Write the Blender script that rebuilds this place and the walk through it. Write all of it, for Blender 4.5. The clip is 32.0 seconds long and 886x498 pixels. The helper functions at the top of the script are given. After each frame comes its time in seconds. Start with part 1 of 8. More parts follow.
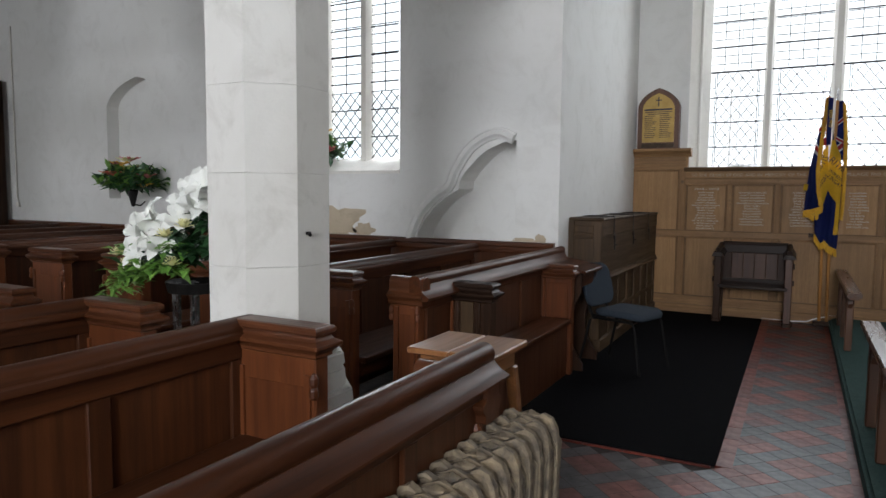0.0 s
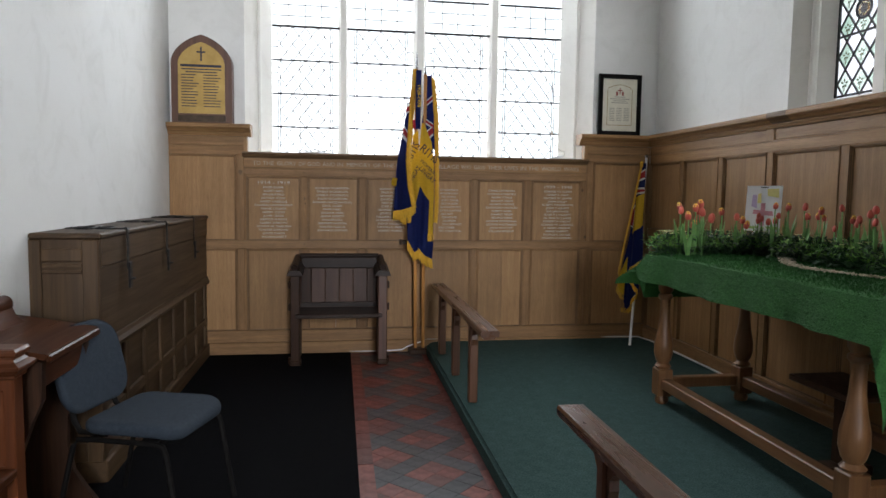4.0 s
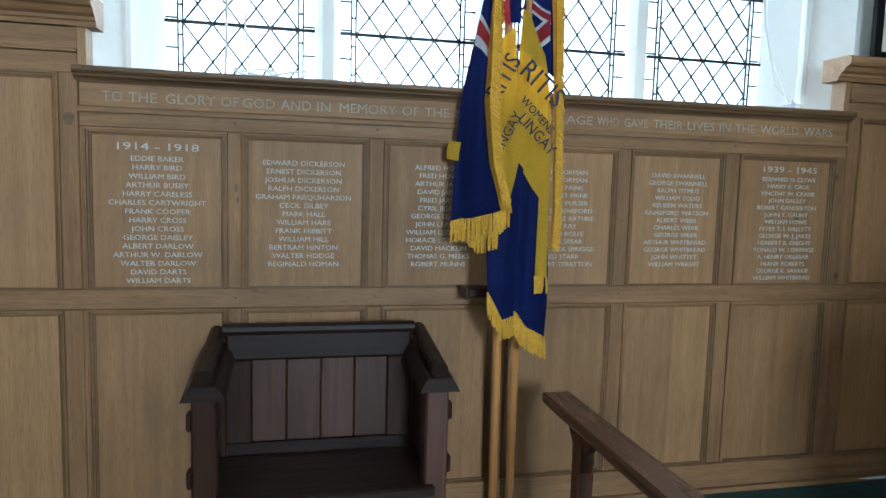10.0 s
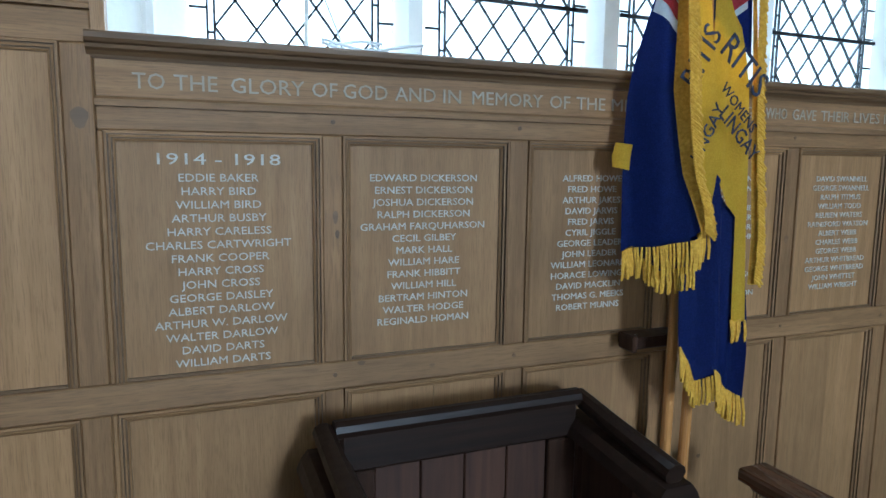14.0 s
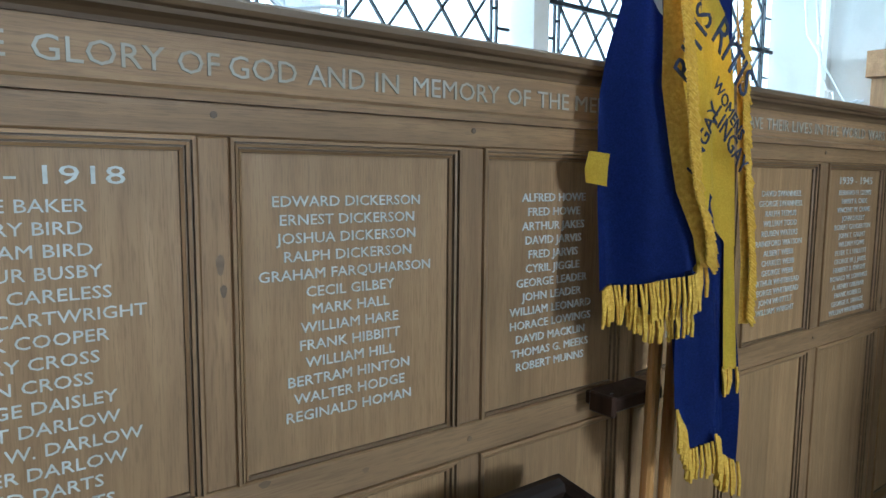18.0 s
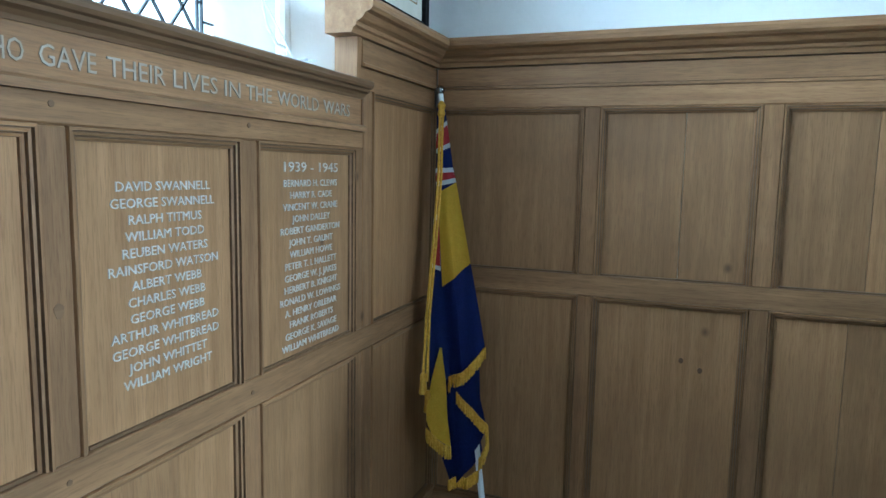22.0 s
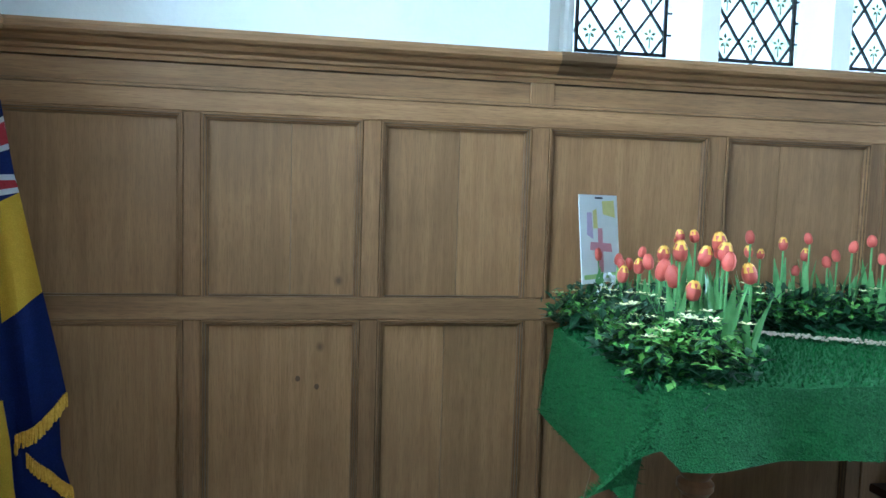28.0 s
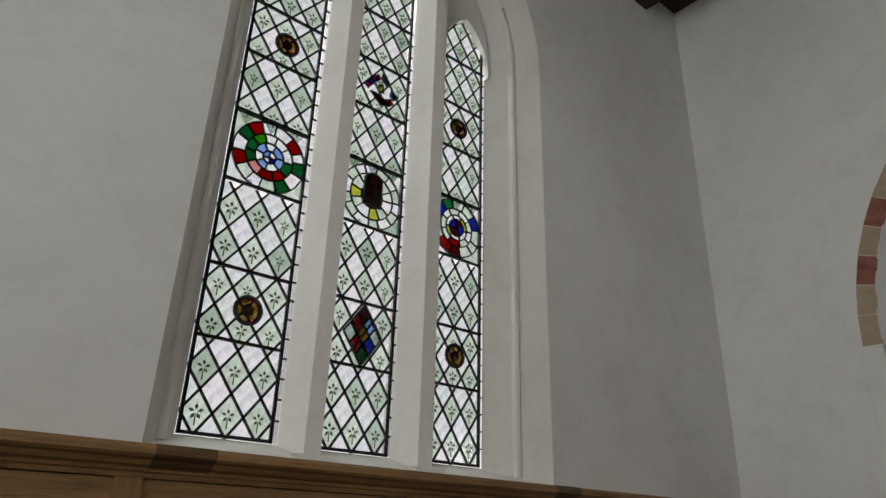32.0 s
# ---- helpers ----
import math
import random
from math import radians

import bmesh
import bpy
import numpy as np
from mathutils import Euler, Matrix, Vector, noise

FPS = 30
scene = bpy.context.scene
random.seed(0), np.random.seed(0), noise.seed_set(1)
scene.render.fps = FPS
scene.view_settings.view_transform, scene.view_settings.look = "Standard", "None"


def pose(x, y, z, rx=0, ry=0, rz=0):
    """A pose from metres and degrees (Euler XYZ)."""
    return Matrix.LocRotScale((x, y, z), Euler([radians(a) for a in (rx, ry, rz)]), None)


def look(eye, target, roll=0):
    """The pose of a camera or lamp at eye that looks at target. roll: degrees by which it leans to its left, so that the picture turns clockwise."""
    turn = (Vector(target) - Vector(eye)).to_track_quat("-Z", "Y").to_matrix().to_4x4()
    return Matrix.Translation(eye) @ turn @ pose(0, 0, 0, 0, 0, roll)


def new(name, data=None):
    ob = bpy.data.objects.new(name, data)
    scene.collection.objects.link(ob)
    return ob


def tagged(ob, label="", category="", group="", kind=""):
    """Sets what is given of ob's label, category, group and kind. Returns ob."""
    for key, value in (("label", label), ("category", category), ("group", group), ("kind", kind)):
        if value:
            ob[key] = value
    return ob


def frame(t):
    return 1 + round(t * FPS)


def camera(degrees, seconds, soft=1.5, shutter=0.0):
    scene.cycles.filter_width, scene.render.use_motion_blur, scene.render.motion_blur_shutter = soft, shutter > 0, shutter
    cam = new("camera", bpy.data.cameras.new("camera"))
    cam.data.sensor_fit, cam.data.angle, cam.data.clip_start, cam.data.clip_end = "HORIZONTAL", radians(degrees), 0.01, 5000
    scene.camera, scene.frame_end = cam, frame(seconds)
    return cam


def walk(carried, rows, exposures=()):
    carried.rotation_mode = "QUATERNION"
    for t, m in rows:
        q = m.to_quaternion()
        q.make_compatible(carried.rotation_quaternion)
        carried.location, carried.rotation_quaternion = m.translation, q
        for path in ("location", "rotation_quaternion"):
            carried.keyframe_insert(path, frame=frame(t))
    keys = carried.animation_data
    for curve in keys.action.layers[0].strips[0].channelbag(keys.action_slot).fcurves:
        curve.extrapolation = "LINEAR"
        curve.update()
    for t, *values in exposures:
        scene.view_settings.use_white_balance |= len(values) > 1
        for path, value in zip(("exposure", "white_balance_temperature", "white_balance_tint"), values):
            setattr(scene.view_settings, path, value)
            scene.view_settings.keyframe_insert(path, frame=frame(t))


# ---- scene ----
cam = camera(67.3, 32.0)
PATH = [
    (0, (-0.172, -0.014, 1.391), (-1.112, 1.744, 1.226), 0.5),
    (0.5, (-0.242, 0.282, 1.403), (-0.976, 2.136, 1.243), 0.7),
    (1, (-0.377, 0.615, 1.380), (-0.938, 2.527, 1.210), 1.1),
    (1.5, (-0.457, 0.907, 1.379), (-0.836, 2.865, 1.224), 1.0),
    (2, (-0.470, 1.227, 1.399), (-0.668, 3.210, 1.239), 0.7),
    (2.5, (-0.545, 1.524, 1.384), (-0.582, 3.518, 1.234), 1.0),
    (3, (-0.609, 1.859, 1.400), (-0.514, 3.850, 1.241), 1.2),
    (3.5, (-0.607, 2.158, 1.379), (-0.377, 4.138, 1.219), 0.8),
    (4, (-0.580, 2.448, 1.393), (-0.274, 4.418, 1.230), 0.8),
    (4.5, (-0.578, 2.813, 1.381), (-0.195, 4.769, 1.207), 1.2),
    (6.5, (-0.489, 4.135, 1.398), (0.112, 6.033, 1.210), 1.5),
    (7, (-0.452, 4.432, 1.383), (0.191, 6.317, 1.194), 1.1),
    (7.5, (-0.400, 4.691, 1.393), (0.237, 6.577, 1.204), 1.2),
    (8, (-0.430, 4.945, 1.373), (0.195, 6.835, 1.181), 1.5),
    (8.5, (-0.496, 5.189, 1.386), (0.141, 7.075, 1.192), 1.6),
    (9, (-0.529, 5.403, 1.379), (0.090, 7.294, 1.178), 1.3),
    (9.5, (-0.568, 5.592, 1.387), (-0.039, 7.511, 1.189), 1.4),
    (10, (-0.680, 5.750, 1.378), (-0.241, 7.692, 1.182), 1.6),
    (10.5, (-0.845, 5.904, 1.391), (-0.437, 7.852, 1.186), 1.7),
    (11, (-0.940, 6.067, 1.387), (-0.559, 8.018, 1.163), 1.1),
    (11.5, (-1.020, 6.229, 1.398), (-0.691, 8.189, 1.175), 1.1),
    (12, (-1.134, 6.384, 1.418), (-0.804, 8.343, 1.188), 1.2),
    (12.5, (-1.209, 6.459, 1.434), (-0.758, 8.395, 1.208), 0.6),
    (13, (-1.232, 6.487, 1.471), (-0.645, 8.385, 1.237), 0.7),
    (13.5, (-1.234, 6.520, 1.486), (-0.545, 8.382, 1.248), 0.7),
    (14, (-1.225, 6.611, 1.474), (-0.475, 8.447, 1.214), 0.7),
    (14.5, (-1.193, 6.836, 1.454), (-0.405, 8.655, 1.192), 0.9),
    (15, (-1.196, 7.004, 1.449), (-0.413, 8.830, 1.213), 1.1),
    (15.5, (-1.250, 7.147, 1.445), (-0.458, 8.970, 1.223), 1.2),
    (17.5, (-1.297, 7.270, 1.476), (-0.189, 8.919, 1.243), 0.8),
    (18, (-1.195, 7.163, 1.475), (-0.001, 8.753, 1.259), 0.5),
    (18.5, (-1.090, 7.056, 1.477), (0.210, 8.559, 1.247), 0.6),
    (19, (-1.010, 7.023, 1.470), (0.405, 8.417, 1.242), 1.0),
    (19.5, (-0.959, 7.008, 1.477), (0.586, 8.258, 1.249), 1.4),
    (20, (-0.888, 7.006, 1.455), (0.767, 8.109, 1.239), 0.9),
    (20.5, (-0.734, 7.100, 1.457), (1.015, 8.033, 1.194), 1.6),
    (21, (-0.550, 7.197, 1.474), (1.267, 7.989, 1.210), 1.6),
    (21.5, (-0.367, 7.197, 1.463), (1.476, 7.934, 1.216), 1.3),
    (22, (-0.167, 7.230, 1.473), (1.694, 7.925, 1.237), 1.1),
    (22.5, (-0.062, 7.286, 1.460), (1.796, 7.990, 1.238), 1.5),
    (23, (0.050, 7.414, 1.453), (1.899, 8.141, 1.219), 1.8),
    (23.5, (0.132, 7.510, 1.445), (1.977, 8.250, 1.217), 1.5),
    (24, (0.160, 7.529, 1.448), (2.002, 8.277, 1.233), 1.1),
    (24.5, (0.172, 7.543, 1.449), (2.018, 8.279, 1.230), 1.2),
    (26.5, (0.150, 7.378, 1.458), (2.084, 7.838, 1.236), 1.5),
    (27, (0.083, 7.277, 1.492), (2.049, 7.564, 1.267), 1.5),
    (27.5, (-0.000, 7.245, 1.475), (1.991, 7.215, 1.285), 1.6),
    (28, (-0.013, 7.121, 1.449), (1.955, 6.802, 1.298), 1.7),
    (28.5, (0.010, 7.099, 1.502), (1.899, 6.464, 1.346), 1.8),
    (29, (0.040, 7.095, 1.598), (1.852, 6.255, 1.477), 2.5),
    (29.5, (0.041, 7.075, 1.622), (1.776, 6.087, 1.740), 2.6),
    (30, (0.036, 7.065, 1.637), (1.704, 5.997, 1.911), 2.4),
    (30.5, (0.022, 7.067, 1.660), (1.615, 5.972, 2.173), 2.1),
    (31, (0.010, 7.065, 1.680), (1.546, 5.949, 2.308), 1.9),
    (31.5, (-0.009, 7.066, 1.700), (1.456, 5.933, 2.454), 1.8),
    (32, (-0.015, 7.061, 1.708), (1.407, 5.900, 2.503), 1.8),
]
EXPOSURES = [(0.0, -0.6, 6500, 13), (1.0, -0.65, 6500, 13), (2.0, -0.55, 6500, 13), (4.0, -0.03, 6450, 13), (7.0, 0.2, 5850, 9), (9.0, 0.4, 5400, 4), (11.0, 0.4, 5100, -3), (13.0, 0.4, 5000, -3), (15.0, 0.55, 4800, 1), (18.0, 0.6, 4850, -3), (19.0, 0.6, 4700, -5), (21.0, 0.75, 4700, -1), (23.0, 1.2, 4480, -9), (24.5, 1.5, 4250, -12), (26.5, 1.3, 4380, -12), (28.0, 1.15, 4650, -5), (29.0, 0.7, 5150, -4), (29.5, 0.3, 5500, 0), (30.0, -0.15, 6050, 10), (31.0, -0.58, 6500, 13), (32.0, -0.97, 7100, 14)]
walk(cam, [(t, look(eye, target, roll)) for t, eye, target, roll in PATH], EXPOSURES)

# ---- daylight ----
FL = 0.03          # floor level
STEP = 0.115       # level of the carpeted platform
world = bpy.data.worlds.new("sky")
scene.world = world
world.use_nodes = True
wn = world.node_tree.nodes
sky = wn.new("ShaderNodeTexSky")
sky.sky_type = "NISHITA"
sky.sun_disc = False
sky.sun_elevation, sky.sun_rotation = radians(38), radians(150)
sky.air_density, sky.dust_density = 1.0, 3.0
wn["Background"].inputs["Strength"].default_value = 0.12
world.node_tree.links.new(sky.outputs[0], wn["Background"].inputs["Color"])
sun = new("sun", bpy.data.lights.new("sun", "SUN"))
sun.data.energy, sun.data.angle, sun.data.color = 0.8, radians(12), (1.0, 0.95, 0.88)
sun.matrix_world = look((6, 20, 20), (0, 0, 0))


def window_light(name, eye, target, width, height, power, colour=(0.90, 0.95, 1.0)):
    """Overcast daylight standing outside one window."""
    data = bpy.data.lights.new(name, "AREA")
    data.shape, data.size, data.size_y, data.energy, data.color = "RECTANGLE", width, height, power, colour
    ob = new(name, data)
    ob.matrix_world = look(eye, target)
    return ob


window_light("daylight_memorial_window", (0.14, 9.35, 3.6), (0.14, 8.3, 3.2), 4.6, 5.0, 560)
window_light("daylight_altar_window", (3.4, 5.5, 4.2), (2.5, 5.5, 3.8), 3.6, 5.0, 450, (0.88, 0.94, 1.0))
window_light("daylight_aisle_window", (-4.4, 6.9, 3.2), (-4.4, 5.5, 2.6), 3.2, 4.2, 700)
for wx, power in ((-8.6, 640), (0.6, 1700), (4.4, 450)):
    window_light("daylight_nave_window", (wx, -5.9, 3.6), (wx, -4.5, 3.2), 2.6, 4.0, power)


def bright_sky(name, x0, x1, y0, y1, z0, z1, strength, colour=(0.94, 0.97, 1.0)):
    """The white overcast sky beyond a window."""
    m = bpy.data.materials.new(name)
    m.use_nodes = True
    m.node_tree.nodes.remove(m.node_tree.nodes["Principled BSDF"])
    e = m.node_tree.nodes.new("ShaderNodeEmission")
    e.inputs["Color"].default_value, e.inputs["Strength"].default_value = (*colour, 1.0), strength
    m.node_tree.links.new(e.outputs[0], m.node_tree.nodes["Material Output"].inputs["Surface"])
    me = bpy.data.meshes.new(name)
    corners = [(x0, y0, z0), (x1, y1, z0), (x1, y1, z1), (x0, y0, z1)]
    me.from_pydata(corners, [], [(0, 1, 2, 3)])
    me.materials.append(m)
    return tagged(new(name, me), "white overcast sky beyond the window", "sky", kind="structure")


bright_sky("backdrop_south", -2.55, 4.9, 10.6, 10.6, -0.2, 12, 2.9)
bright_sky("backdrop_aisle", -16.0, -2.65, 7.6, 7.6, -0.2, 12, 2.8)
bright_sky("backdrop_east", 3.75, 3.75, 2.66, 12, -0.2, 12, 1.95)


# ---- materials ----
def material(name):
    m = bpy.data.materials.new(name)
    m.use_nodes = True
    return m, m.node_tree.nodes, m.node_tree.links, m.node_tree.nodes["Principled BSDF"]


def coords(nodes, links, scale, kind="Object"):
    tc, mp = nodes.new("ShaderNodeTexCoord"), nodes.new("ShaderNodeMapping")
    mp.inputs["Scale"].default_value = scale
    links.new(tc.outputs[kind], mp.inputs["Vector"])
    return mp.outputs["Vector"]


def noise_tex(nodes, links, vec, scale, detail=4.0, rough=0.55, distortion=0.0):
    n = nodes.new("ShaderNodeTexNoise")
    n.inputs["Scale"].default_value, n.inputs["Detail"].default_value = scale, detail
    n.inputs["Roughness"].default_value, n.inputs["Distortion"].default_value = rough, distortion
    links.new(vec, n.inputs["Vector"])
    return n.outputs["Fac"]


def ramp(nodes, links, fac, stops):
    r = nodes.new("ShaderNodeValToRGB")
    e = r.color_ramp.elements
    while len(e) < len(stops):
        e.new(0.5)
    for item, (at, c) in zip(e, stops):
        item.position, item.color = at, (*c, 1.0)
    links.new(fac, r.inputs["Fac"])
    return r.outputs["Color"]


def mixed(nodes, links, fac, a, b, mode="MIX"):
    m = nodes.new("ShaderNodeMix")
    m.data_type, m.blend_type = "RGBA", mode
    for socket, value in ((m.inputs[0], fac), (m.inputs[6], a), (m.inputs[7], b)):
        if isinstance(value, (int, float)):
            socket.default_value = value
        elif isinstance(value, tuple):
            socket.default_value = (*value, 1.0)
        else:
            links.new(value, socket)
    return m.outputs[2]


def bumped(nodes, links, bsdf, fac, strength, distance=0.004):
    b = nodes.new("ShaderNodeBump")
    b.inputs["Strength"].default_value, b.inputs["Distance"].default_value = strength, distance
    links.new(fac, b.inputs["Height"])
    links.new(b.outputs["Normal"], bsdf.inputs["Normal"])


def wood(name, dark, light, axis="z", rough=0.45, wear=0.25, grain=1.0, spec=0.4, knots=False):
    """Planed timber whose grain runs along one axis of the object."""
    m, n, l, b = material(name)
    long = {"x": (1.2, 26, 26), "y": (26, 1.2, 26), "z": (26, 26, 1.2)}[axis]
    v = coords(n, l, tuple(s * grain for s in long))
    info = n.new("ShaderNodeObjectInfo")
    shift = n.new("ShaderNodeVectorMath")
    shift.operation = "ADD"
    l.new(v, shift.inputs[0])
    comb = n.new("ShaderNodeCombineXYZ")
    mul = n.new("ShaderNodeMath")
    mul.operation, mul.inputs[1].default_value = "MULTIPLY", 37.0
    l.new(info.outputs["Random"], mul.inputs[0])
    for i in range(3):
        l.new(mul.outputs[0], comb.inputs[i])
    l.new(comb.outputs[0], shift.inputs[1])
    fine = noise_tex(n, l, shift.outputs[0], 1.0, 6.0, 0.65, 0.6)
    broad = noise_tex(n, l, coords(n, l, (1, 1, 1)), 3.0, 3.0)
    base = ramp(n, l, fine, [(0.28, dark), (0.72, light)])
    mean = tuple((p + q) / 2 for p, q in zip(dark, light))
    base = mixed(n, l, ramp(n, l, broad, [(0.35, (0, 0, 0)), (0.75, (wear,) * 3)]), base, tuple(c * 0.55 for c in mean))
    if knots:
        flame = noise_tex(n, l, shift.outputs[0], 0.22, 3.0, 0.5, 1.6)
        base = mixed(n, l, ramp(n, l, flame, [(0.38, (0, 0, 0)), (0.50, (0.24,) * 3), (0.62, (0, 0, 0))]), base, tuple(c * 0.62 for c in dark))
        vo = n.new("ShaderNodeTexVoronoi")
        vo.inputs["Scale"].default_value = 2.6
        l.new(coords(n, l, {"x": (0.8, 1, 1), "y": (1, 0.8, 1), "z": (1, 1, 0.8)}[axis]), vo.inputs["Vector"])
        base = mixed(n, l, ramp(n, l, vo.outputs["Distance"], [(0.012, (0.85,) * 3), (0.045, (0, 0, 0))]), base, tuple(c * 0.3 for c in dark))
        pores = noise_tex(n, l, shift.outputs[0], 10.0, 3.0, 0.65)
        base = mixed(n, l, ramp(n, l, pores, [(0.50, (0, 0, 0)), (0.62, (0.52,) * 3)]), base, tuple(c * 0.66 for c in dark))
    tint = n.new("ShaderNodeMapRange")
    tint.inputs[3].default_value, tint.inputs[4].default_value = 0.82, 1.14
    l.new(info.outputs["Random"], tint.inputs[0])
    hsv = n.new("ShaderNodeHueSaturation")
    l.new(tint.outputs[0], hsv.inputs["Value"])
    l.new(base, hsv.inputs["Color"])
    l.new(hsv.outputs[0], b.inputs["Base Color"])
    l.new(ramp(n, l, fine, [(0.2, (rough + 0.12,) * 3), (0.8, (rough - 0.06,) * 3)]), b.inputs["Roughness"])
    b.inputs["Specular IOR Level"].default_value = spec
    bumped(n, l, b, pores if knots else fine, 0.35 if knots else 0.25, 0.002)
    return m


def plaster(name, colour, stain, rough=0.85, patch=0.35):
    m, n, l, b = material(name)
    v = coords(n, l, (1, 1, 1))
    big = noise_tex(n, l, v, 0.7, 5.0, 0.6, 0.4)
    small = noise_tex(n, l, v, 22.0, 6.0, 0.7)
    base = mixed(n, l, ramp(n, l, big, [(0.42, (0, 0, 0)), (0.8, (patch,) * 3)]), colour, stain)
    mid = noise_tex(n, l, v, 4.2, 7.0, 0.68, 0.8)
    base = mixed(n, l, ramp(n, l, mid, [(0.50, (0, 0, 0)), (0.72, (patch * 0.55,) * 3)]), base, tuple(0.85 * c for c in stain))
    speck = ramp(n, l, small, [(0.62, (0, 0, 0)), (0.78, (0.12,) * 3)])
    l.new(mixed(n, l, speck, base, tuple(c * 0.7 for c in stain)), b.inputs["Base Color"])
    b.inputs["Roughness"].default_value = rough
    b.inputs["Specular IOR Level"].default_value = 0.25
    bumped(n, l, b, mixed(n, l, 0.45, noise_tex(n, l, v, 5.0, 4.0), small), 0.5, 0.008)
    return m


def mottled(name, a, c, scale=14.0, rough=0.6, metal=0.0, bump=0.3, distance=0.003, spec=0.4, vary=0.0):
    m, n, l, b = material(name)
    v = coords(n, l, (1, 1, 1))
    f1, f2 = noise_tex(n, l, v, scale, 6.0, 0.6), noise_tex(n, l, v, scale * 0.17, 3.0)
    base = mixed(n, l, ramp(n, l, f2, [(0.35, (0, 0, 0)), (0.7, (0.5,) * 3)]), ramp(n, l, f1, [(0.3, a), (0.7, c)]), a)
    if vary:
        info, mr, hsv = n.new("ShaderNodeObjectInfo"), n.new("ShaderNodeMapRange"), n.new("ShaderNodeHueSaturation")
        mr.inputs[3].default_value, mr.inputs[4].default_value = 1 - vary, 1 + vary
        l.new(info.outputs["Random"], mr.inputs[0])
        l.new(mr.outputs[0], hsv.inputs["Value"])
        l.new(base, hsv.inputs["Color"])
        base = hsv.outputs[0]
    l.new(base, b.inputs["Base Color"])
    l.new(ramp(n, l, f1, [(0.3, (min(1, rough + 0.1),) * 3), (0.7, (max(0.05, rough - 0.1),) * 3)]), b.inputs["Roughness"])
    b.inputs["Metallic"].default_value, b.inputs["Specular IOR Level"].default_value = metal, spec
    bumped(n, l, b, f1, bump, distance)
    return m


def glazing(name, colours, ribs=False):
    """Thin leaded glass: mostly clear, tinted from pane to pane, faintly glossy."""
    m, n, l, b = material(name)
    info = n.new("ShaderNodeObjectInfo")
    r = ramp(n, l, info.outputs["Random"], [(i / max(1, len(colours) - 1), c) for i, c in enumerate(colours)])
    v = coords(n, l, (1, 1, 1))
    col = mixed(n, l, ramp(n, l, noise_tex(n, l, v, 26.0, 4.0), [(0.4, (0, 0, 0)), (0.75, (0.35,) * 3)]), r, tuple(0.55 * c for c in colours[0]))
    if ribs:
        wave = n.new("ShaderNodeTexWave")
        wave.bands_direction, wave.inputs["Scale"].default_value, wave.inputs["Distortion"].default_value = "Y", 46.0, 0.6
        l.new(v, wave.inputs["Vector"])
        col = mixed(n, l, ramp(n, l, wave.outputs["Fac"], [(0.35, (0, 0, 0)), (0.8, (0.42,) * 3)]), col, tuple(0.70 * c for c in colours[1]))
    tr, gl, mx = n.new("ShaderNodeBsdfTransparent"), n.new("ShaderNodeBsdfGlossy"), n.new("ShaderNodeMixShader")
    l.new(col, tr.inputs[0])
    gl.inputs["Roughness"].default_value = 0.12
    lw, pw, sc = n.new("ShaderNodeLayerWeight"), n.new("ShaderNodeMath"), n.new("ShaderNodeMath")
    lw.inputs["Blend"].default_value = 0.5
    pw.operation, pw.inputs[1].default_value = "POWER", 5.0
    sc.operation, sc.inputs[1].default_value, sc.inputs[2].default_value = "MULTIPLY_ADD", 0.5, 0.03
    l.new(lw.outputs["Facing"], pw.inputs[0])
    l.new(pw.outputs[0], sc.inputs[0])
    l.new(sc.outputs[0], mx.inputs[0])
    l.new(tr.outputs[0], mx.inputs[1])
    l.new(gl.outputs[0], mx.inputs[2])
    l.new(mx.outputs[0], n["Material Output"].inputs["Surface"])
    return m


WALL = plaster("limewashed_plaster", (0.75, 0.745, 0.72), (0.56, 0.54, 0.49), 0.85, 0.45)
STONE = plaster("painted_stone", (0.78, 0.76, 0.71), (0.60, 0.56, 0.49), 0.75, 0.5)
CLUNCH = plaster("grey_limestone", (0.64, 0.63, 0.59), (0.42, 0.40, 0.35), 0.8, 0.85)
BARE = plaster("bare_render", (0.50, 0.42, 0.31), (0.36, 0.29, 0.20), 0.95, 0.9)
VOUSSOIR = mottled("painted_voussoir", (0.34, 0.26, 0.17), (0.46, 0.38, 0.27), 9, 0.85)
RED_VOUSSOIR = mottled("red_painted_voussoir", (0.20, 0.06, 0.05), (0.34, 0.15, 0.10), 11, 0.85)
OAK_Z = wood("oak_upright_grain", (0.254, 0.135, 0.053), (0.382, 0.213, 0.090), "z", 0.5, 0.5, 1.5, 0.3, knots=True)
OAK_X = wood("oak_level_grain", (0.206, 0.109, 0.044), (0.392, 0.218, 0.094), "x", 0.5, 0.5, 1.4, 0.28, knots=True)
OAK_Y = wood("oak_lengthwise_grain", (0.206, 0.109, 0.044), (0.392, 0.218, 0.094), "y", 0.5, 0.5, 1.4, 0.28, knots=True)
# darker oak for capping, pegs and knots; also painted shade in the panel grooves
OAK_DARK_AND_SHADE_X = wood("dark_oak_and_groove_shade_level", (0.075, 0.040, 0.017), (0.19, 0.108, 0.049), "x", 0.45, 0.4, 1.2, 0.3)
OAK_DARK_AND_SHADE_Y = wood("dark_oak_and_groove_shade_lengthwise", (0.075, 0.040, 0.017), (0.19, 0.108, 0.049), "y", 0.45, 0.4, 1.2, 0.3)
OAK_STILE = wood("oak_stile_upright", (0.190, 0.099, 0.040), (0.350, 0.194, 0.083), "z", 0.52, 0.6, 1.4, 0.26, knots=True)
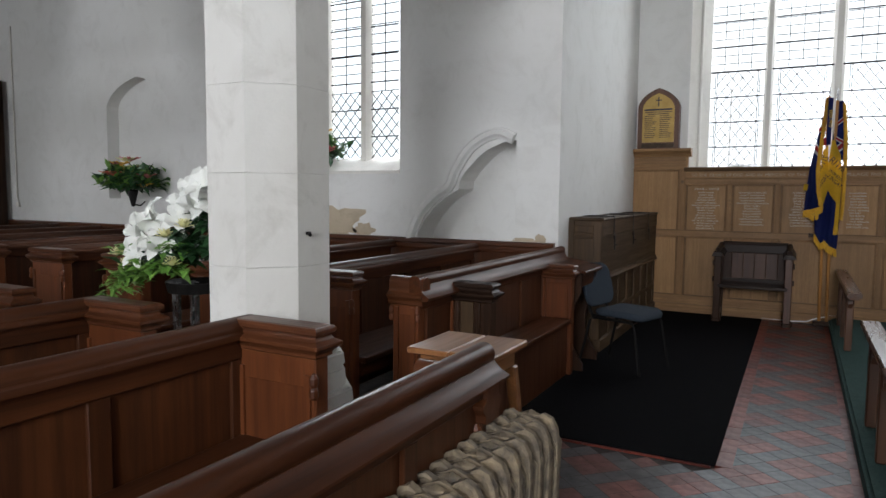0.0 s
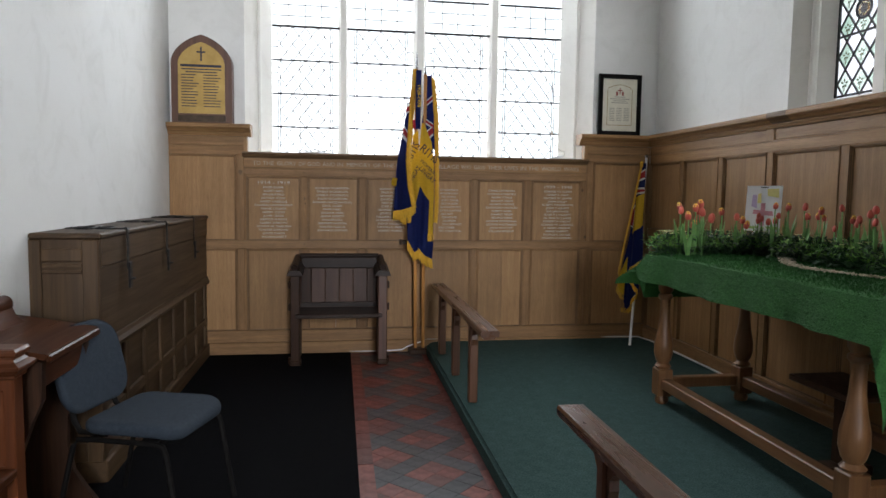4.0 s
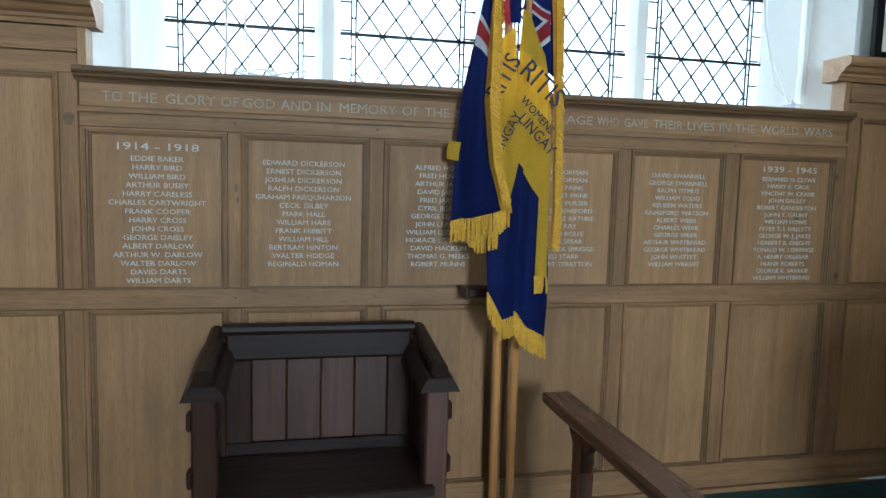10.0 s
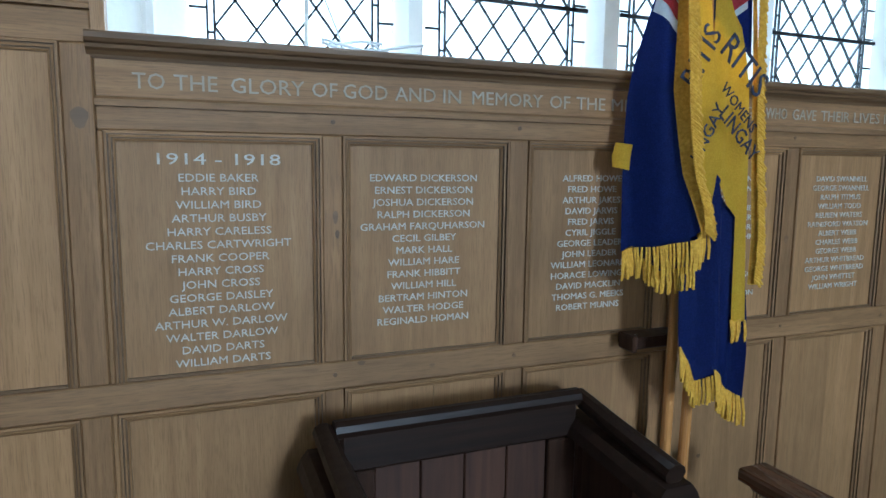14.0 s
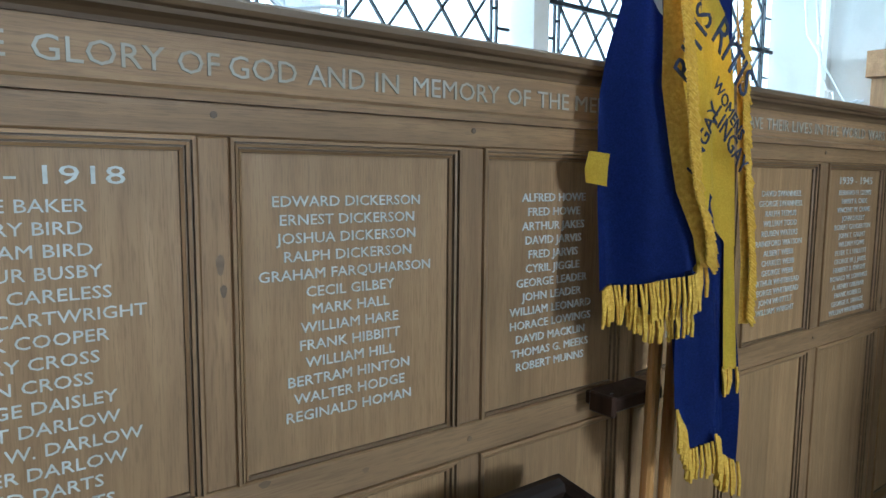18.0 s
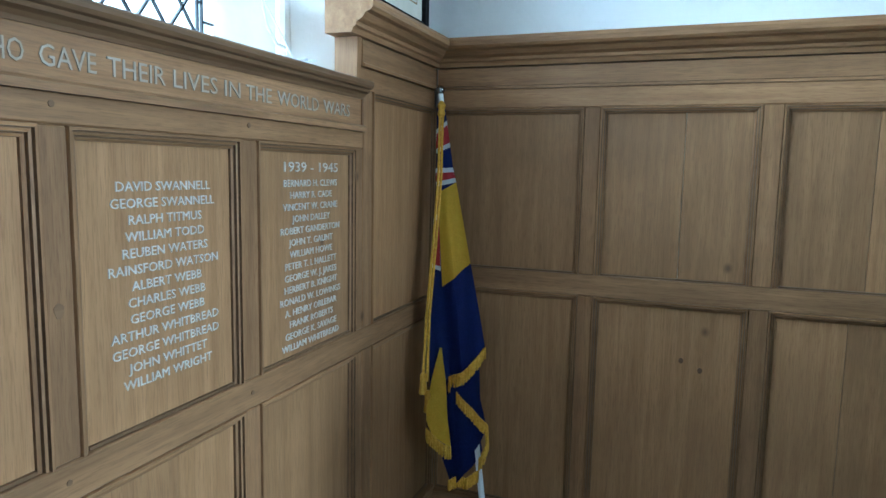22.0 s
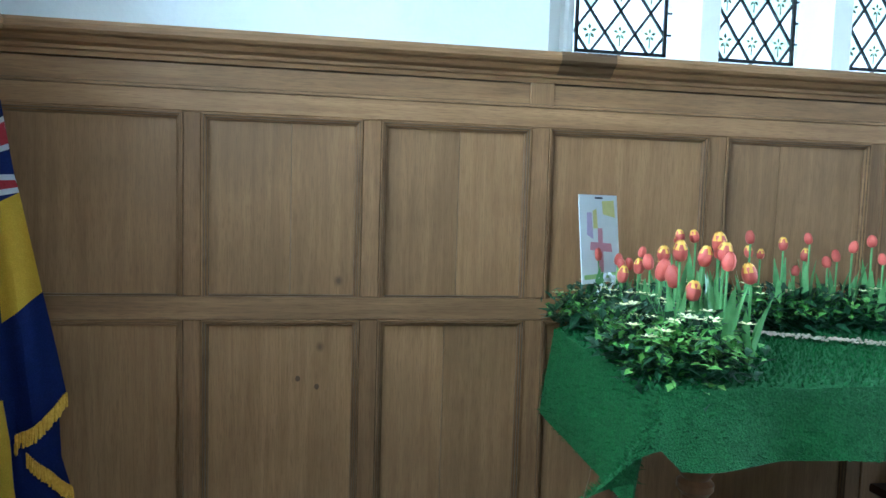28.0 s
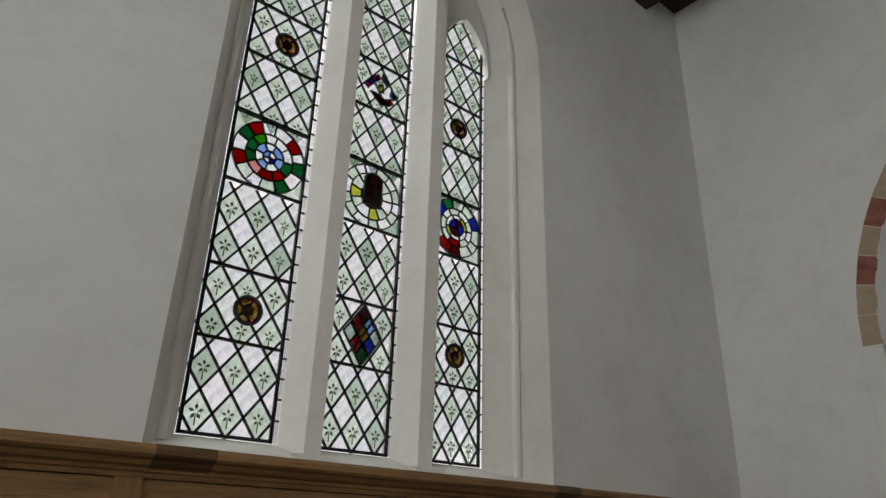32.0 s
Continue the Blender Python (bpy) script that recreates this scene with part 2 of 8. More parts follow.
PEW_Z = wood("pew_upright_grain", (0.028, 0.0095, 0.004), (0.098, 0.032, 0.0115), "z", 0.36, 0.5, 1.0, 0.3)
PEW_Y = wood("pew_lengthwise_grain", (0.026, 0.0090, 0.0045), (0.092, 0.030, 0.0115), "y", 0.30, 0.4, 1.0, 0.18)
PEW_X = wood("pew_level_grain", (0.042, 0.0135, 0.006), (0.135, 0.045, 0.017), "x", 0.30, 0.5, 1.0, 0.32)
PEW_END = wood("pew_end_grain", (0.062, 0.018, 0.007), (0.175, 0.054, 0.019), "z", 0.30, 0.5, 1.0, 0.35)
BLACK_OAK = wood("blackened_oak", (0.013, 0.0064, 0.0039), (0.054, 0.026, 0.0148), "z", 0.36, 0.4, 1.4, 0.16)
BLACK_OAK_X = wood("blackened_oak_level", (0.008, 0.0045, 0.003), (0.030, 0.015, 0.009), "x", 0.38, 0.4, 1.4, 0.2)
RED_OAK = wood("reddish_oak", (0.055, 0.024, 0.014), (0.13, 0.055, 0.03), "z", 0.42, 0.4)
SETTLE_BACK = wood("settle_back_boards", (0.032, 0.0148, 0.0092), (0.090, 0.042, 0.025), "z", 0.42, 0.4, 1.4, 0.3)
CHEST_Z = wood("old_chest_upright", (0.027, 0.0145, 0.006), (0.088, 0.049, 0.021), "z", 0.5, 0.6, 1.4, 0.3)
CHEST_Y = wood("old_chest_lengthwise", (0.028, 0.0155, 0.007), (0.088, 0.050, 0.022), "y", 0.5, 0.6, 1.0, 0.3)
RAIL_Y = wood("rail_top_wood", (0.055, 0.024, 0.012), (0.125, 0.056, 0.028), "y", 0.25, 0.3)
RAIL_Z = wood("rail_post_wood", (0.06, 0.025, 0.012), (0.13, 0.055, 0.026), "z", 0.38, 0.4)
TABLE_Z = wood("altar_table_wood", (0.105, 0.046, 0.018), (0.225, 0.110, 0.045), "z", 0.35, 0.4)
TABLE_Y = wood("altar_table_lengthwise", (0.105, 0.046, 0.018), (0.225, 0.110, 0.045), "y", 0.35, 0.4)
STOOL_X = wood("stool_wood", (0.13, 0.050, 0.017), (0.27, 0.118, 0.044), "y", 0.3, 0.3)
POLE = wood("varnished_pole", (0.30, 0.13, 0.035), (0.44, 0.21, 0.065), "z", 0.25, 0.2)
ROOF = wood("roof_timber", (0.03, 0.02, 0.013), (0.075, 0.048, 0.03), "x", 0.7, 0.5)
IRON = mottled("black_iron", (0.012, 0.012, 0.013), (0.04, 0.038, 0.036), 40, 0.5, 0.7)
LEAD = mottled("window_lead", (0.02, 0.022, 0.024), (0.06, 0.062, 0.065), 30, 0.6, 0.3)
CHROME = mottled("dull_steel", (0.35, 0.35, 0.36), (0.55, 0.55, 0.56), 30, 0.25, 1.0, 0.05)
MAT = mottled("black_matting", (0.0025, 0.0025, 0.003), (0.0085, 0.0085, 0.0095), 190, 1.0, 0, 0.8, 0.003, 0.03)
CARPET = mottled("green_carpet", (0.020, 0.045, 0.042), (0.062, 0.105, 0.095), 120, 0.97, 0, 0.7, 0.003, 0.1)
TILE_RED = mottled("red_quarry_tile", (0.075, 0.015, 0.010), (0.205, 0.046, 0.029), 16, 0.42, 0, 0.35, 0.002, 0.3, 0.4)
TILE_BLACK = mottled("slate_quarry_tile", (0.014, 0.014, 0.017), (0.046, 0.043, 0.048), 16, 0.38, 0, 0.35, 0.002, 0.35, 0.4)
GROUT = mottled("tile_bed", (0.012, 0.009, 0.008), (0.035, 0.026, 0.022), 40, 0.9)
FABRIC = mottled("blue_grey_upholstery", (0.018, 0.025, 0.034), (0.043, 0.054, 0.068), 300, 0.95, 0, 0.5, 0.002, 0.15)
NAVY = mottled("navy_cloth", (0.006, 0.012, 0.075), (0.012, 0.022, 0.13), 260, 0.75, 0, 0.3, 0.001, 0.2)
GOLD = mottled("gold_cloth", (0.58, 0.35, 0.02), (0.74, 0.48, 0.04), 260, 0.75, 0, 0.3, 0.001, 0.2)
FRINGE = mottled("gold_fringe_thread", (0.45, 0.23, 0.015), (0.75, 0.45, 0.05), 120, 0.7, 0, 0.9, 0.004, 0.3)
FLAG_RED = mottled("red_cloth", (0.33, 0.02, 0.025), (0.45, 0.04, 0.05), 200, 0.8, 0, 0.3, 0.001)
FLAG_WHITE = mottled("white_cloth", (0.62, 0.62, 0.62), (0.75, 0.75, 0.74), 200, 0.8, 0, 0.3, 0.001)
LETTER = mottled("pale_lettering", (0.38, 0.34, 0.28), (0.64, 0.61, 0.55), 34, 0.7)
WORN_LETTER = mottled("worn_pale_lettering", (0.27, 0.21, 0.14), (0.50, 0.45, 0.38), 7, 0.75)
INK = mottled("dark_lettering", (0.012, 0.014, 0.03), (0.02, 0.022, 0.05), 60, 0.7)
BRASS = mottled("brass_plate", (0.30, 0.19, 0.055), (0.42, 0.28, 0.09), 9, 0.42, 0.5, 0.1)
PAPER = mottled("cream_paper", (0.66, 0.62, 0.50), (0.74, 0.70, 0.58), 20, 0.8)
WHITE_PAPER = mottled("white_paper", (0.74, 0.75, 0.76), (0.80, 0.81, 0.82), 20, 0.7)
BLACK_FRAME = mottled("black_frame_paint", (0.004, 0.0035, 0.0035), (0.010, 0.009, 0.008), 30, 0.6, 0, 0.1, 0.001, 0.08)
RADIATOR = mottled("dusty_radiator_paint", (0.060, 0.050, 0.040), (0.27, 0.205, 0.125), 26, 0.7, 0, 1.0, 0.008)
TURF = mottled("artificial_turf", (0.012, 0.066, 0.014), (0.050, 0.165, 0.040), 170, 0.8, 0, 1.0, 0.006, 0.25)
LEAF_A = mottled("dark_leaf", (0.012, 0.045, 0.014), (0.03, 0.10, 0.03), 40, 0.45, 0, 0.2, 0.001, 0.5, 0.4)
LEAF_B = mottled("bright_leaf", (0.06, 0.17, 0.025), (0.20, 0.34, 0.07), 40, 0.45, 0, 0.2, 0.001, 0.5, 0.4)
STEM = mottled("pale_stem", (0.11, 0.25, 0.07), (0.22, 0.40, 0.14), 30, 0.5)
TULIP = mottled("tulip_petal", (0.50, 0.075, 0.060), (0.70, 0.19, 0.13), 14, 0.5, 0, 0.1, 0.001, 0.3, 0.2)
TULIP_TIP = mottled("tulip_yellow_edge", (0.80, 0.42, 0.05), (0.85, 0.55, 0.10), 14, 0.5)
PRIMROSE = mottled("primrose_petal", (0.70, 0.66, 0.28), (0.82, 0.80, 0.52), 30, 0.6)
LILY = mottled("white_petal", (0.74, 0.75, 0.70), (0.84, 0.85, 0.80), 20, 0.5)
PINK = mottled("pink_petal", (0.60, 0.13, 0.16), (0.75, 0.32, 0.28), 20, 0.5)
ROCK = mottled("grey_slate_rock", (0.085, 0.070, 0.055), (0.31, 0.285, 0.25), 26, 0.85, 0, 0.8, 0.01)
GRAVEL = mottled("pale_gravel", (0.34, 0.27, 0.19), (0.58, 0.50, 0.38), 45, 0.9, 0, 0.9, 0.008)
GLASS = glazing("plain_quarry_glass", [(0.97, 0.98, 0.98), (0.93, 0.96, 0.97)])
TINTED = glazing("old_quarry_glass", [(0.92, 0.92, 0.97), (0.86, 0.90, 0.92), (0.95, 0.93, 0.97), (0.82, 0.88, 0.86)], ribs=True)
GREENISH = glazing("painted_quarry_glass", [(0.66, 0.73, 0.68), (0.76, 0.82, 0.78), (0.55, 0.64, 0.58)])
RED_GLASS = glazing("ruby_glass", [(0.45, 0.02, 0.03), (0.35, 0.015, 0.02)])
BLUE_GLASS = glazing("blue_glass", [(0.03, 0.08, 0.45), (0.05, 0.12, 0.5)])
GREEN_GLASS = glazing("emerald_glass", [(0.02, 0.22, 0.10), (0.03, 0.30, 0.14)])
AMBER_GLASS = glazing("amber_glass", [(0.45, 0.33, 0.08), (0.38, 0.25, 0.06)])
BROWN_GLASS = glazing("brown_glass", [(0.12, 0.07, 0.04), (0.16, 0.10, 0.06)])


# ---- mesh tools ----
def part(name, bm, mat, parent=None, label="", smooth=False):
    """Links a bmesh as one mesh object, under a thing or a part if one is given."""
    bmesh.ops.recalc_face_normals(bm, faces=bm.faces[:])
    me = bpy.data.meshes.new(name)
    if smooth:
        for f in bm.faces:
            f.smooth = smooth != "sides" or len(f.verts) == 4
        for e in bm.edges:
            e.smooth = len(e.link_faces) == 2 and e.calc_face_angle(0.0) < 0.55
    bm.to_mesh(me)
    bm.free()
    for one in mat if isinstance(mat, (list, tuple)) else (mat,):
        me.materials.append(one)
    ob = new(name, me)
    if parent is not None:
        ob.parent = parent
    if label:
        tagged(ob, label)
    return ob


def thing(name, label, category, at=(0, 0, 0), turn=0.0, group="", kind=""):
    ob = new(name)
    ob.empty_display_size = 0.1
    ob.matrix_world = pose(*at, 0, 0, turn)
    return tagged(ob, label, category, group, kind)


def B(*boxes, bevel=0.0, seg=1):
    """A bmesh of boxes, each (x0, x1, y0, y1, z0, z1)."""
    bm = bmesh.new()
    for x0, x1, y0, y1, z0, z1 in boxes:
        v = [bm.verts.new((x, y, z)) for x in (x0, x1) for y in (y0, y1) for z in (z0, z1)]
        for q in ((0, 1, 3, 2), (4, 6, 7, 5), (0, 4, 5, 1), (2, 3, 7, 6), (0, 2, 6, 4), (1, 5, 7, 3)):
            bm.faces.new([v[i] for i in q])
    if bevel:
        bmesh.ops.bevel(bm, geom=bm.edges[:], offset=bevel, segments=seg, profile=0.5, affect="EDGES")
    return bm


def prism(points, place, d0, d1, bm=None):
    """Extrudes a flat outline of (u, v) from d0 to d1; place(u, d, v) gives the spot."""
    bm = bm or bmesh.new()
    a = [bm.verts.new(place(u, d0, v)) for u, v in points]
    c = [bm.verts.new(place(u, d1, v)) for u, v in points]
    bm.faces.new(a)
    bm.faces.new(c[::-1])
    for i in range(len(points)):
        j = (i + 1) % len(points)
        bm.faces.new((a[i], c[i], c[j], a[j]))
    return bm


def lathe(profile, at=(0, 0, 0), seg=16, bm=None):
    bm = bm or bmesh.new()
    rings = []
    for r, z in profile:
        rings.append([bm.verts.new((at[0] + r * math.cos(2 * math.pi * i / seg), at[1] + r * math.sin(2 * math.pi * i / seg), at[2] + z)) for i in range(seg)])
    for p, q in zip(rings, rings[1:]):
        for i in range(seg):
            bm.faces.new((p[i], p[(i + 1) % seg], q[(i + 1) % seg], q[i]))
    bm.faces.new(rings[0][::-1])
    bm.faces.new(rings[-1])
    return bm


def tube(path, radius, seg=8, bm=None):
    """A round bar through points; radius may be a list."""
    bm = bm or bmesh.new()
    pts = [Vector(p) for p in path]
    rad = radius if isinstance(radius, (list, tuple)) else [radius] * len(pts)
    rings = []
    for i, p in enumerate(pts):
        d = (pts[min(i + 1, len(pts) - 1)] - pts[max(i - 1, 0)]).normalized()
        side = d.cross(Vector((0, 0, 1)) if abs(d.z) < 0.95 else Vector((1, 0, 0))).normalized()
        up = side.cross(d)
        rings.append([bm.verts.new(p + rad[i] * (math.cos(a) * side + math.sin(a) * up)) for a in (2 * math.pi * k / seg for k in range(seg))])
    for p, q in zip(rings, rings[1:]):
        for k in range(seg):
            bm.faces.new((p[k], p[(k + 1) % seg], q[(k + 1) % seg], q[k]))
    bm.faces.new(rings[0][::-1])
    bm.faces.new(rings[-1])
    return bm


def pointed(a, b, spring, rise, steps=10):
    """A two-centred arch from (a, spring) over to (b, spring), rise high."""
    half, mid = (b - a) / 2, (a + b) / 2
    if rise < half * 1.02:
        left = [(a + half * t, spring + rise * (0.72 * math.sqrt(max(0.0, 1 - (1 - t) ** 2)) + 0.28 * t)) for t in (1 - math.cos(math.pi / 2 * i / steps) for i in range(steps + 1))]
        return left + [(2 * mid - u, z) for u, z in left[-2::-1]]
    radius = (half * half + rise * rise) / (2 * half)
    turn = math.atan2(rise, radius - half) if radius >= half else math.pi - math.atan2(rise, half - radius)
    left = [(a + radius - radius * math.cos(turn * i / steps), spring + radius * math.sin(turn * i / steps)) for i in range(steps + 1)]
    return left + [(2 * mid - u, z) for u, z in left[-2::-1]]


def text_mesh(body, size, align="CENTER", thick=0.0012):
    cu = bpy.data.curves.new("text", "FONT")
    cu.body, cu.size, cu.align_x, cu.resolution_u, cu.extrude = body, size, align, 2, thick
    ob = bpy.data.objects.new("text", cu)
    scene.collection.objects.link(ob)
    me = bpy.data.meshes.new_from_object(ob.evaluated_get(bpy.context.evaluated_depsgraph_get()))
    bpy.data.objects.remove(ob)
    bpy.data.curves.remove(cu)
    return me


def lettering(name, body, size, m, mat, parent, stretch=1.0, align="CENTER", width=0.0):
    me = text_mesh(body, size, align)
    if width:
        xs = [v.co.x for v in me.vertices]
        stretch = width / (max(xs) - min(xs))
    me.materials.clear()
    me.materials.append(mat)
    ob = new(name, me)
    ob.parent = parent
    ob.matrix_basis = m @ Matrix.Diagonal((stretch, 1, 1, 1))
    return ob


# places on each wall: u along it, d into it, z up
def on_south(u, d, z):
    return (u, 8.2215 + d, z)


def on_east(u, d, z):
    return (2.265 + d, u, z)


def on_aisle(u, d, z):
    return (u, 5.36 + d, z)


def on_north(u, d, z):
    return (u, -5.0 - d, z)


# ---- the large structure ----
TOP = 6.02


def wall_layer(name, place, u0, u1, z0, z1, d0, d1, openings, mat):
    """A wall slab with openings, each an outline of (u, z) from its left foot over to its right foot."""
    bm = bmesh.new()
    at = u0
    for line in sorted(openings, key=lambda o: o[0][0]):
        a, b = min(p[0] for p in line), max(p[0] for p in line)
        prism([(at, z0), (a, z0), (a, z1), (at, z1)], place, d0, d1, bm)
        zb = line[0][1]
        prism([(a, z0), (b, z0), (b, zb), (a, zb)], place, d0, d1, bm)
        over = list(line)
        while len(over) > 2 and over[1][0] == a:
            over.pop(0)
        while len(over) > 2 and over[-2][0] == b:
            over.pop()
        prism([*over, (b, z1), (a, z1)], place, d0, d1, bm)
        at = b
    prism([(at, z0), (u1, z0), (u1, z1), (at, z1)], place, d0, d1, bm)
    return tagged(part(name, bm, mat), "white limewashed plaster church wall", "wall", kind="structure")


def arch_line(a, b, z0, spring, rise):
    return [(a, z0), *pointed(a, b, spring, rise), (b, z0)]


def reveal(name, place, inner, outer, d0, d1, mat):
    """The splayed lining of an opening, from the wall's face to its glass."""
    bm = bmesh.new()
    a = [bm.verts.new(place(u, d0, z)) for u, z in inner]
    c = [bm.verts.new(place(u, d1, z)) for u, z in outer]
    e = [bm.verts.new(place(u, d1, z)) for u, z in inner]
    for i in range(len(a)):
        j = (i + 1) % len(a)
        bm.faces.new((a[i], a[j], c[j], c[i]))
        bm.faces.new((c[i], c[j], e[j], e[i]))
    return tagged(part(name, bm, mat), "white painted splayed window surround", "window surround", kind="structure")


SOUTH_IN, SOUTH_OUT = arch_line(-1.36, 1.66, 1.62, 3.9, 1.35), arch_line(-1.168, 1.448, 1.713, 3.9, 1.22)
EAST_IN, EAST_OUT = arch_line(4.460, 6.402, 1.945, 4.42, 1.30), arch_line(4.744, 6.238, 2.020, 4.38, 1.13)
AISLE_IN, AISLE_OUT = arch_line(-5.14, -3.515, 1.58, 3.4, 0.9), arch_line(-5.04, -3.70, 1.745, 3.4, 0.8)
NICHE_PLAIN = arch_line(-7.77, -6.655, 1.30, 2.39, 0.36)

# trefoil-headed recess whose far side was cut away
NICHE_CUT = [(-3.34, 0.9), (-3.31, 1.03), (-3.23, 1.165), (-3.14, 1.265), (-3.04, 1.35), (-2.89, 1.435), (-2.885, 1.505), (-2.83, 1.585), (-2.77, 1.65), (-2.69, 1.725), (-2.615, 1.78), (-2.46, 1.842), (-2.34, 1.856), (-2.34, 0.9)]

wall_layer("wall_south", on_south, -2.6, 3.0, -0.2, TOP, 0.0, 0.34, [SOUTH_IN], WALL)
wall_layer("wall_south_outer", on_south, -2.6, 3.0, -0.2, TOP, 0.341, 0.6, [arch_line(-1.75, 2.05, 1.30, 4.0, 1.7)], WALL)
wall_layer("wall_east", on_east, 2.60, 8.9, -0.2, TOP, 0.0, 0.24, [EAST_IN, [(3.08, 0.981), (3.08, 1.60), (3.589, 1.60), (3.589, 0.981)]], WALL)
wall_layer("wall_east_outer", on_east, 2.60, 8.9, -0.2, TOP, 0.241, 0.6, [arch_line(3.75, 7.15, 1.55, 4.3, 1.65)], WALL)
wall_layer("wall_aisle_face", on_aisle, -11.0, -1.95, -0.2, TOP, 0.0, 0.16, [NICHE_PLAIN, AISLE_IN, NICHE_CUT], WALL)
wall_layer("wall_aisle", on_aisle, -11.0, -2.341, -0.2, TOP, 0.1605, 0.31, [AISLE_IN, NICHE_CUT], WALL)
wall_layer("wall_aisle_outer", on_aisle, -11.0, -2.341, -0.2, TOP, 0.3105, 0.6, [arch_line(-5.75, -3.46, 1.30, 3.4, 1.2)], WALL)
tagged(part("wall_west_of_chapel", B((-2.34, -1.95, 5.5205, 8.239, -0.2, TOP)), WALL), "white limewashed plaster church wall", "wall", kind="structure")
wall_layer("wall_nave_north", on_north, -11.0, 7.0, -0.2, TOP, 0.0, 0.5, [arch_line(c - 0.9, c + 0.9, 1.7, 3.8, 1.2) for c in (-8.6, 0.6, 4.4)], WALL)
tagged(part("wall_nave_west", B((-11.6, -11.0, -5.5, 6.1, -0.2, TOP)), WALL), "white limewashed plaster church wall", "wall", kind="structure")
tagged(part("wall_chancel_east", B((7.0, 7.5, -5.5, 2.6, -0.2, TOP)), WALL), "white limewashed plaster church wall", "wall", kind="structure")
reveal("trim_south_window", on_south, SOUTH_IN, SOUTH_OUT, 0.001, 0.33, STONE)
reveal("trim_east_window", on_east, EAST_IN, EAST_OUT, 0.001, 0.21, STONE)
reveal("trim_aisle_window", on_aisle, AISLE_IN, AISLE_OUT, 0.001, 0.30, STONE)

# arcade between nave and chapel
ARCH_Y0, ARCH_Y1 = 1.60, 2.64


def on_arcade(u, d, z):
    return (u, ARCH_Y0 + d, z)


wall_layer("wall_arcade", on_arcade, -11.0, 7.0, 2.82, TOP, 0.0, ARCH_Y1 - ARCH_Y0,
           [arch_line(-6.25, -2.50, 2.82, 2.83, 2.3), arch_line(-1.76, 1.275, 2.82, 2.83, 1.78), arch_line(-10.6, -6.9, 2.82, 2.83, 2.2)], WALL)
tagged(part("wall_arcade_east", B((1.395, 7.0, ARCH_Y0 + 0.001, ARCH_Y1 - 0.001, -0.2, 2.821), (1.276, 1.3945, ARCH_Y0 + 0.1, ARCH_Y1 - 0.004, -0.2, 2.8205)), WALL), "white limewashed plaster church wall", "wall", kind="structure")
# voussoirs showing on the chapel side of the arch
ring = thing("arch_ring", "sandy stone and red painted voussoirs of the chapel arch", "arch", kind="structure")
inner, outer = pointed(-1.7585, 1.2735, 2.83, 1.779, 14), pointed(-1.865, 1.378, 2.83, 1.90, 14)
for k in range(len(inner) - 1):
    p = [inner[k], inner[k + 1], outer[k + 1], outer[k]]
    c = (sum(q[0] for q in p) / 4, sum(q[1] for q in p) / 4)
    part("voussoir", prism([(c[0] + (u - c[0]) * 0.985, c[1] + (z - c[1]) * 0.97) for u, z in p], on_arcade, ARCH_Y1 - ARCH_Y0 - 0.02, ARCH_Y1 - ARCH_Y0 + 0.006), RED_VOUSSOIR if k in (3, 8, 15, 19, 23, 25) else VOUSSOIR, ring)
tagged(part("ceiling", B((-11.6, 2.87, 1.6, 8.83, TOP, TOP + 0.2), (-11.6, 7.5, -5.6, 1.599, TOP, TOP + 0.2), (2.8705, 7.5, 1.5995, 2.65, TOP, TOP + 0.2)), ROOF), "dark timber boarded church ceiling", "ceiling", kind="structure")
for y in (3.1, 4.6, 6.1, 7.6):
    tagged(part("beam", B((-1.97, 2.265, y, y + 0.22, TOP - 0.26, TOP - 0.004), bevel=0.02), ROOF), "dark roof timber under the chapel ceiling", "beam", group="chapel roof beams", kind="structure")

tagged(part("ground", B((-60, 60, -60, 60, -0.6, -0.25)), mottled("grass_outside", (0.03, 0.06, 0.015), (0.07, 0.11, 0.03), 6, 0.9)), "grass of the churchyard outside", "ground", kind="structure")
tagged(part("floor", B((-11.3, 7.2, -5.2, 8.5, -0.2, FL - 0.012)), GROUT), "old red and black tiled church floor", "floor", kind="structure")


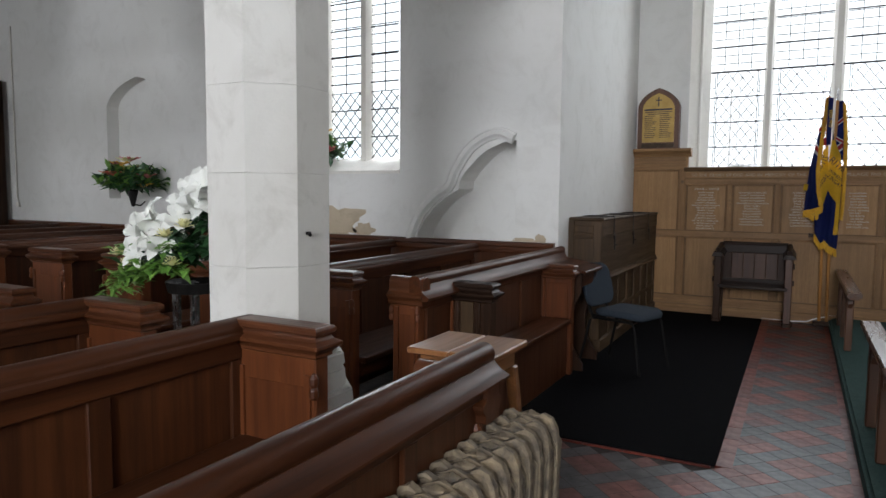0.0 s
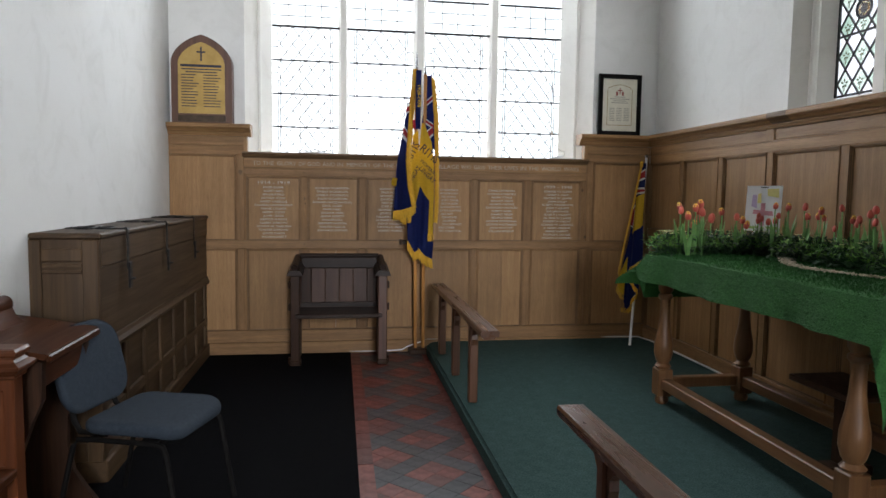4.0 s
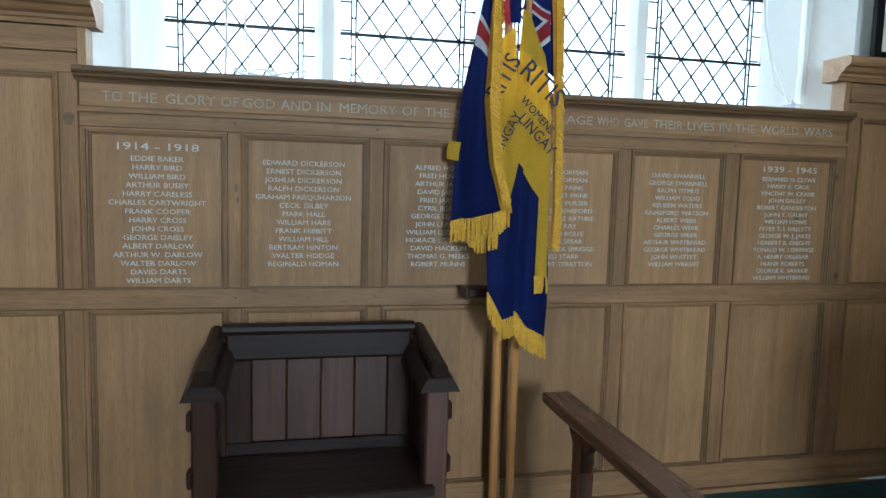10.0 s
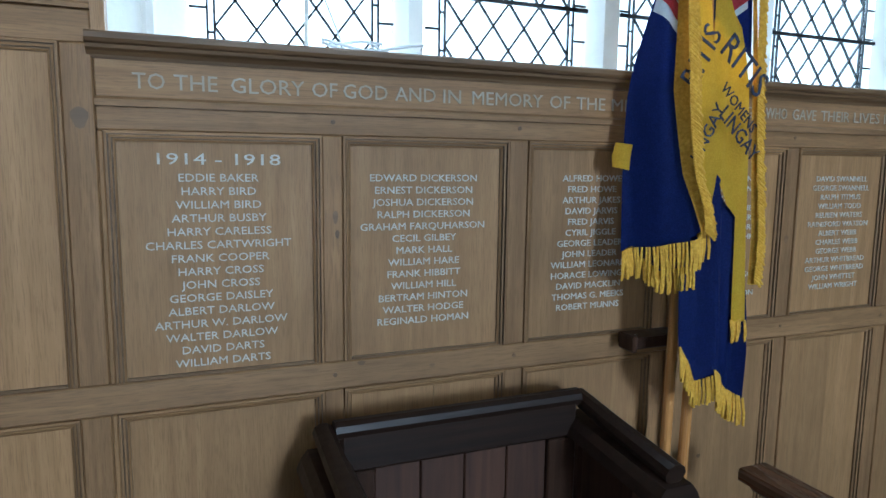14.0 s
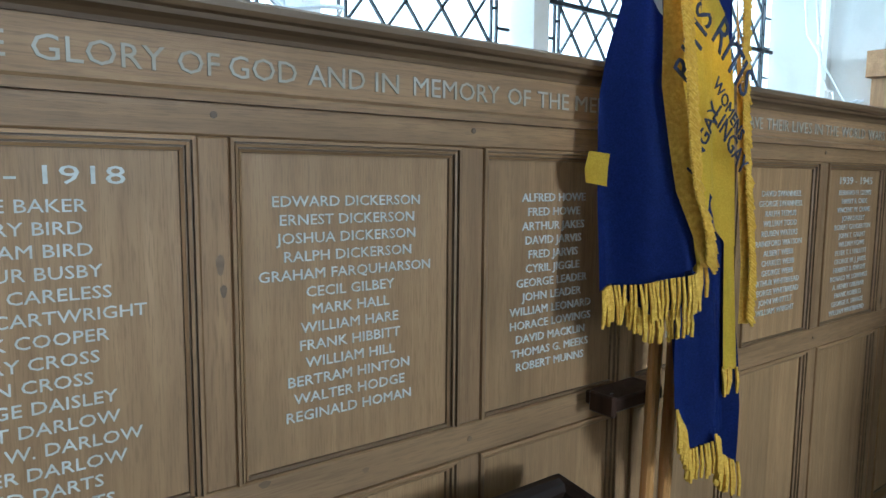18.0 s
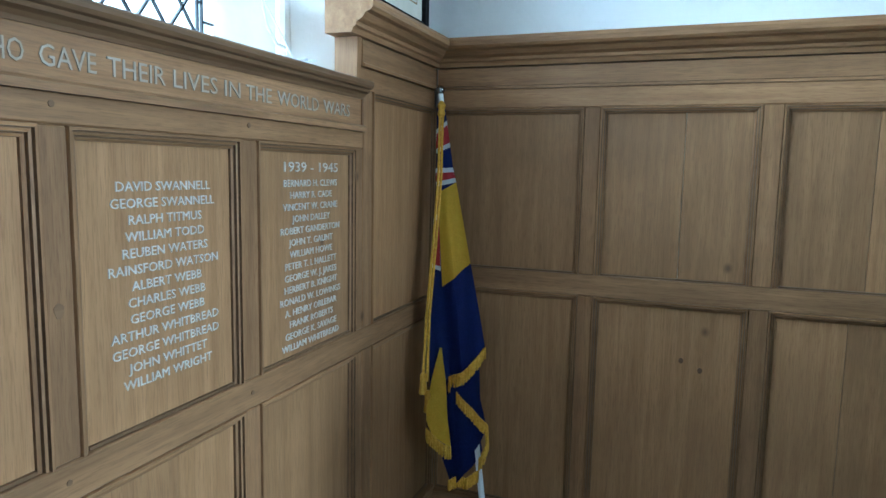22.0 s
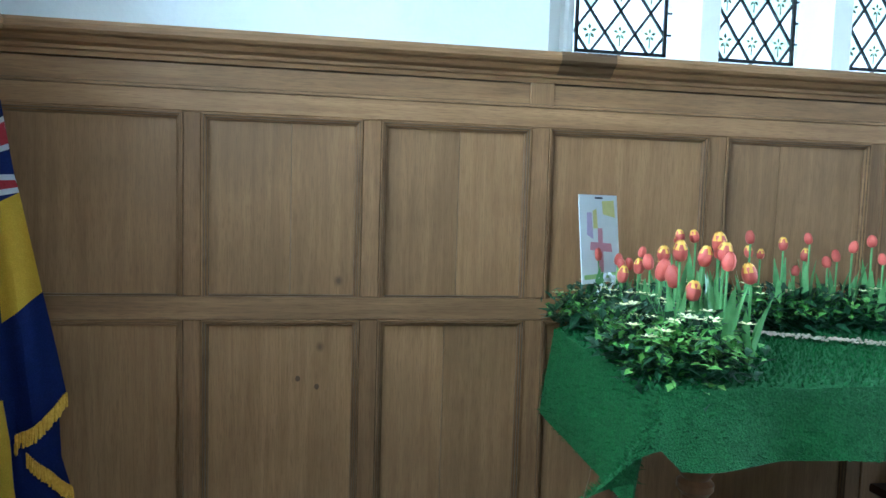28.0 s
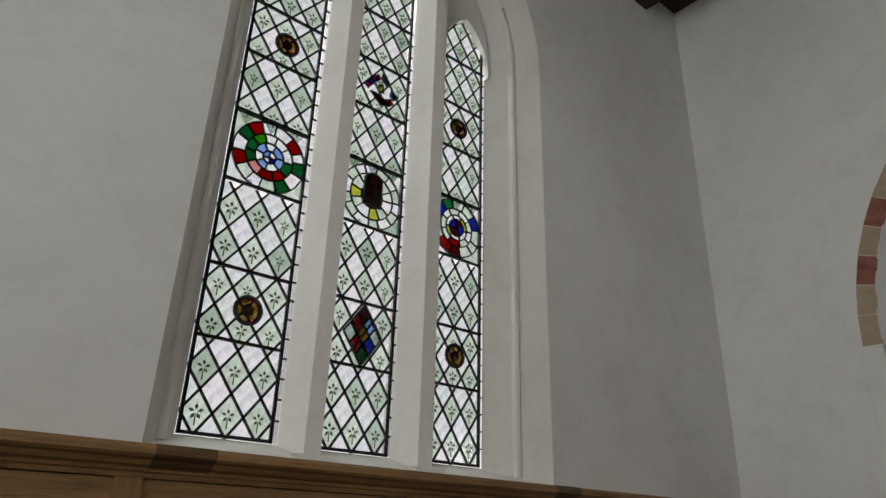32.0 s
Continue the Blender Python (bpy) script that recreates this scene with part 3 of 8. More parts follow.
# ---- octagonal arcade pillar ----
def pillar(x, y, r=0.219):
    t = thing("pillar", "pale grey limestone octagonal pillar on a moulded base", "pillar", (x, y, FL), group="arcade pillars", kind="structure")

    def octo(r0, r1, z0, z1, bm=None):
        bm = bm or bmesh.new()
        k = 1 / math.cos(math.pi / 8)
        rings = [[bm.verts.new((q * k * math.cos(math.pi / 8 + i * math.pi / 4), q * k * math.sin(math.pi / 8 + i * math.pi / 4), z)) for i in range(8)] for q, z in ((r0, z0), (r1, z1))]
        for i in range(8):
            bm.faces.new((rings[0][i], rings[0][(i + 1) % 8], rings[1][(i + 1) % 8], rings[1][i]))
        bm.faces.new(rings[0][::-1])
        bm.faces.new(rings[1])
        return bm
    z = 0.80
    rng = random.Random(3)
    for name, r0, r1, z0, z1 in (("plinth", 0.130, 0.130, -0.03, 0.32), ("base", 0.122, 0.096, 0.321, 0.52), ("base_moulding", 0.090, 0.082, 0.521, 0.61), ("base_hollow", 0.062, 0.055, 0.611, 0.69), ("base_roll", 0.058, 0.050, 0.691, 0.75), ("base_neck", 0.036, 0.006, 0.751, z - 0.001)):
        bm = octo(r + r0, r + r1, z0, z1)
        bmesh.ops.bevel(bm, geom=bm.edges[:], offset=0.010, segments=2, affect="EDGES")
        for v in bm.verts:
            v.co.y = max(-0.2185, v.co.y)
        part(name, bm, CLUNCH, t)
    while z < 2.5:
        h = min(rng.uniform(0.26, 0.40), 2.55 - z)
        if 2.55 - z - h < 0.12:
            h = 2.55 - z
        bm = octo(r, r, z + 0.0003, z + h - 0.0003)
        bmesh.ops.bevel(bm, geom=bm.edges[:], offset=0.0012, segments=1, affect="EDGES")
        part("stone", bm, CLUNCH, t)
        z += h
    part("necking", octo(r + 0.03, r + 0.03, 2.551, 2.58), STONE, t)
    part("capital", octo(r + 0.03, r + 0.10, 2.581, 2.71), STONE, t)
    part("abacus", octo(r + 0.12, r + 0.12, 2.711, 2.82), STONE, t)


pillar(-1.98, 1.94)
pillar(-6.35, 1.94)


# ---- leaded windows ----
def lead_bars(bm, place, segs, d, half=0.004, deep=0.004):
    """Flat lead strips between (u, z) points on the glass plane."""
    for (u0, z0), (u1, z1) in segs:
        du, dz = u1 - u0, z1 - z0
        n = math.hypot(du, dz)
        if n < 0.008:
            continue
        px, pz = -dz / n * half, du / n * half
        prism([(u0 + px, z0 + pz), (u1 + px, z1 + pz), (u1 - px, z1 - pz), (u0 - px, z0 - pz)], place, d - deep, d + deep, bm)


def lattice(a, b, z0, z1, w, h, inside, phase=0.0):
    """Pieces of two sets of diagonals between a..b and z0..z1, cut to inside(u, z)."""
    out = []
    slope = h / w
    for sign in (1, -1):
        k0, k1 = int(-slope * (b - a) / h) - 2, int((z1 - z0 + slope * (b - a)) / h) + 2
        for k in range(k0, k1 + 1):
            base = z0 + (k + phase) * h
            run = []
            steps = 40
            for i in range(steps + 1):
                u = a + (b - a) * i / steps
                z = base + sign * slope * (u - a)
                if z0 <= z <= z1 and inside(u, z):
                    run.append((u, z))
                elif len(run) > 1:
                    out.append((run[0], run[-1]))
                    run = []
                else:
                    run = []
            if len(run) > 1:
                out.append((run[0], run[-1]))
    return out


def under_arch(line):
    top = [p for p in line[1:-1]]

    def inside(u, z):
        for (u0, z0), (u1, z1) in zip(top, top[1:]):
            if min(u0, u1) <= u <= max(u0, u1) and u0 != u1:
                return z <= z0 + (z1 - z0) * (u - u0) / (u1 - u0)
        return False
    return inside


def mullion(bm, place, u, w, z0, z1, d, deep):
    """A chamfered stone bar."""
    pts = [(-w / 2, 0.0), (-w / 2, deep * 0.35), (-w * 0.22, deep), (w * 0.22, deep), (w / 2, deep * 0.35), (w / 2, 0.0)]
    a = [bm.verts.new(place(u + p, d - q, z0)) for p, q in pts]
    c = [bm.verts.new(place(u + p, d - q, z1)) for p, q in pts]
    bm.faces.new(a)
    bm.faces.new(c[::-1])
    for i in range(6):
        bm.faces.new((a[i], c[i], c[(i + 1) % 6], a[(i + 1) % 6]))


def glazed(name, label, place, outline, lights, d, z0, bars, w, h, border, upper=None, deep=0.12, across=0, half=0.004, uprights=4, skip=(), bevels=()):
    win = thing(name, label, "window", kind="structure")
    inside = under_arch(outline)
    top = max(z for _, z in outline)
    for i, (a, b) in enumerate(lights):
        zt = max(z0 + 0.5, min(top, max(z for z in np.arange(z0, top, 0.05) if inside(a + 0.02, z) or inside(b - 0.02, z))))
        ap = max(z for z in np.arange(z0, top, 0.05) if inside((a + b) / 2, z))
        bm = bmesh.new()
        clear = lambda u, z: inside(u, z) and not any(p < z < q for j, p, q in skip if j == i)
        phase = 0.5 if across else ((bars[0] - z0) / h) % 1.0 if border else 0.0
        segs = lattice(a + border, b - border, z0, upper or ap, (b - a) / across if across else (b - a - 2 * border) / 4 if border else w, h, clear, phase)
        if upper:
            n = uprights
            for k in range(1, n):
                u = a + (b - a) * k / n
                segs.append(((u, upper), (u, ap)))
            z = upper
            while z < ap:
                segs.append(((a, z), (b, z)))
                z += 0.0935
        if border:
            slim = border * 0.28
            for u in (a + border, b - border, a + border - slim, b - border + slim):
                segs.append(((u, z0), (u, upper or zt)))
            for k in range(int(((upper or zt) - z0) / 0.113)):
                z = z0 + 0.045 + 0.113 * k
                segs += [((a, z), (a + border - slim, z)), ((b - border + slim, z), (b, z))]
                segs += [((a + border - slim, z + 0.05), (a + border, z + 0.05)), ((b - border, z + 0.05), (b - border + slim, z + 0.05))]
        lead_bars(bm, place, segs, d, half)
        part("lead_cames", bm, LEAD, win, "dark lead lattice")
        bm = bmesh.new()
        lead_bars(bm, place, [((a, z), (b, z)) for z in bars if z < ap] + ([((a + 0.005, z0), (a + 0.005, zt)), ((b - 0.005, z0), (b - 0.005, zt)), ((a, z0 + 0.006), (b, z0 + 0.006))] if across else []), d - 0.012, 0.0062, 0.006)
        part("saddle_bars", bm, IRON, win, "thin iron glazing bars")
    bm = bmesh.new()
    for u, w in bevels or [((b + c) / 2, c - b) for (a, b), (c, e) in zip(lights, lights[1:])]:
        zz = max(z for z in np.arange(z0, top, 0.05) if inside(u, z))
        mullion(bm, place, u, w, z0 - 0.06, zz + 0.05, d + 0.06, deep)
    part("mullion", bm, STONE, win, "white painted stone mullions")
    return win


def pane_sheet(win, place, a, b, z0, outline, d, mat):
    inside = under_arch(outline)
    tops = [(u, max([z for z in np.arange(z0, 6, 0.04) if inside(u, z)] or [z0 + 1])) for u in np.linspace(a + 0.005, b - 0.005, 7)]
    bm = prism([(a, z0), (b, z0), *[(float(u), float(z)) for u, z in tops[::-1]]], place, d + 0.002, d + 0.005)
    ob = part("pane", bm, mat, win)
    ob.visible_shadow = False


S_LIGHTS = [(-1.165, -0.60), (-0.50, 0.065), (0.195, 0.755), (0.865, 1.445)]
south_window = glazed("window_south", "large pointed window of leaded clear glass above the memorial panelling", on_south, SOUTH_OUT, S_LIGHTS, 0.33, 1.715,
                      [1.97 + 0.289 * k for k in range(12)], 0.11, 0.1445, 0.064, upper=2.84, half=0.0033)
for a, b in S_LIGHTS:
    pane_sheet(south_window, on_south, a, b, 1.715, SOUTH_OUT, 0.33, GLASS)
part("frame_bar", B((-1.165, 1.445, 8.525, 8.545, 2.830, 2.848)), IRON, south_window, "thicker iron crossbar")

A_LIGHTS = [(-5.035, -4.67), (-4.52, -4.15), (-4.02, -3.70)]
aisle_window = glazed("window_aisle", "three-light leaded window with clear glass and a stone sill", on_aisle, AISLE_OUT, A_LIGHTS, 0.28, 1.747,
                      [1.96 + 0.27 * k for k in range(9)], 0.117, 0.13, 0.0, upper=2.41, uprights=2)
for a, b in A_LIGHTS:
    pane_sheet(aisle_window, on_aisle, a, b, 1.747, AISLE_OUT, 0.28, GLASS)
part("window_sill", prism([(-0.02, 1.58), (0.30, 1.58), (0.30, 1.742), (0.24, 1.72), (-0.02, 1.61)], lambda u, d, z: (d, 5.36 + u, z), -5.138, -3.517), STONE, aisle_window)

E_LIGHTS = [(4.772, 5.112), (5.319, 5.668), (5.867, 6.236)]
E_BARS = [2.388, 2.685, 3.068, 3.415, 3.735, 4.03, 4.35]
east_window = glazed("window_east", "tall pointed window of old leaded stained glass", on_east, EAST_OUT, E_LIGHTS, 0.21, 2.022, E_BARS, 0.118, 0.167, 0.0, deep=0.20, across=3, half=0.005, skip=[(i, 3.068, 3.415) for i in range(3)], bevels=[(5.206, 0.178), (5.755, 0.168)])


def quarries(win, place, a, b, z0, z1, d, w, h, outline, skip=()):
    """Diamond panes, every one a piece of its own on one shared mesh."""
    inside = under_arch(outline)
    meshes = {}
    motifs = bmesh.new()
    rng = random.Random(11)
    rows = int((z1 - z0) / (h / 2)) + 2
    for r in range(rows):
        for c in range(-1, int((b - a) / w) + 2):
            u, z = a + (c + 0.5 * (r % 2)) * w, z0 + r * h / 2
            pts = [(max(a, min(b, u + p * w / 2)), max(z0, z + q * h / 2)) for p, q in ((0, -1), (1, 0), (0, 1), (-1, 0))]
            if max(p[0] for p in pts) - min(p[0] for p in pts) < 0.012 or not (inside(min(b - 0.004, max(a + 0.004, u)), z)) or any(p < z < q for p, q in skip):
                continue
            key = (tuple((round(p - u, 3), round(q - z, 3)) for p, q in pts), r % 2)
            if key not in meshes:
                bm = bmesh.new()
                uniq = []
                for p in key[0]:
                    if p not in uniq:
                        uniq.append(p)
                if len(uniq) < 3:
                    bm.free()
                    continue
                prism(uniq, lambda s, q, t: Vector(place(s, q, t)) - Vector(place(0, 0, 0)), 0.0, 0.003, bm)
                me = bpy.data.meshes.new("quarry")
                bm.to_mesh(me)
                bm.free()
                me.materials.append(GREENISH if r % 2 else TINTED)
                meshes[key] = me
            if r % 2 and a + 0.03 < u < b - 0.03:
                s = h * 0.16 * rng.uniform(0.8, 1.2)
                for k in range(5):
                    t = 2 * math.pi * k / 5 + 0.3
                    prism([(u + s * p * math.cos(t) - s * q * math.sin(t), z + s * p * math.sin(t) + s * q * math.cos(t)) for p, q in ((0.2, 0), (0.6, 0.22), (1.0, 0), (0.6, -0.22))], place, d - 0.0016, d - 0.0004, motifs)
                prism([(u - 0.003, z - h * 0.3), (u + 0.003, z - h * 0.3), (u + 0.002, z - 0.01), (u - 0.002, z - 0.01)], place, d - 0.0016, d - 0.0004, motifs)
            ob = new("quarry", meshes[key])
            ob.parent = win
            ob.location = place(u, d + 0.002, z)
            ob.visible_shadow = False
    tagged(part("painted_motifs", motifs, MOTIF, win, "small painted leaf sprigs"), kind="stuff")


MOTIF = mottled("glass_paint", (0.05, 0.10, 0.05), (0.16, 0.17, 0.05), 30, 0.5)
for (a, b), gap in zip(E_LIGHTS, ([(3.068, 3.415)],) * 3):
    quarries(east_window, on_east, a, b, 2.022, 5.5, 0.21, (b - a) / 3, 0.167, EAST_OUT, gap)
for a, b in ((4.746, 4.771), (5.296, 5.318), (5.840, 5.866)):
    ob = part("border_pane", prism([(a, 2.022), (b, 2.022), (b, 4.45), (a, 4.45)], on_east, 0.212, 0.215), TINTED, east_window, "narrow clear margin pane")
    ob.visible_shadow = False
    bm = bmesh.new()
    lead_bars(bm, on_east, [((a, z), (b, z)) for z in np.arange(2.11, 4.4, 0.167 / 2)], 0.21, 0.0035)
    part("lead_cames", bm, LEAD, east_window)
for u, w in ((5.206, 0.180), (5.755, 0.170)):
    part("mullion_foot", prism([(u - w / 2, 1.9795), (u + w / 2, 1.9795), (u + w * 0.25, 1.94), (u - w * 0.25, 1.94)], on_east, 0.03, 0.26), STONE, east_window)


def roundel(u, z, r, d=0.198):
    """A small painted medallion: dark rim, tan ring and dark centre, leaded round."""
    for r0, r1, mats in ((0.78, 1.0, [BROWN_GLASS, BROWN_GLASS, RED_GLASS]), (0.50, 0.775, [TAN_GLASS, AMBER_GLASS])):
        for k in range(8):
            a0, a1 = 2 * math.pi * k / 8, 2 * math.pi * (k + 1) / 8
            am = (a0 + a1) / 2
            pts = [(u + r * q * math.cos(t), z + r * q * math.sin(t)) for q, t in ((r0, a0), (r1, a0), (r1 * 1.02, am), (r1, a1), (r0, a1), (r0 * 1.02, am))]
            ob = part("coloured_piece", prism(pts, on_east, d, d + 0.003), mats[k % len(mats)], east_window)
            ob.visible_shadow = False
    pts = [(u + 0.5 * r * math.cos(t), z + 0.5 * r * math.sin(t)) for t in np.linspace(0, 2 * math.pi, 13)[:-1]]
    ob = part("coloured_piece", prism(pts, on_east, d, d + 0.003), BROWN_GLASS, east_window)
    ob.visible_shadow = False
    rim = [(u + 1.03 * r * math.cos(t), z + 1.03 * r * math.sin(t)) for t in np.linspace(0, 2 * math.pi, 21)]
    bm = bmesh.new()
    lead_bars(bm, on_east, list(zip(rim, rim[1:])), d, 0.006, 0.004)
    part("lead_cames", bm, LEAD, east_window)


TAN_GLASS = glazing("tan_glass", [(0.62, 0.48, 0.30), (0.52, 0.38, 0.22)])
for u, z in ((6.04, 2.523), (4.94, 2.541), (4.95, 3.878), (6.045, 3.862)):
    roundel(u, z, 0.056)
MAGENTA_GLASS = glazing("magenta_glass", [(0.45, 0.05, 0.30), (0.38, 0.04, 0.24)])
STEEL_GLASS = glazing("slate_blue_glass", [(0.10, 0.18, 0.24), (0.14, 0.22, 0.28)])
WINE_GLASS = glazing("wine_red_glass", [(0.20, 0.015, 0.03), (0.16, 0.01, 0.02)])
LIME_GLASS = glazing("lime_glass", [(0.62, 0.66, 0.22), (0.52, 0.58, 0.18)])
LEAF_GLASS = glazing("leaf_green_glass", [(0.10, 0.42, 0.06), (0.08, 0.34, 0.05)])
ROSE_GLASS = glazing("rose_glass", [(0.74, 0.50, 0.48), (0.66, 0.42, 0.42)])
SKY_GLASS = glazing("pale_blue_glass", [(0.42, 0.56, 0.80), (0.30, 0.46, 0.76)])


def coloured(points, mat, d, bm, half=0.0032):
    """One leaded piece of glass, with its came added to bm."""
    ob = part("coloured_piece", prism(points, on_east, d, d + 0.003), mat, east_window)
    ob.visible_shadow = False
    lead_bars(bm, on_east, list(zip(points, points[1:] + points[:1])), d, half, 0.004)


def round_panel(light, cu, cz, r, rings, seed, d=0.206):
    """A disc of rings of leaded pieces in clear glass; a ring holds (inner, outer, first angle, glasses)."""
    rng = random.Random(seed)
    a, b, z0, z1 = light[0] + 0.006, light[1] - 0.006, 3.071, 3.412
    bm = bmesh.new()

    def spot(q, t):
        return (min(b, max(a, cu - r * q * math.cos(t))), min(z1, max(z0, cz + r * q * math.sin(t))))
    for q0, q1, first, glasses in rings:
        n = len(glasses)
        turns = [first + 2 * math.pi * (k + rng.uniform(-0.16, 0.16)) / n for k in range(n)]
        for k, mat in enumerate(glasses):
            t0, t1 = turns[k], turns[(k + 1) % n] + (2 * math.pi if k == n - 1 else 0)
            arc = [t0 + (t1 - t0) * i / 3 for i in range(4)]
            outer = [spot(q1, t) for t in arc]
            inner = [spot(q0, t) for t in arc[::-1]] if q0 else [(cu, cz)]
            coloured(outer + inner, mat, d, bm)
    for k in range(4):
        t0 = math.pi * (k / 2)
        corner = (a if math.cos(t0 + 0.78) > 0 else b, z1 if math.sin(t0 + 0.78) > 0 else z0)
        line = [spot(1.005, t0 + math.pi / 2 * i / 5) for i in range(6)]
        coloured(line + [corner], GREENISH if k % 2 else TINTED, d + 0.002, bm)
    part("lead_cames", bm, LEAD, east_window, "dark lead lines of the pictorial panel")


# angles run from the clear side of each light, anticlockwise as seen from the chapel
T, G = TINTED, GREENISH
round_panel(E_LIGHTS[2], 6.045, 3.238, 0.172, [
    (0.66, 1.0, -0.35, [GREEN_GLASS, T, RED_GLASS, T, T, RED_GLASS, GREEN_GLASS, T, RED_GLASS, G, T, G, GREEN_GLASS, T]),
    (0.40, 0.66, 0.0, [T, T, T, LEAF_GLASS, GREEN_GLASS, GREEN_GLASS, ROSE_GLASS, RED_GLASS, RED_GLASS, GREEN_GLASS]),
    (0.18, 0.40, 0.2, [SKY_GLASS, T, SKY_GLASS, T, SKY_GLASS, T, SKY_GLASS]), (0.0, 0.18, 0.0, [T, SKY_GLASS, T, BLUE_GLASS])], 2)
round_panel(E_LIGHTS[1], 5.495, 3.240, 0.172, [
    (0.72, 1.0, 0.1, [G, T, G, T, T, G, T, G, G, T, G, T, G, T]), (0.36, 0.72, 0.0, [T, G, T, G, G, LIME_GLASS, G, T, LIME_GLASS, G, T]), (0.0, 0.36, 0.0, [T, G, T, G])], 3)
round_panel(E_LIGHTS[0], 4.942, 3.250, 0.168, [
    (0.66, 1.0, 0.15, [BLUE_GLASS, G, G, GREEN_GLASS, BLUE_GLASS, G, G, RED_GLASS, WINE_GLASS, G, G, G]),
    (0.44, 0.66, 0.0, [G, T, G, T, G, G, RED_GLASS, G, T]), (0.30, 0.44, 0.0, [LIME_GLASS, T, T, LIME_GLASS, T, T]), (0.0, 0.30, 0.3, [WINE_GLASS, BLUE_GLASS, WINE_GLASS, BLUE_GLASS])], 5)
bm = bmesh.new()
coloured([(5.548, 3.186), (5.444, 3.186), (5.446, 3.335), (5.466, 3.358), (5.497, 3.366), (5.528, 3.356), (5.546, 3.333)], BROWN_GLASS, 0.199, bm, 0.004)
# a loose lozenge of mixed fragments high in the middle light
for points, mat in (([(5.60, 3.875), (5.575, 3.90), (5.555, 3.88), (5.575, 3.852)], MAGENTA_GLASS), ([(5.575, 3.90), (5.552, 3.93), (5.530, 3.912), (5.555, 3.88)], BLUE_GLASS), ([(5.552, 3.93), (5.520, 3.965), (5.505, 3.94), (5.530, 3.912)], RED_GLASS), ([(5.49, 3.985), (5.445, 3.945), (5.455, 3.915), (5.495, 3.945)], STEEL_GLASS), ([(5.512, 3.90), (5.485, 3.91), (5.478, 3.865), (5.508, 3.858)], LIME_GLASS), ([(5.43, 3.905), (5.385, 3.875), (5.415, 3.845), (5.435, 3.868)], STEEL_GLASS), ([(5.435, 3.845), (5.415, 3.820), (5.44, 3.798), (5.468, 3.825)], RED_GLASS), ([(5.56, 3.842), (5.525, 3.842), (5.468, 3.825), (5.44, 3.798), (5.49, 3.782)], WINE_GLASS)):
    coloured(points, mat, 0.199, bm)
part("lead_cames", bm, LEAD, east_window)


def diamond_cluster(u, z, w, h, mats, d=0.199):
    """Nine small coloured diamonds filling one large one."""
    for i in range(3):
        for j in range(3):
            cu, cz = u + (i - j) * w / 6, z + (i + j - 2) * h / 6
            pts = [(cu, cz - h / 6), (cu + w / 6, cz), (cu, cz + h / 6), (cu - w / 6, cz)]
            ob = part("coloured_piece", prism(pts, on_east, d, d + 0.003), mats[(3 * i + j) % len(mats)], east_window)
            ob.visible_shadow = False
            bm = bmesh.new()
            lead_bars(bm, on_east, list(zip(pts, pts[1:] + pts[:1])), d, 0.0035, 0.004)
            part("lead_cames", bm, LEAD, east_window)


diamond_cluster(5.4885, 2.536, 0.205, 0.287, [GREEN_GLASS, BLUE_GLASS, GREENISH, RED_GLASS, AMBER_GLASS, SKY_GLASS, G, RED_GLASS, WINE_GLASS])
# pointed stone heads over the lights, and a roll moulding round the splay
east_height = under_arch(EAST_OUT)
for a, b, z0, z1 in ((4.746, 5.115, 4.33, 4.68), (5.842, 6.236, 4.33, 4.68), (5.297, 5.670, 4.72, 5.12)):
    curve = pointed(a - 0.002, b + 0.002, z0, z1 - z0, 8)
    top_line = [(u, max([z for z in np.arange(2.5, 5.6, 0.01) if east_height(min(6.235, max(4.75, u)), z)] + [zc + 0.004])) for u, zc in curve]
    half = len(curve) // 2
    for lo, hi in ((curve[:half + 1], top_line[:half + 1]), (curve[half:], top_line[half:])):
        part("arched_head", prism([*lo, *[(float(u), float(z)) for u, z in hi[::-1]]], on_east, 0.165, 0.235), STONE, east_window)


def roll_moulding(name, place, inner, outer, d, r, win):
    """A thin round moulding half way along a window's splay."""
    path = [place((p[0] + q[0]) / 2, d, (p[1] + q[1]) / 2) for p, q in zip(inner, outer)]
    part(name, tube(path, r, 8), STONE, win, "white painted roll moulding", smooth=True)


roll_moulding("roll_moulding", on_east, EAST_IN, EAST_OUT, 0.105, 0.024, east_window)
roll_moulding("roll_moulding", on_south, SOUTH_IN, SOUTH_OUT, 0.165, 0.022, south_window)


# ---- oak panelling ----
def moulded(place, u0, u1, profile, bm=None):
    """A moulding along a wall; profile holds (projection, z)."""
    bm = bm or bmesh.new()
    a = [bm.verts.new(place(u0, -p, z)) for p, z in profile]
    c = [bm.verts.new(place(u1, -p, z)) for p, z in profile]
    bm.faces.new(a)
    bm.faces.new(c[::-1])
    for i in range(len(a)):
        j = (i + 1) % len(a)
        bm.faces.new((a[i], c[i], c[j], a[j]))
    return bm


CORNICE = [(0.0, 1.846), (0.085, 1.846), (0.09, 1.860), (0.098, 1.864), (0.10, 1.874), (0.116, 1.882), (0.128, 1.897), (0.142, 1.902), (0.15, 1.911), (0.15, 1.928), (0.142, 1.94), (0.0, 1.94)]
FRIEZE = [(0.0, 1.766), (0.084, 1.766), (0.084, 1.774), (0.077, 1.778), (0.077, 1.842), (0.0, 1.8455)]


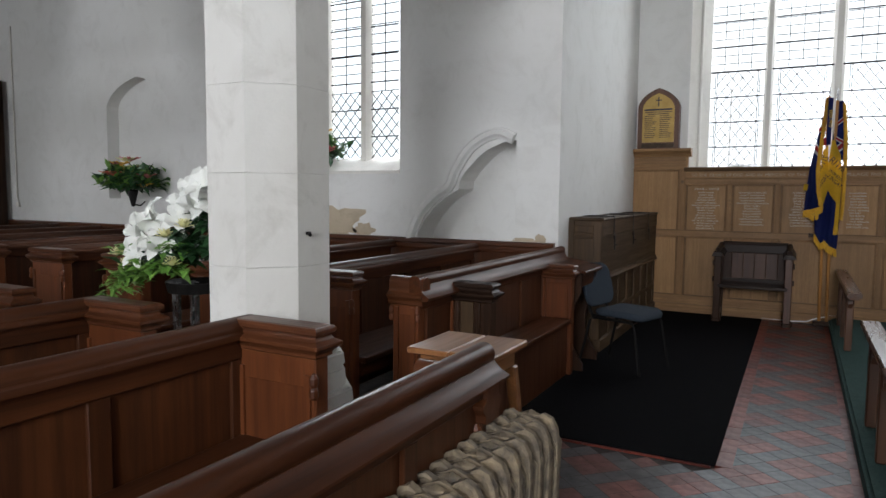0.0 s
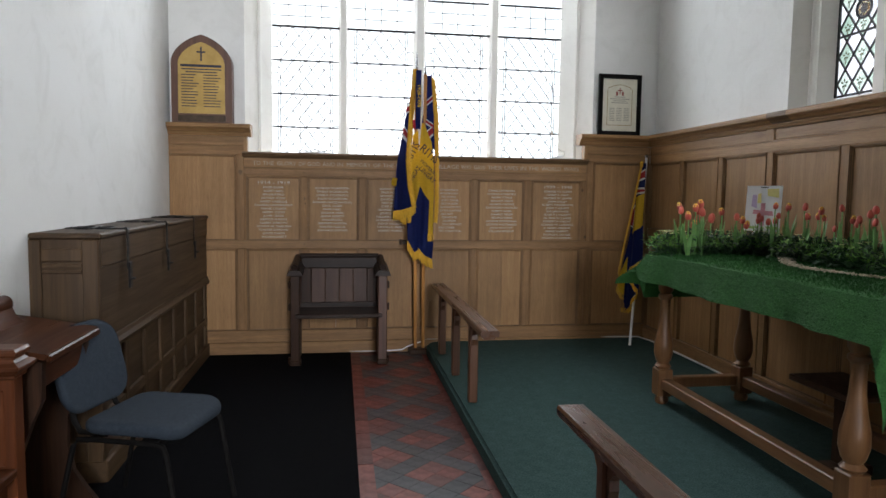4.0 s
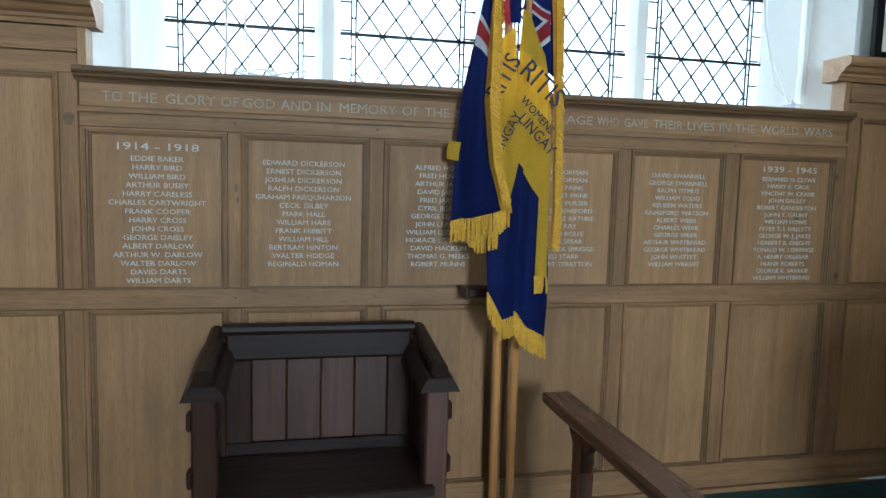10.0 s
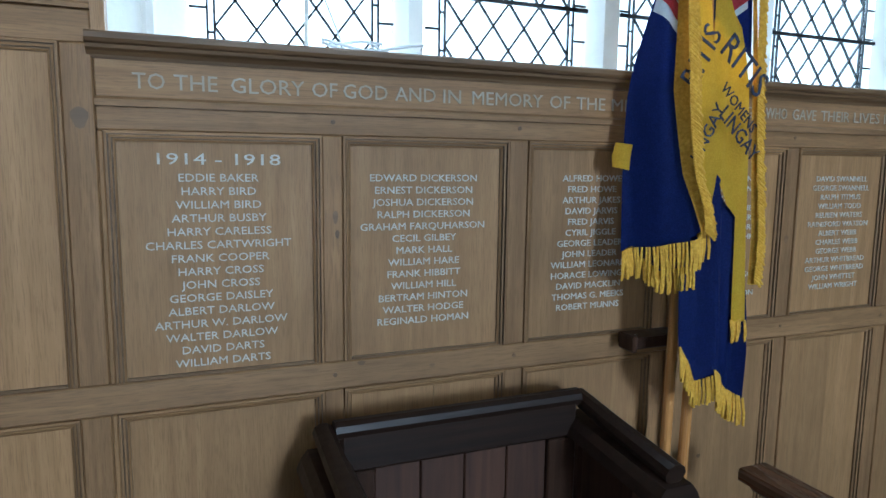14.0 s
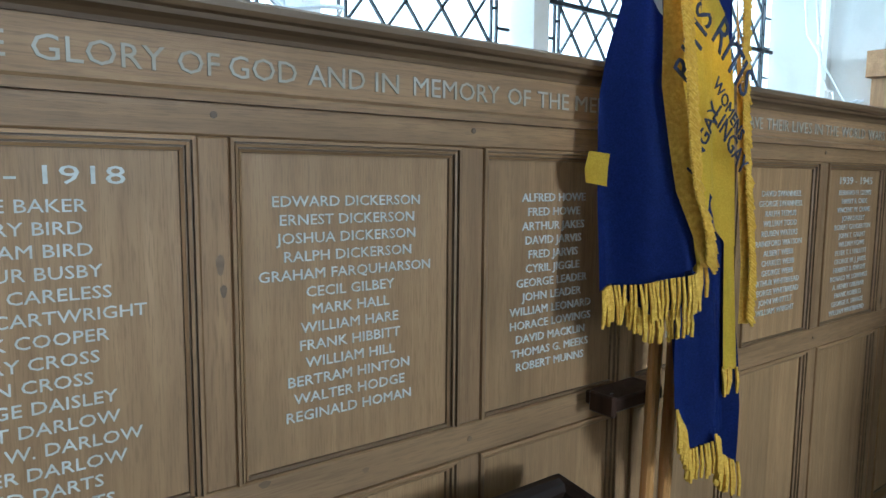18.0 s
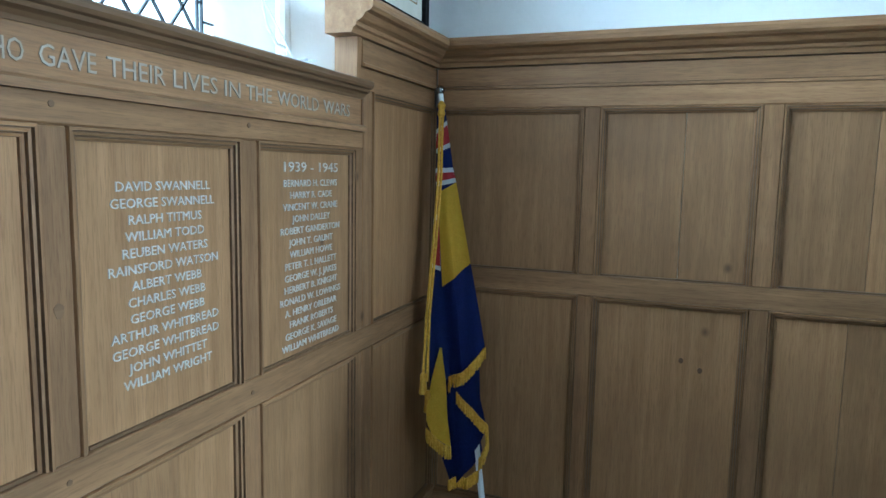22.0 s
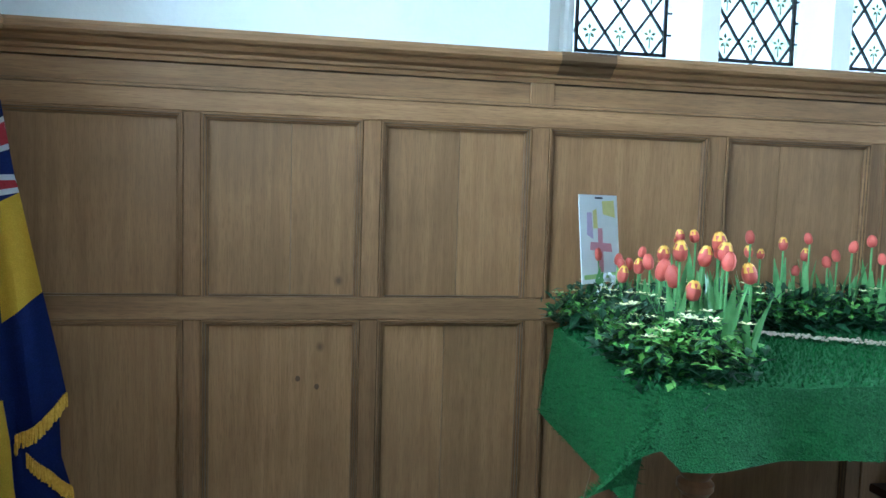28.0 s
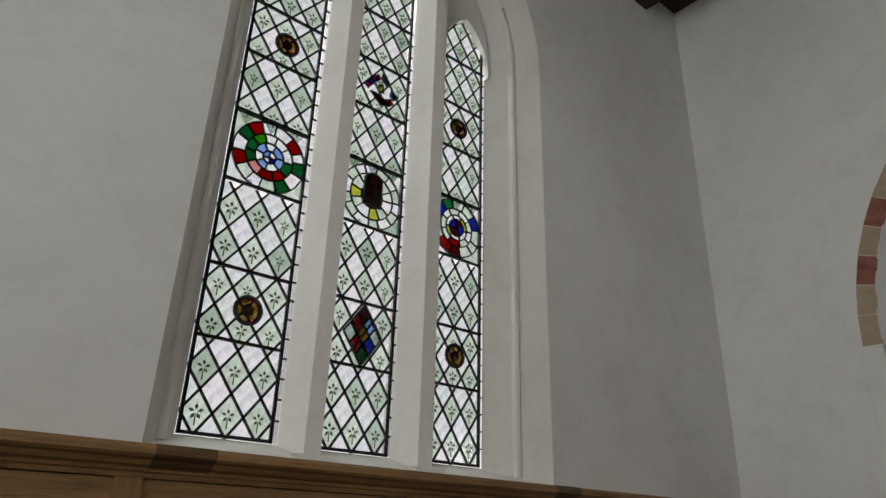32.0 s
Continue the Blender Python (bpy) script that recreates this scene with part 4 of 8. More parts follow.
PANEL_STEPS = [(0.0, 0.0796), (0.001, 0.0838), (0.006, 0.0838), (0.0064, 0.0765), (0.0086, 0.0765), (0.009, 0.0800), (0.0135, 0.0785), (0.0139, 0.0715), (0.0161, 0.0715), (0.0165, 0.0740), (0.021, 0.0705), (0.0214, 0.0651)]


def framed_panel(parent, place, u0, u1, z0, z1, mat, grain_mat, joint=0.0):
    """Sunk boards within a mitred stepped moulding along the top and sides and a plain chamfer below; shadow lines are
    coloured into its grooves.
    """
    cuts = [u0 + 0.01, *([u0 + (u1 - u0) * joint] if joint else []), u1 - 0.01]
    for a, b in zip(cuts, cuts[1:]):
        part("panel", prism([(a + 0.0008, z0 - 0.004), (b - 0.0008, z0 - 0.004), (b - 0.0008, z1 - 0.006), (a + 0.0008, z1 - 0.006)], place, -0.064 - 0.001 * (a == cuts[0]), -0.02), mat, parent)
    # dark tone standing in for shade in the moulding's grooves and along the sill
    dark = OAK_DARK_AND_SHADE_X if grain_mat is OAK_X else OAK_DARK_AND_SHADE_Y
    for side in range(3):
        bm = bmesh.new()
        rows = []
        for o, p in PANEL_STEPS + [(0.0214, 0.03), (0.0, 0.03)]:
            ends = ((u0 + o, z0), (u0 + o, z1 - o)) if side == 0 else ((u1 - o, z0), (u1 - o, z1 - o)) if side == 1 else ((u0 + o, z1 - o), (u1 - o, z1 - o))
            rows.append([bm.verts.new(place(u, -p, z)) for u, z in ends])
        for k in range(len(rows)):
            p, q = rows[k], rows[(k + 1) % len(rows)]
            # slot 1 darkens only the recessed groove faces, as painted shadow lines
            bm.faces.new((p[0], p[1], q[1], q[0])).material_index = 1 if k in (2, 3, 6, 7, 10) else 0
        bm.faces.new([p[0] for p in rows])
        bm.faces.new([p[1] for p in rows][::-1])
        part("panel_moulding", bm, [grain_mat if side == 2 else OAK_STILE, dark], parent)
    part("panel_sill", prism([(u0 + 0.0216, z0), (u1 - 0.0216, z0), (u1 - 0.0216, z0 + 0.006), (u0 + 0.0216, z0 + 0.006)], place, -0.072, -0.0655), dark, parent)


def slab(parent, name, place, u0, u1, z0, z1, d0, d1, mat, bevel=0.003):
    bm = prism([(u0, z0), (u1, z0), (u1, z1), (u0, z1)], place, d0, d1)
    bmesh.ops.bevel(bm, geom=bm.edges[:], offset=bevel, segments=1, affect="EDGES")
    return part(name, bm, mat, parent)


south = thing("memorial_panelling", "golden oak wall panelling carved with white memorial names", "wall panelling", (0, 0, 0), kind="structure")
S_PANELS = [(-1.349, -0.902), (-0.854, -0.419), (-0.364, 0.065), (0.117, 0.553), (0.604, 1.025), (1.085, 1.548)]
edges = [-1.361] + [x for p in S_PANELS for x in p] + [1.590]
slab(south, "skirting", on_south, -1.97, 2.185, FL, 0.135, -0.112, 0, OAK_X)
slab(south, "bottom_rail", on_south, -1.97, 2.185, 0.1355, 0.235, -0.096, 0, OAK_X)
slab(south, "mid_rail", on_south, -1.97, 2.185, 0.926, 0.994, -0.080, 0, OAK_X)
slab(south, "top_rail", on_south, -1.361, 1.590, 1.5305, 1.585, -0.080, 0, OAK_X)
slab(south, "name_board", on_south, -1.361, 1.590, 1.5855, 1.690, -0.074, 0, OAK_X)
part("cap_moulding", moulded(on_south, -1.372, 1.60, [(0.0741, 1.672), (0.078, 1.672), (0.080, 1.679), (0.086, 1.686), (0.096, 1.691), (0.098, 1.698), (0.106, 1.701), (0.110, 1.708), (0.110, 1.718), (0.106, 1.722), (0.0, 1.722), (0.0, 1.6905), (0.0741, 1.6905)]), OAK_DARK_AND_SHADE_X, south, "darker oak capping strip")
part("rail_bead", moulded(on_south, -1.361, 1.590, [(0.0801, 1.578), (0.094, 1.578), (0.092, 1.592), (0.084, 1.598), (0.0801, 1.598)]), OAK_X, south)
for i in range(0, len(edges), 2):
    slab(south, "stile", on_south, edges[i], edges[i + 1], 0.2355, 0.9255, -0.0795, 0, OAK_STILE)
    slab(south, "stile", on_south, edges[i], edges[i + 1], 0.9945, 1.53, -0.0795, 0, OAK_STILE)
for u0, u1 in S_PANELS:
    framed_panel(south, on_south, u0, u1, 0.2355, 0.9255, OAK_Z, OAK_X, 0.55 if u0 in (-0.854, 0.604) else 0.0)
    framed_panel(south, on_south, u0, u1, 0.9945, 1.53, OAK_Z, OAK_X, 0.0)
for u0, u1, c0, c1 in ((-1.97, -1.362, -1.97, -1.30), (1.591, 2.185, 1.51, 2.185)):
    a, b = (u0, -1.420) if u0 < 0 else (1.652, u1)
    for z0, z1 in ((0.2355, 0.9255), (0.9945, 1.70)):
        framed_panel(south, on_south, a, b, z0, z1, OAK_Z, OAK_X)
        slab(south, "stile", on_south, *((b, u1) if u0 < 0 else (u0, a)), z0, z1 - 0.0005, -0.0795, 0, OAK_STILE)
    slab(south, "frieze_board", on_south, u0, u1, 1.70, 1.7655, -0.07, 0, OAK_X)
    part("frieze", moulded(on_south, u0, u1, FRIEZE), OAK_X, south)
    part("cornice", moulded(on_south, c0, c1, CORNICE), OAK_X, south)
for u, s in ((-1.361, 1), (1.590, -1)):
    part("cornice_return", prism([(0.0, 1.7), (0.07, 1.7), (0.075, 1.8455), (0.0, 1.8455)], lambda p, d, z: (u + s * d, 8.2215 - p, z), -0.001, 0.025), OAK_Z, south)

# oak pegs at the joints and dark knots in the stiles
for u in (-0.876, -0.391, 0.091, 0.578, 1.055):
    for z in (1.561, 0.962):
        part("peg", prism([(u + 0.0055 * math.cos(t), z + 0.0055 * math.sin(t)) for t in np.linspace(0, 2 * math.pi, 9)[:-1]], on_south, -0.0815, -0.079), OAK_DARK_AND_SHADE_X, south)
for u, z, w, h in ((-0.872, 1.342, 0.006, 0.016), (-0.868, 1.302, 0.005, 0.010), (-1.39, 1.553, 0.016, 0.022), (0.575, 1.243, 0.009, 0.013), (-0.626, 0.960, 0.007, 0.005), (-0.811, 0.985, 0.010, 0.006), (0.286, 0.562, 0.008, 0.007), (-0.395, 0.70, 0.006, 0.012)):
    part("knot", prism([(u + w * math.cos(t) * (1 + 0.2 * math.sin(3 * t)), z + h * math.sin(t)) for t in np.linspace(0, 2 * math.pi, 13)[:-1]], on_south, -0.0802 if abs(u - 0.286) > 0.01 else -0.0655, -0.06), OAK_DARK_AND_SHADE_X, south)

ROLLS = [
    ["1914 - 1918", "EDDIE BAKER", "HARRY BIRD", "WILLIAM BIRD", "ARTHUR BUSBY", "HARRY CARELESS", "CHARLES CARTWRIGHT", "FRANK COOPER", "HARRY CROSS", "JOHN CROSS", "GEORGE DAISLEY", "ALBERT DARLOW", "ARTHUR W. DARLOW", "WALTER DARLOW", "DAVID DARTS", "WILLIAM DARTS"],
    ["", "EDWARD DICKERSON", "ERNEST DICKERSON", "JOSHUA DICKERSON", "RALPH DICKERSON", "GRAHAM FARQUHARSON", "CECIL GILBEY", "MARK HALL", "WILLIAM HARE", "FRANK HIBBITT", "WILLIAM HILL", "BERTRAM HINTON", "WALTER HODGE", "REGINALD HOMAN"],
    ["", "ALFRED HOWE", "FRED HOWE", "ARTHUR JAKES", "DAVID JARVIS", "FRED JARVIS", "CYRIL JIGGLE", "GEORGE LEADER", "JOHN LEADER", "WILLIAM LEONARD", "HORACE LOWINGS", "DAVID MACKLIN", "THOMAS G. MEEKS", "ROBERT MUNNS"],
    [],
    ["", "DAVID SWANNELL", "GEORGE SWANNELL", "RALPH TITMUS", "WILLIAM TODD", "REUBEN WATERS", "RAINSFORD WATSON", "ALBERT WEBB", "CHARLES WEBB", "GEORGE WEBB", "ARTHUR WHITBREAD", "GEORGE WHITBREAD", "JOHN WHITTET", "WILLIAM WRIGHT"],
    ["1939 - 1945", "BERNARD H. CLEWS", "HARRY R. CADE", "VINCENT W. CRANE", "JOHN DALLEY", "ROBERT GANDERTON", "JOHN T. GAUNT", "WILLIAM HOWE", "PETER T. I. HALLETT", "GEORGE W. J. JAKES", "HERBERT B. KNIGHT", "RONALD W. LOWINGS", "A. HENRY ORLEBAR", "FRANK ROBERTS", "GEORGE K. SAVAGE", "WILLIAM WHITBREAD"],
]
for mid, roll in zip((-1.127, -0.644, -0.1525, 0.335, 0.8225, 1.3325), ROLLS):
    for k, line in enumerate(roll):
        if line:
            size = 0.035 if k == 0 else 0.0245
            z = 1.4615 if k == 0 else 1.425 - 0.0294 * (k - 1) if roll[0] else 1.4255 - 0.0296 * (k - 1)
            lettering("inscription_line", line, size, pose(mid, 8.1555, z, 90, 0, 0), LETTER, south, 1.148, width=0.257 if k == 0 else 0)
ENDINGS = [("D NORMAN", 0.430), ("N NORMAN", 0.430), ("VID PAINE", 0.414), ("BERT PAINE", 0.436), ("ERT PURSER", 0.436), ("R RAINSFORD", 0.457), ("DORE RATHKE", 0.463), ("ERT RAY", 0.392), ("TER ROLFE", 0.424), ("LIE SPEAR", 0.420), ("UCK SPRIGGS", 0.467), ("RED STARR", 0.408), ("ERT STRATTON", 0.465)]
for k, (line, x) in enumerate(ENDINGS):
    lettering("inscription_line", line, 0.0245, pose(x, 8.1555, 1.4255 - 0.0296 * k, 90, 0, 0), LETTER, south, 1.148, "RIGHT")
TITLE = [("TO", -1.29, -1.228), ("THE", -1.211, -1.124), ("GLORY", -1.098, -0.940), ("OF", -0.922, -0.864), ("GOD", -0.850, -0.744), ("AND", -0.724, -0.621), ("IN", -0.602, -0.555), ("MEMORY", -0.526, -0.325), ("OF", -0.302, -0.241), ("THE", -0.220, -0.129), ("MEN", -0.107, 0.0), ("OF", 0.022, 0.08), ("THIS", 0.10, 0.20), ("VILLAGE", 0.222, 0.435), ("WHO", 0.455, 0.543), ("GAVE", 0.566, 0.667), ("THEIR", 0.689, 0.818), ("LIVES", 0.838, 0.960), ("IN", 0.984, 1.034), ("THE", 1.055, 1.147), ("WORLD", 1.172, 1.353), ("WARS", 1.378, 1.518)]
for word, a, b in TITLE:
    lettering("inscription_word", word, 0.0465, pose((a + b) / 2, 8.1465, 1.6165, 90, 0, 0), WORN_LETTER, south, width=b - a)

east = thing("altar_wall_panelling", "golden oak wall panelling with a moulded cornice", "wall panelling", (0, 0, 0), kind="structure")
muntins = [(7.609, 7.530), (7.052, 6.966), (6.485, 6.396), (5.832, 5.742), (5.185, 5.101), (4.538, 4.465), (3.805, 3.725)]
E0, E1 = 2.72, 8.142
slab(east, "skirting", on_east, E0, E1, STEP, 0.22, -0.100, 0, OAK_Y)
slab(east, "mid_rail", on_east, 3.725, E1, 1.040, 1.115, -0.080, 0, OAK_Y)
slab(east, "top_rail", on_east, E0, E1, 1.6975, 1.7655, -0.080, 0, OAK_Y)
part("frieze", moulded(on_east, E0, E1, FRIEZE), OAK_Y, east)
part("cornice", moulded(on_east, E0 - 0.04, E1, CORNICE), OAK_Y, east)
slab(east, "frieze_post", on_east, 6.40, 6.482, 1.775, 1.8455, -0.086, -0.0771, OAK_Z, 0.001)
spans = []
prev = E1
for a, b in muntins:
    spans.append((a - 0.012, prev + 0.012))
    prev = b
    for z0, z1 in ((0.2205, 1.0395), (1.1155, 1.697)):
        slab(east, "stile", on_east, b + 0.0125, a - 0.0125, z0, z1, -0.0795, 0, OAK_STILE)
for k, (u0, u1) in enumerate(spans):
    framed_panel(east, on_east, u0, min(u1, E1), 0.2205, 1.0395, OAK_Z, OAK_Y, (0.0, 0.0, 0.55, 0.4, 0.0, 0.5, 0.0)[k])
    framed_panel(east, on_east, u0, min(u1, E1), 1.1155, 1.697, OAK_Z, OAK_Y, (0.0, 0.45, 0.48, 0.0, 0.62, 0.5, 0.4)[k])
slab(east, "stile", on_east, E0, 2.90, 0.2205, 1.697, -0.0795, 0, OAK_STILE)
part("plain_panel", prism([(2.90, 0.2205), (3.725, 0.2205), (3.725, 0.98), (2.90, 0.98)], on_east, -0.07, 0), OAK_Z, east)

for u, z in ((7.237, 0.84), (7.175, 0.812)):
    part("knot", prism([(u + 0.008 * math.cos(t), z + 0.010 * math.sin(t)) for t in np.linspace(0, 2 * math.pi, 13)[:-1]], on_east, -0.0658, -0.05), OAK_DARK_AND_SHADE_Y, east)
for u0, u1 in ((6.21, 6.40), (4.44, 4.60)):
    part("damp_stain", moulded(on_east, u0, u1, [(p + 0.0012, z + (0.0012 if z > 1.93 else 0)) for p, z in CORNICE[4:]] + [(0.099, 1.87)]), OAK_DARK_AND_SHADE_Y, east, "dark damp stain on the cornice")

# carved stone piscina let into the panelling
pisc = thing("piscina", "white carved stone piscina niche set in oak panelling", "stone niche", (0, 0, 0), kind="structure")
slab(pisc, "back_stone", on_east, 2.988, 3.681, 0.981, 1.60, 0.19, 0.239, STONE)
slab(pisc, "jamb", on_east, 2.988, 3.08, 0.981, 1.62, -0.10, -0.0005, STONE, 0.012)
slab(pisc, "jamb", on_east, 3.589, 3.681, 0.981, 1.62, -0.10, -0.0005, STONE, 0.012)
part("hood", moulded(on_east, 2.96, 3.708, [(0.0, 1.621), (0.105, 1.621), (0.11, 1.64), (0.13, 1.655), (0.13, 1.675), (0.115, 1.69), (0.0, 1.69)]), STONE, pisc)
head = [(3.08, 1.619), (3.08, 1.30), (3.112, 1.42), (3.177, 1.46), (3.204, 1.44), (3.221, 1.50), (3.286, 1.53), (3.334, 1.575), (3.383, 1.53), (3.448, 1.50), (3.465, 1.44), (3.492, 1.46), (3.557, 1.42), (3.589, 1.30), (3.589, 1.619)]
part("cusped_head", prism(head, on_east, -0.070, 0.02), STONE, pisc)
for m in (-1, 1):
    for k, (p, q) in enumerate((((0.255, 0.30), (0.12, 0.43)), ((0.12, 0.43), (0.0, 0.60)), ((0.13, 0.42), (0.255, 0.52)))):
        path = [on_east(3.3345 + m * (p[0] + (q[0] - p[0]) * t + 0.03 * math.sin(math.pi * t)), -0.055, 0.981 + p[1] + (q[1] - p[1]) * t) for t in np.linspace(0, 1, 7)]
        part("tracery_bar", tube(path, 0.016, 8), STONE, pisc, smooth=True)
slab(pisc, "sill", on_east, 2.988, 3.681, 0.955, 0.9805, -0.13, 0.0, STONE, 0.006)


# ---- pews ----
def round_top(r, cx, cz, a0, a1, n=9):
    return [(cx + r * math.cos(a0 + (a1 - a0) * k / n), cz + r * math.sin(a0 + (a1 - a0) * k / n)) for k in range(n + 1)]


def rail_profile(w=0.05, h=0.075):
    """A rounded hand rail in section, from its right foot over the roll to its left foot: (across, up)."""
    r = w * 0.8
    right = [(w, 0), (w, h * 0.22), (w * 0.96, h * 0.30), (w * 0.82, h * 0.36), (w * 0.74, h * 0.44)]
    return right + round_top(r, 0, h - r, -0.1, math.pi + 0.1, 10) + [(-u, z) for u, z in right[::-1]]


def end_cap(y, thick, height):
    """A pew end's moulded cap in section: ogee, cove and full roll."""
    c, k = y + thick / 2, thick / 2
    right = [(k + 0.004, -0.150), (k + 0.010, -0.143), (k + 0.010, -0.132), (k + 0.014, -0.122), (k + 0.026, -0.110), (k + 0.030, -0.104), (k + 0.030, -0.094), (k + 0.018, -0.088), (k + 0.006, -0.078), (k + 0.002, -0.066)]
    return [(c + u, height + z) for u, z in right] + round_top(k + 0.003, c, height - k - 0.003, -0.15, math.pi + 0.15, 10) + [(c - u, height + z) for u, z in right[::-1]]


def mitred_cap(x0, x1, y0, y1, height):
    """A moulded cap that runs round all four sides of an end board."""
    steps = [(0.002, -0.105), (0.009, -0.100), (0.009, -0.092), (0.014, -0.084), (0.027, -0.074), (0.033, -0.068), (0.034, -0.058), (0.026, -0.053), (0.014, -0.047), (0.007, -0.038), (0.006, -0.031), (0.014, -0.028), (0.019, -0.021), (0.019, -0.011), (0.013, -0.003), (0.004, 0.0)]
    bm = bmesh.new()
    rings = [[bm.verts.new(p) for p in ((x0 - o, y0 - o, height + z), (x1 + o, y0 - o, height + z), (x1 + o, y1 + o, height + z), (x0 - o, y1 + o, height + z))] for o, z in steps]
    for a, b in zip(rings, rings[1:]):
        for i in range(4):
            bm.faces.new((a[i], a[(i + 1) % 4], b[(i + 1) % 4], b[i]))
    bm.faces.new(rings[-1])
    bm.faces.new(rings[0][::-1])
    return bm


def pew_end(parent, x0, x1, y, mat, height=0.93, thick=0.07, carved=True, name="end", cap=None, mitred=False):
    """An upright end board across the pew with a moulded roll on top."""
    e = part(name, B((x0 + 0.02, x1 - 0.02, y, y + thick, 0.0, height - 0.10), bevel=0.006), mat, parent)
    if mitred:
        part("end_cap", mitred_cap(x0 + 0.02, x1 - 0.02, y, y + thick, height), cap or PEW_X, parent)
    else:
        part("end_cap", prism(end_cap(y, thick, height), lambda u, d, z: (d, u, z), x0, x1 + 0.012), cap or PEW_X, parent, smooth="sides")
    part("inset_panel", B((x0 + 0.06, x1 - 0.06, y - 0.003, y + thick + 0.003, 0.14, height - 0.20), bevel=0.003), mat, e)
    if carved:
        for s in (-1, 1):
            yy = y - 0.006 if s < 0 else y + thick + 0.006
            bm = B((x0 + 0.035, x0 + 0.06, min(yy, yy + s * 0.004), max(yy, yy + s * 0.004), 0.12, height - 0.16), (x1 - 0.06, x1 - 0.035, min(yy, yy + s * 0.004), max(yy, yy + s * 0.004), 0.12, height - 0.16))
            for v in bm.verts:
                v.co.y = v.co.y if abs(v.co.y - yy) > 0.003 else (y - 0.0001 if s < 0 else y + thick + 0.0001)
            part("end_moulding", bm, mat, e)
        for xx in (x0 + 0.02, x1 - 0.02):
            bm = bmesh.new()
            lathe([(0.010, 0), (0.016, 0.01), (0.016, 0.03), (0.011, 0.04), (0.016, 0.05), (0.016, 0.07), (0.008, 0.085)], (xx, y - 0.008, height - 0.235), 8, bm)
            part("carved_boss", bm, mat, e)
    return e


def pew(x, y0, y1, label, ends=(True, True), group="", depth=0.40, mitred=False, rise=0.0):
    """A bench whose back stands at x and whose seat looks to +x."""
    t = thing("pew", label, "pew", (x, y0, FL), group=group)
    n = y1 - y0
    m = PEW_END
    part("back_board", B((-0.018, 0.008, 0.07, n - 0.07, 0.10, 0.86)), PEW_Z, t)
    k = max(2, round((n - 0.1) / 0.55))
    for i in range(k + 1):
        c = 0.08 + (n - 0.16) * i / k
        part("stile", B((0.008, 0.024, c - 0.035, c + 0.035, 0.44, 0.79), bevel=0.003), PEW_Z, t)
    part("back_rail", B((0.0081, 0.03, 0.07, n - 0.07, 0.79, 0.862), bevel=0.004), PEW_Y, t)
    part("top_rail", prism([(a * 0.95, 0.862 + b) for a, b in rail_profile(0.055, 0.07)], lambda u, d, z: (u, d, z), 0.02, n), PEW_Y, t, "polished dark rail", smooth="sides")
    part("seat", B((0.0241, depth + 0.02, 0.07, n - 0.07, 0.405 + rise, 0.44 + rise), bevel=0.008, seg=2), PEW_Y, t)
    part("seat_front", B((depth - 0.03, depth - 0.005, 0.08, n - 0.08, 0.33 + rise, 0.4045 + rise)), PEW_Y, t)
    part("foot_board", B((0.03, depth + 0.05, 0.09, n - 0.09, 0.0, 0.035)), PEW_Y, t)
    if ends[0]:
        pew_end(t, -0.02, depth, 0.0, m, mitred=mitred)
    if ends[1]:
        pew_end(t, -0.02, depth, n - 0.07, m, mitred=mitred)
    return t


def pew_front(x, y0, y1, label, depth=0.20, squash=1.0, far_end=False):
    """The panelled desk before the first pew, with a book slope to its front."""
    t = thing("prayer_desk", label, "pew front", (x, y0, FL))
    n = y1 - y0
    part("board", B((-0.02, 0.01, 0.07, n, 0.06, 0.86)), PEW_Z, t)
    k = max(2, round(n / 0.45))
    for i in range(k + 1):
        c = 0.10 + (n - 0.14) * i / k
        part("stile", B((0.0101, 0.026, c - 0.03, c + 0.03, 0.16, 0.76), bevel=0.003), PEW_Z, t)
    part("plinth", B((0.0101, 0.035, 0.03, n, 0.0, 0.159), bevel=0.004), PEW_Y, t)
    part("frieze_rail", B((0.0101, 0.028, 0.03, n, 0.7605, 0.82), bevel=0.003), PEW_Y, t)
    lip = [(0.074, 0.812), (0.080, 0.818), (0.079, 0.826), (0.064, 0.836), (0.048, 0.849), (0.038, 0.864), (0.031, 0.880)]
    lip = [(u, 0.812 + (z - 0.812) * squash) for u, z in lip]
    part("top_rail", prism([(-0.03, 0.80), (0.012, 0.80), *lip, *round_top(0.034, -0.003, 0.812 + 0.093 * squash, -0.5, math.pi, 12), (-0.036, 0.84)], lambda u, d, z: (u, d, z), -0.012, n), PEW_Y, t, "polished dark rail with a flared ledge", smooth="sides")
    if far_end:
        pew_end(t, -depth, 0.03, n - 0.07, PEW_END, height=0.84)
    else:
        pew_end(t, -depth, 0.03, 0.0, PEW_END)
    return t


# nave block: fronts and benches running away behind the walker
nave_front = pew_front(-0.955, -2.6, 1.715, "dark polished oak pew front with a sloping ledge", squash=0.65, far_end=True)
nave_front.location.z += 0.03
for k in range(7):
    pew(-1.87 - 0.835 * k, -2.6, 1.72, "dark reddish oak pew with panelled back", group="nave pews", depth=0.365, mitred=True, rise=0.085)
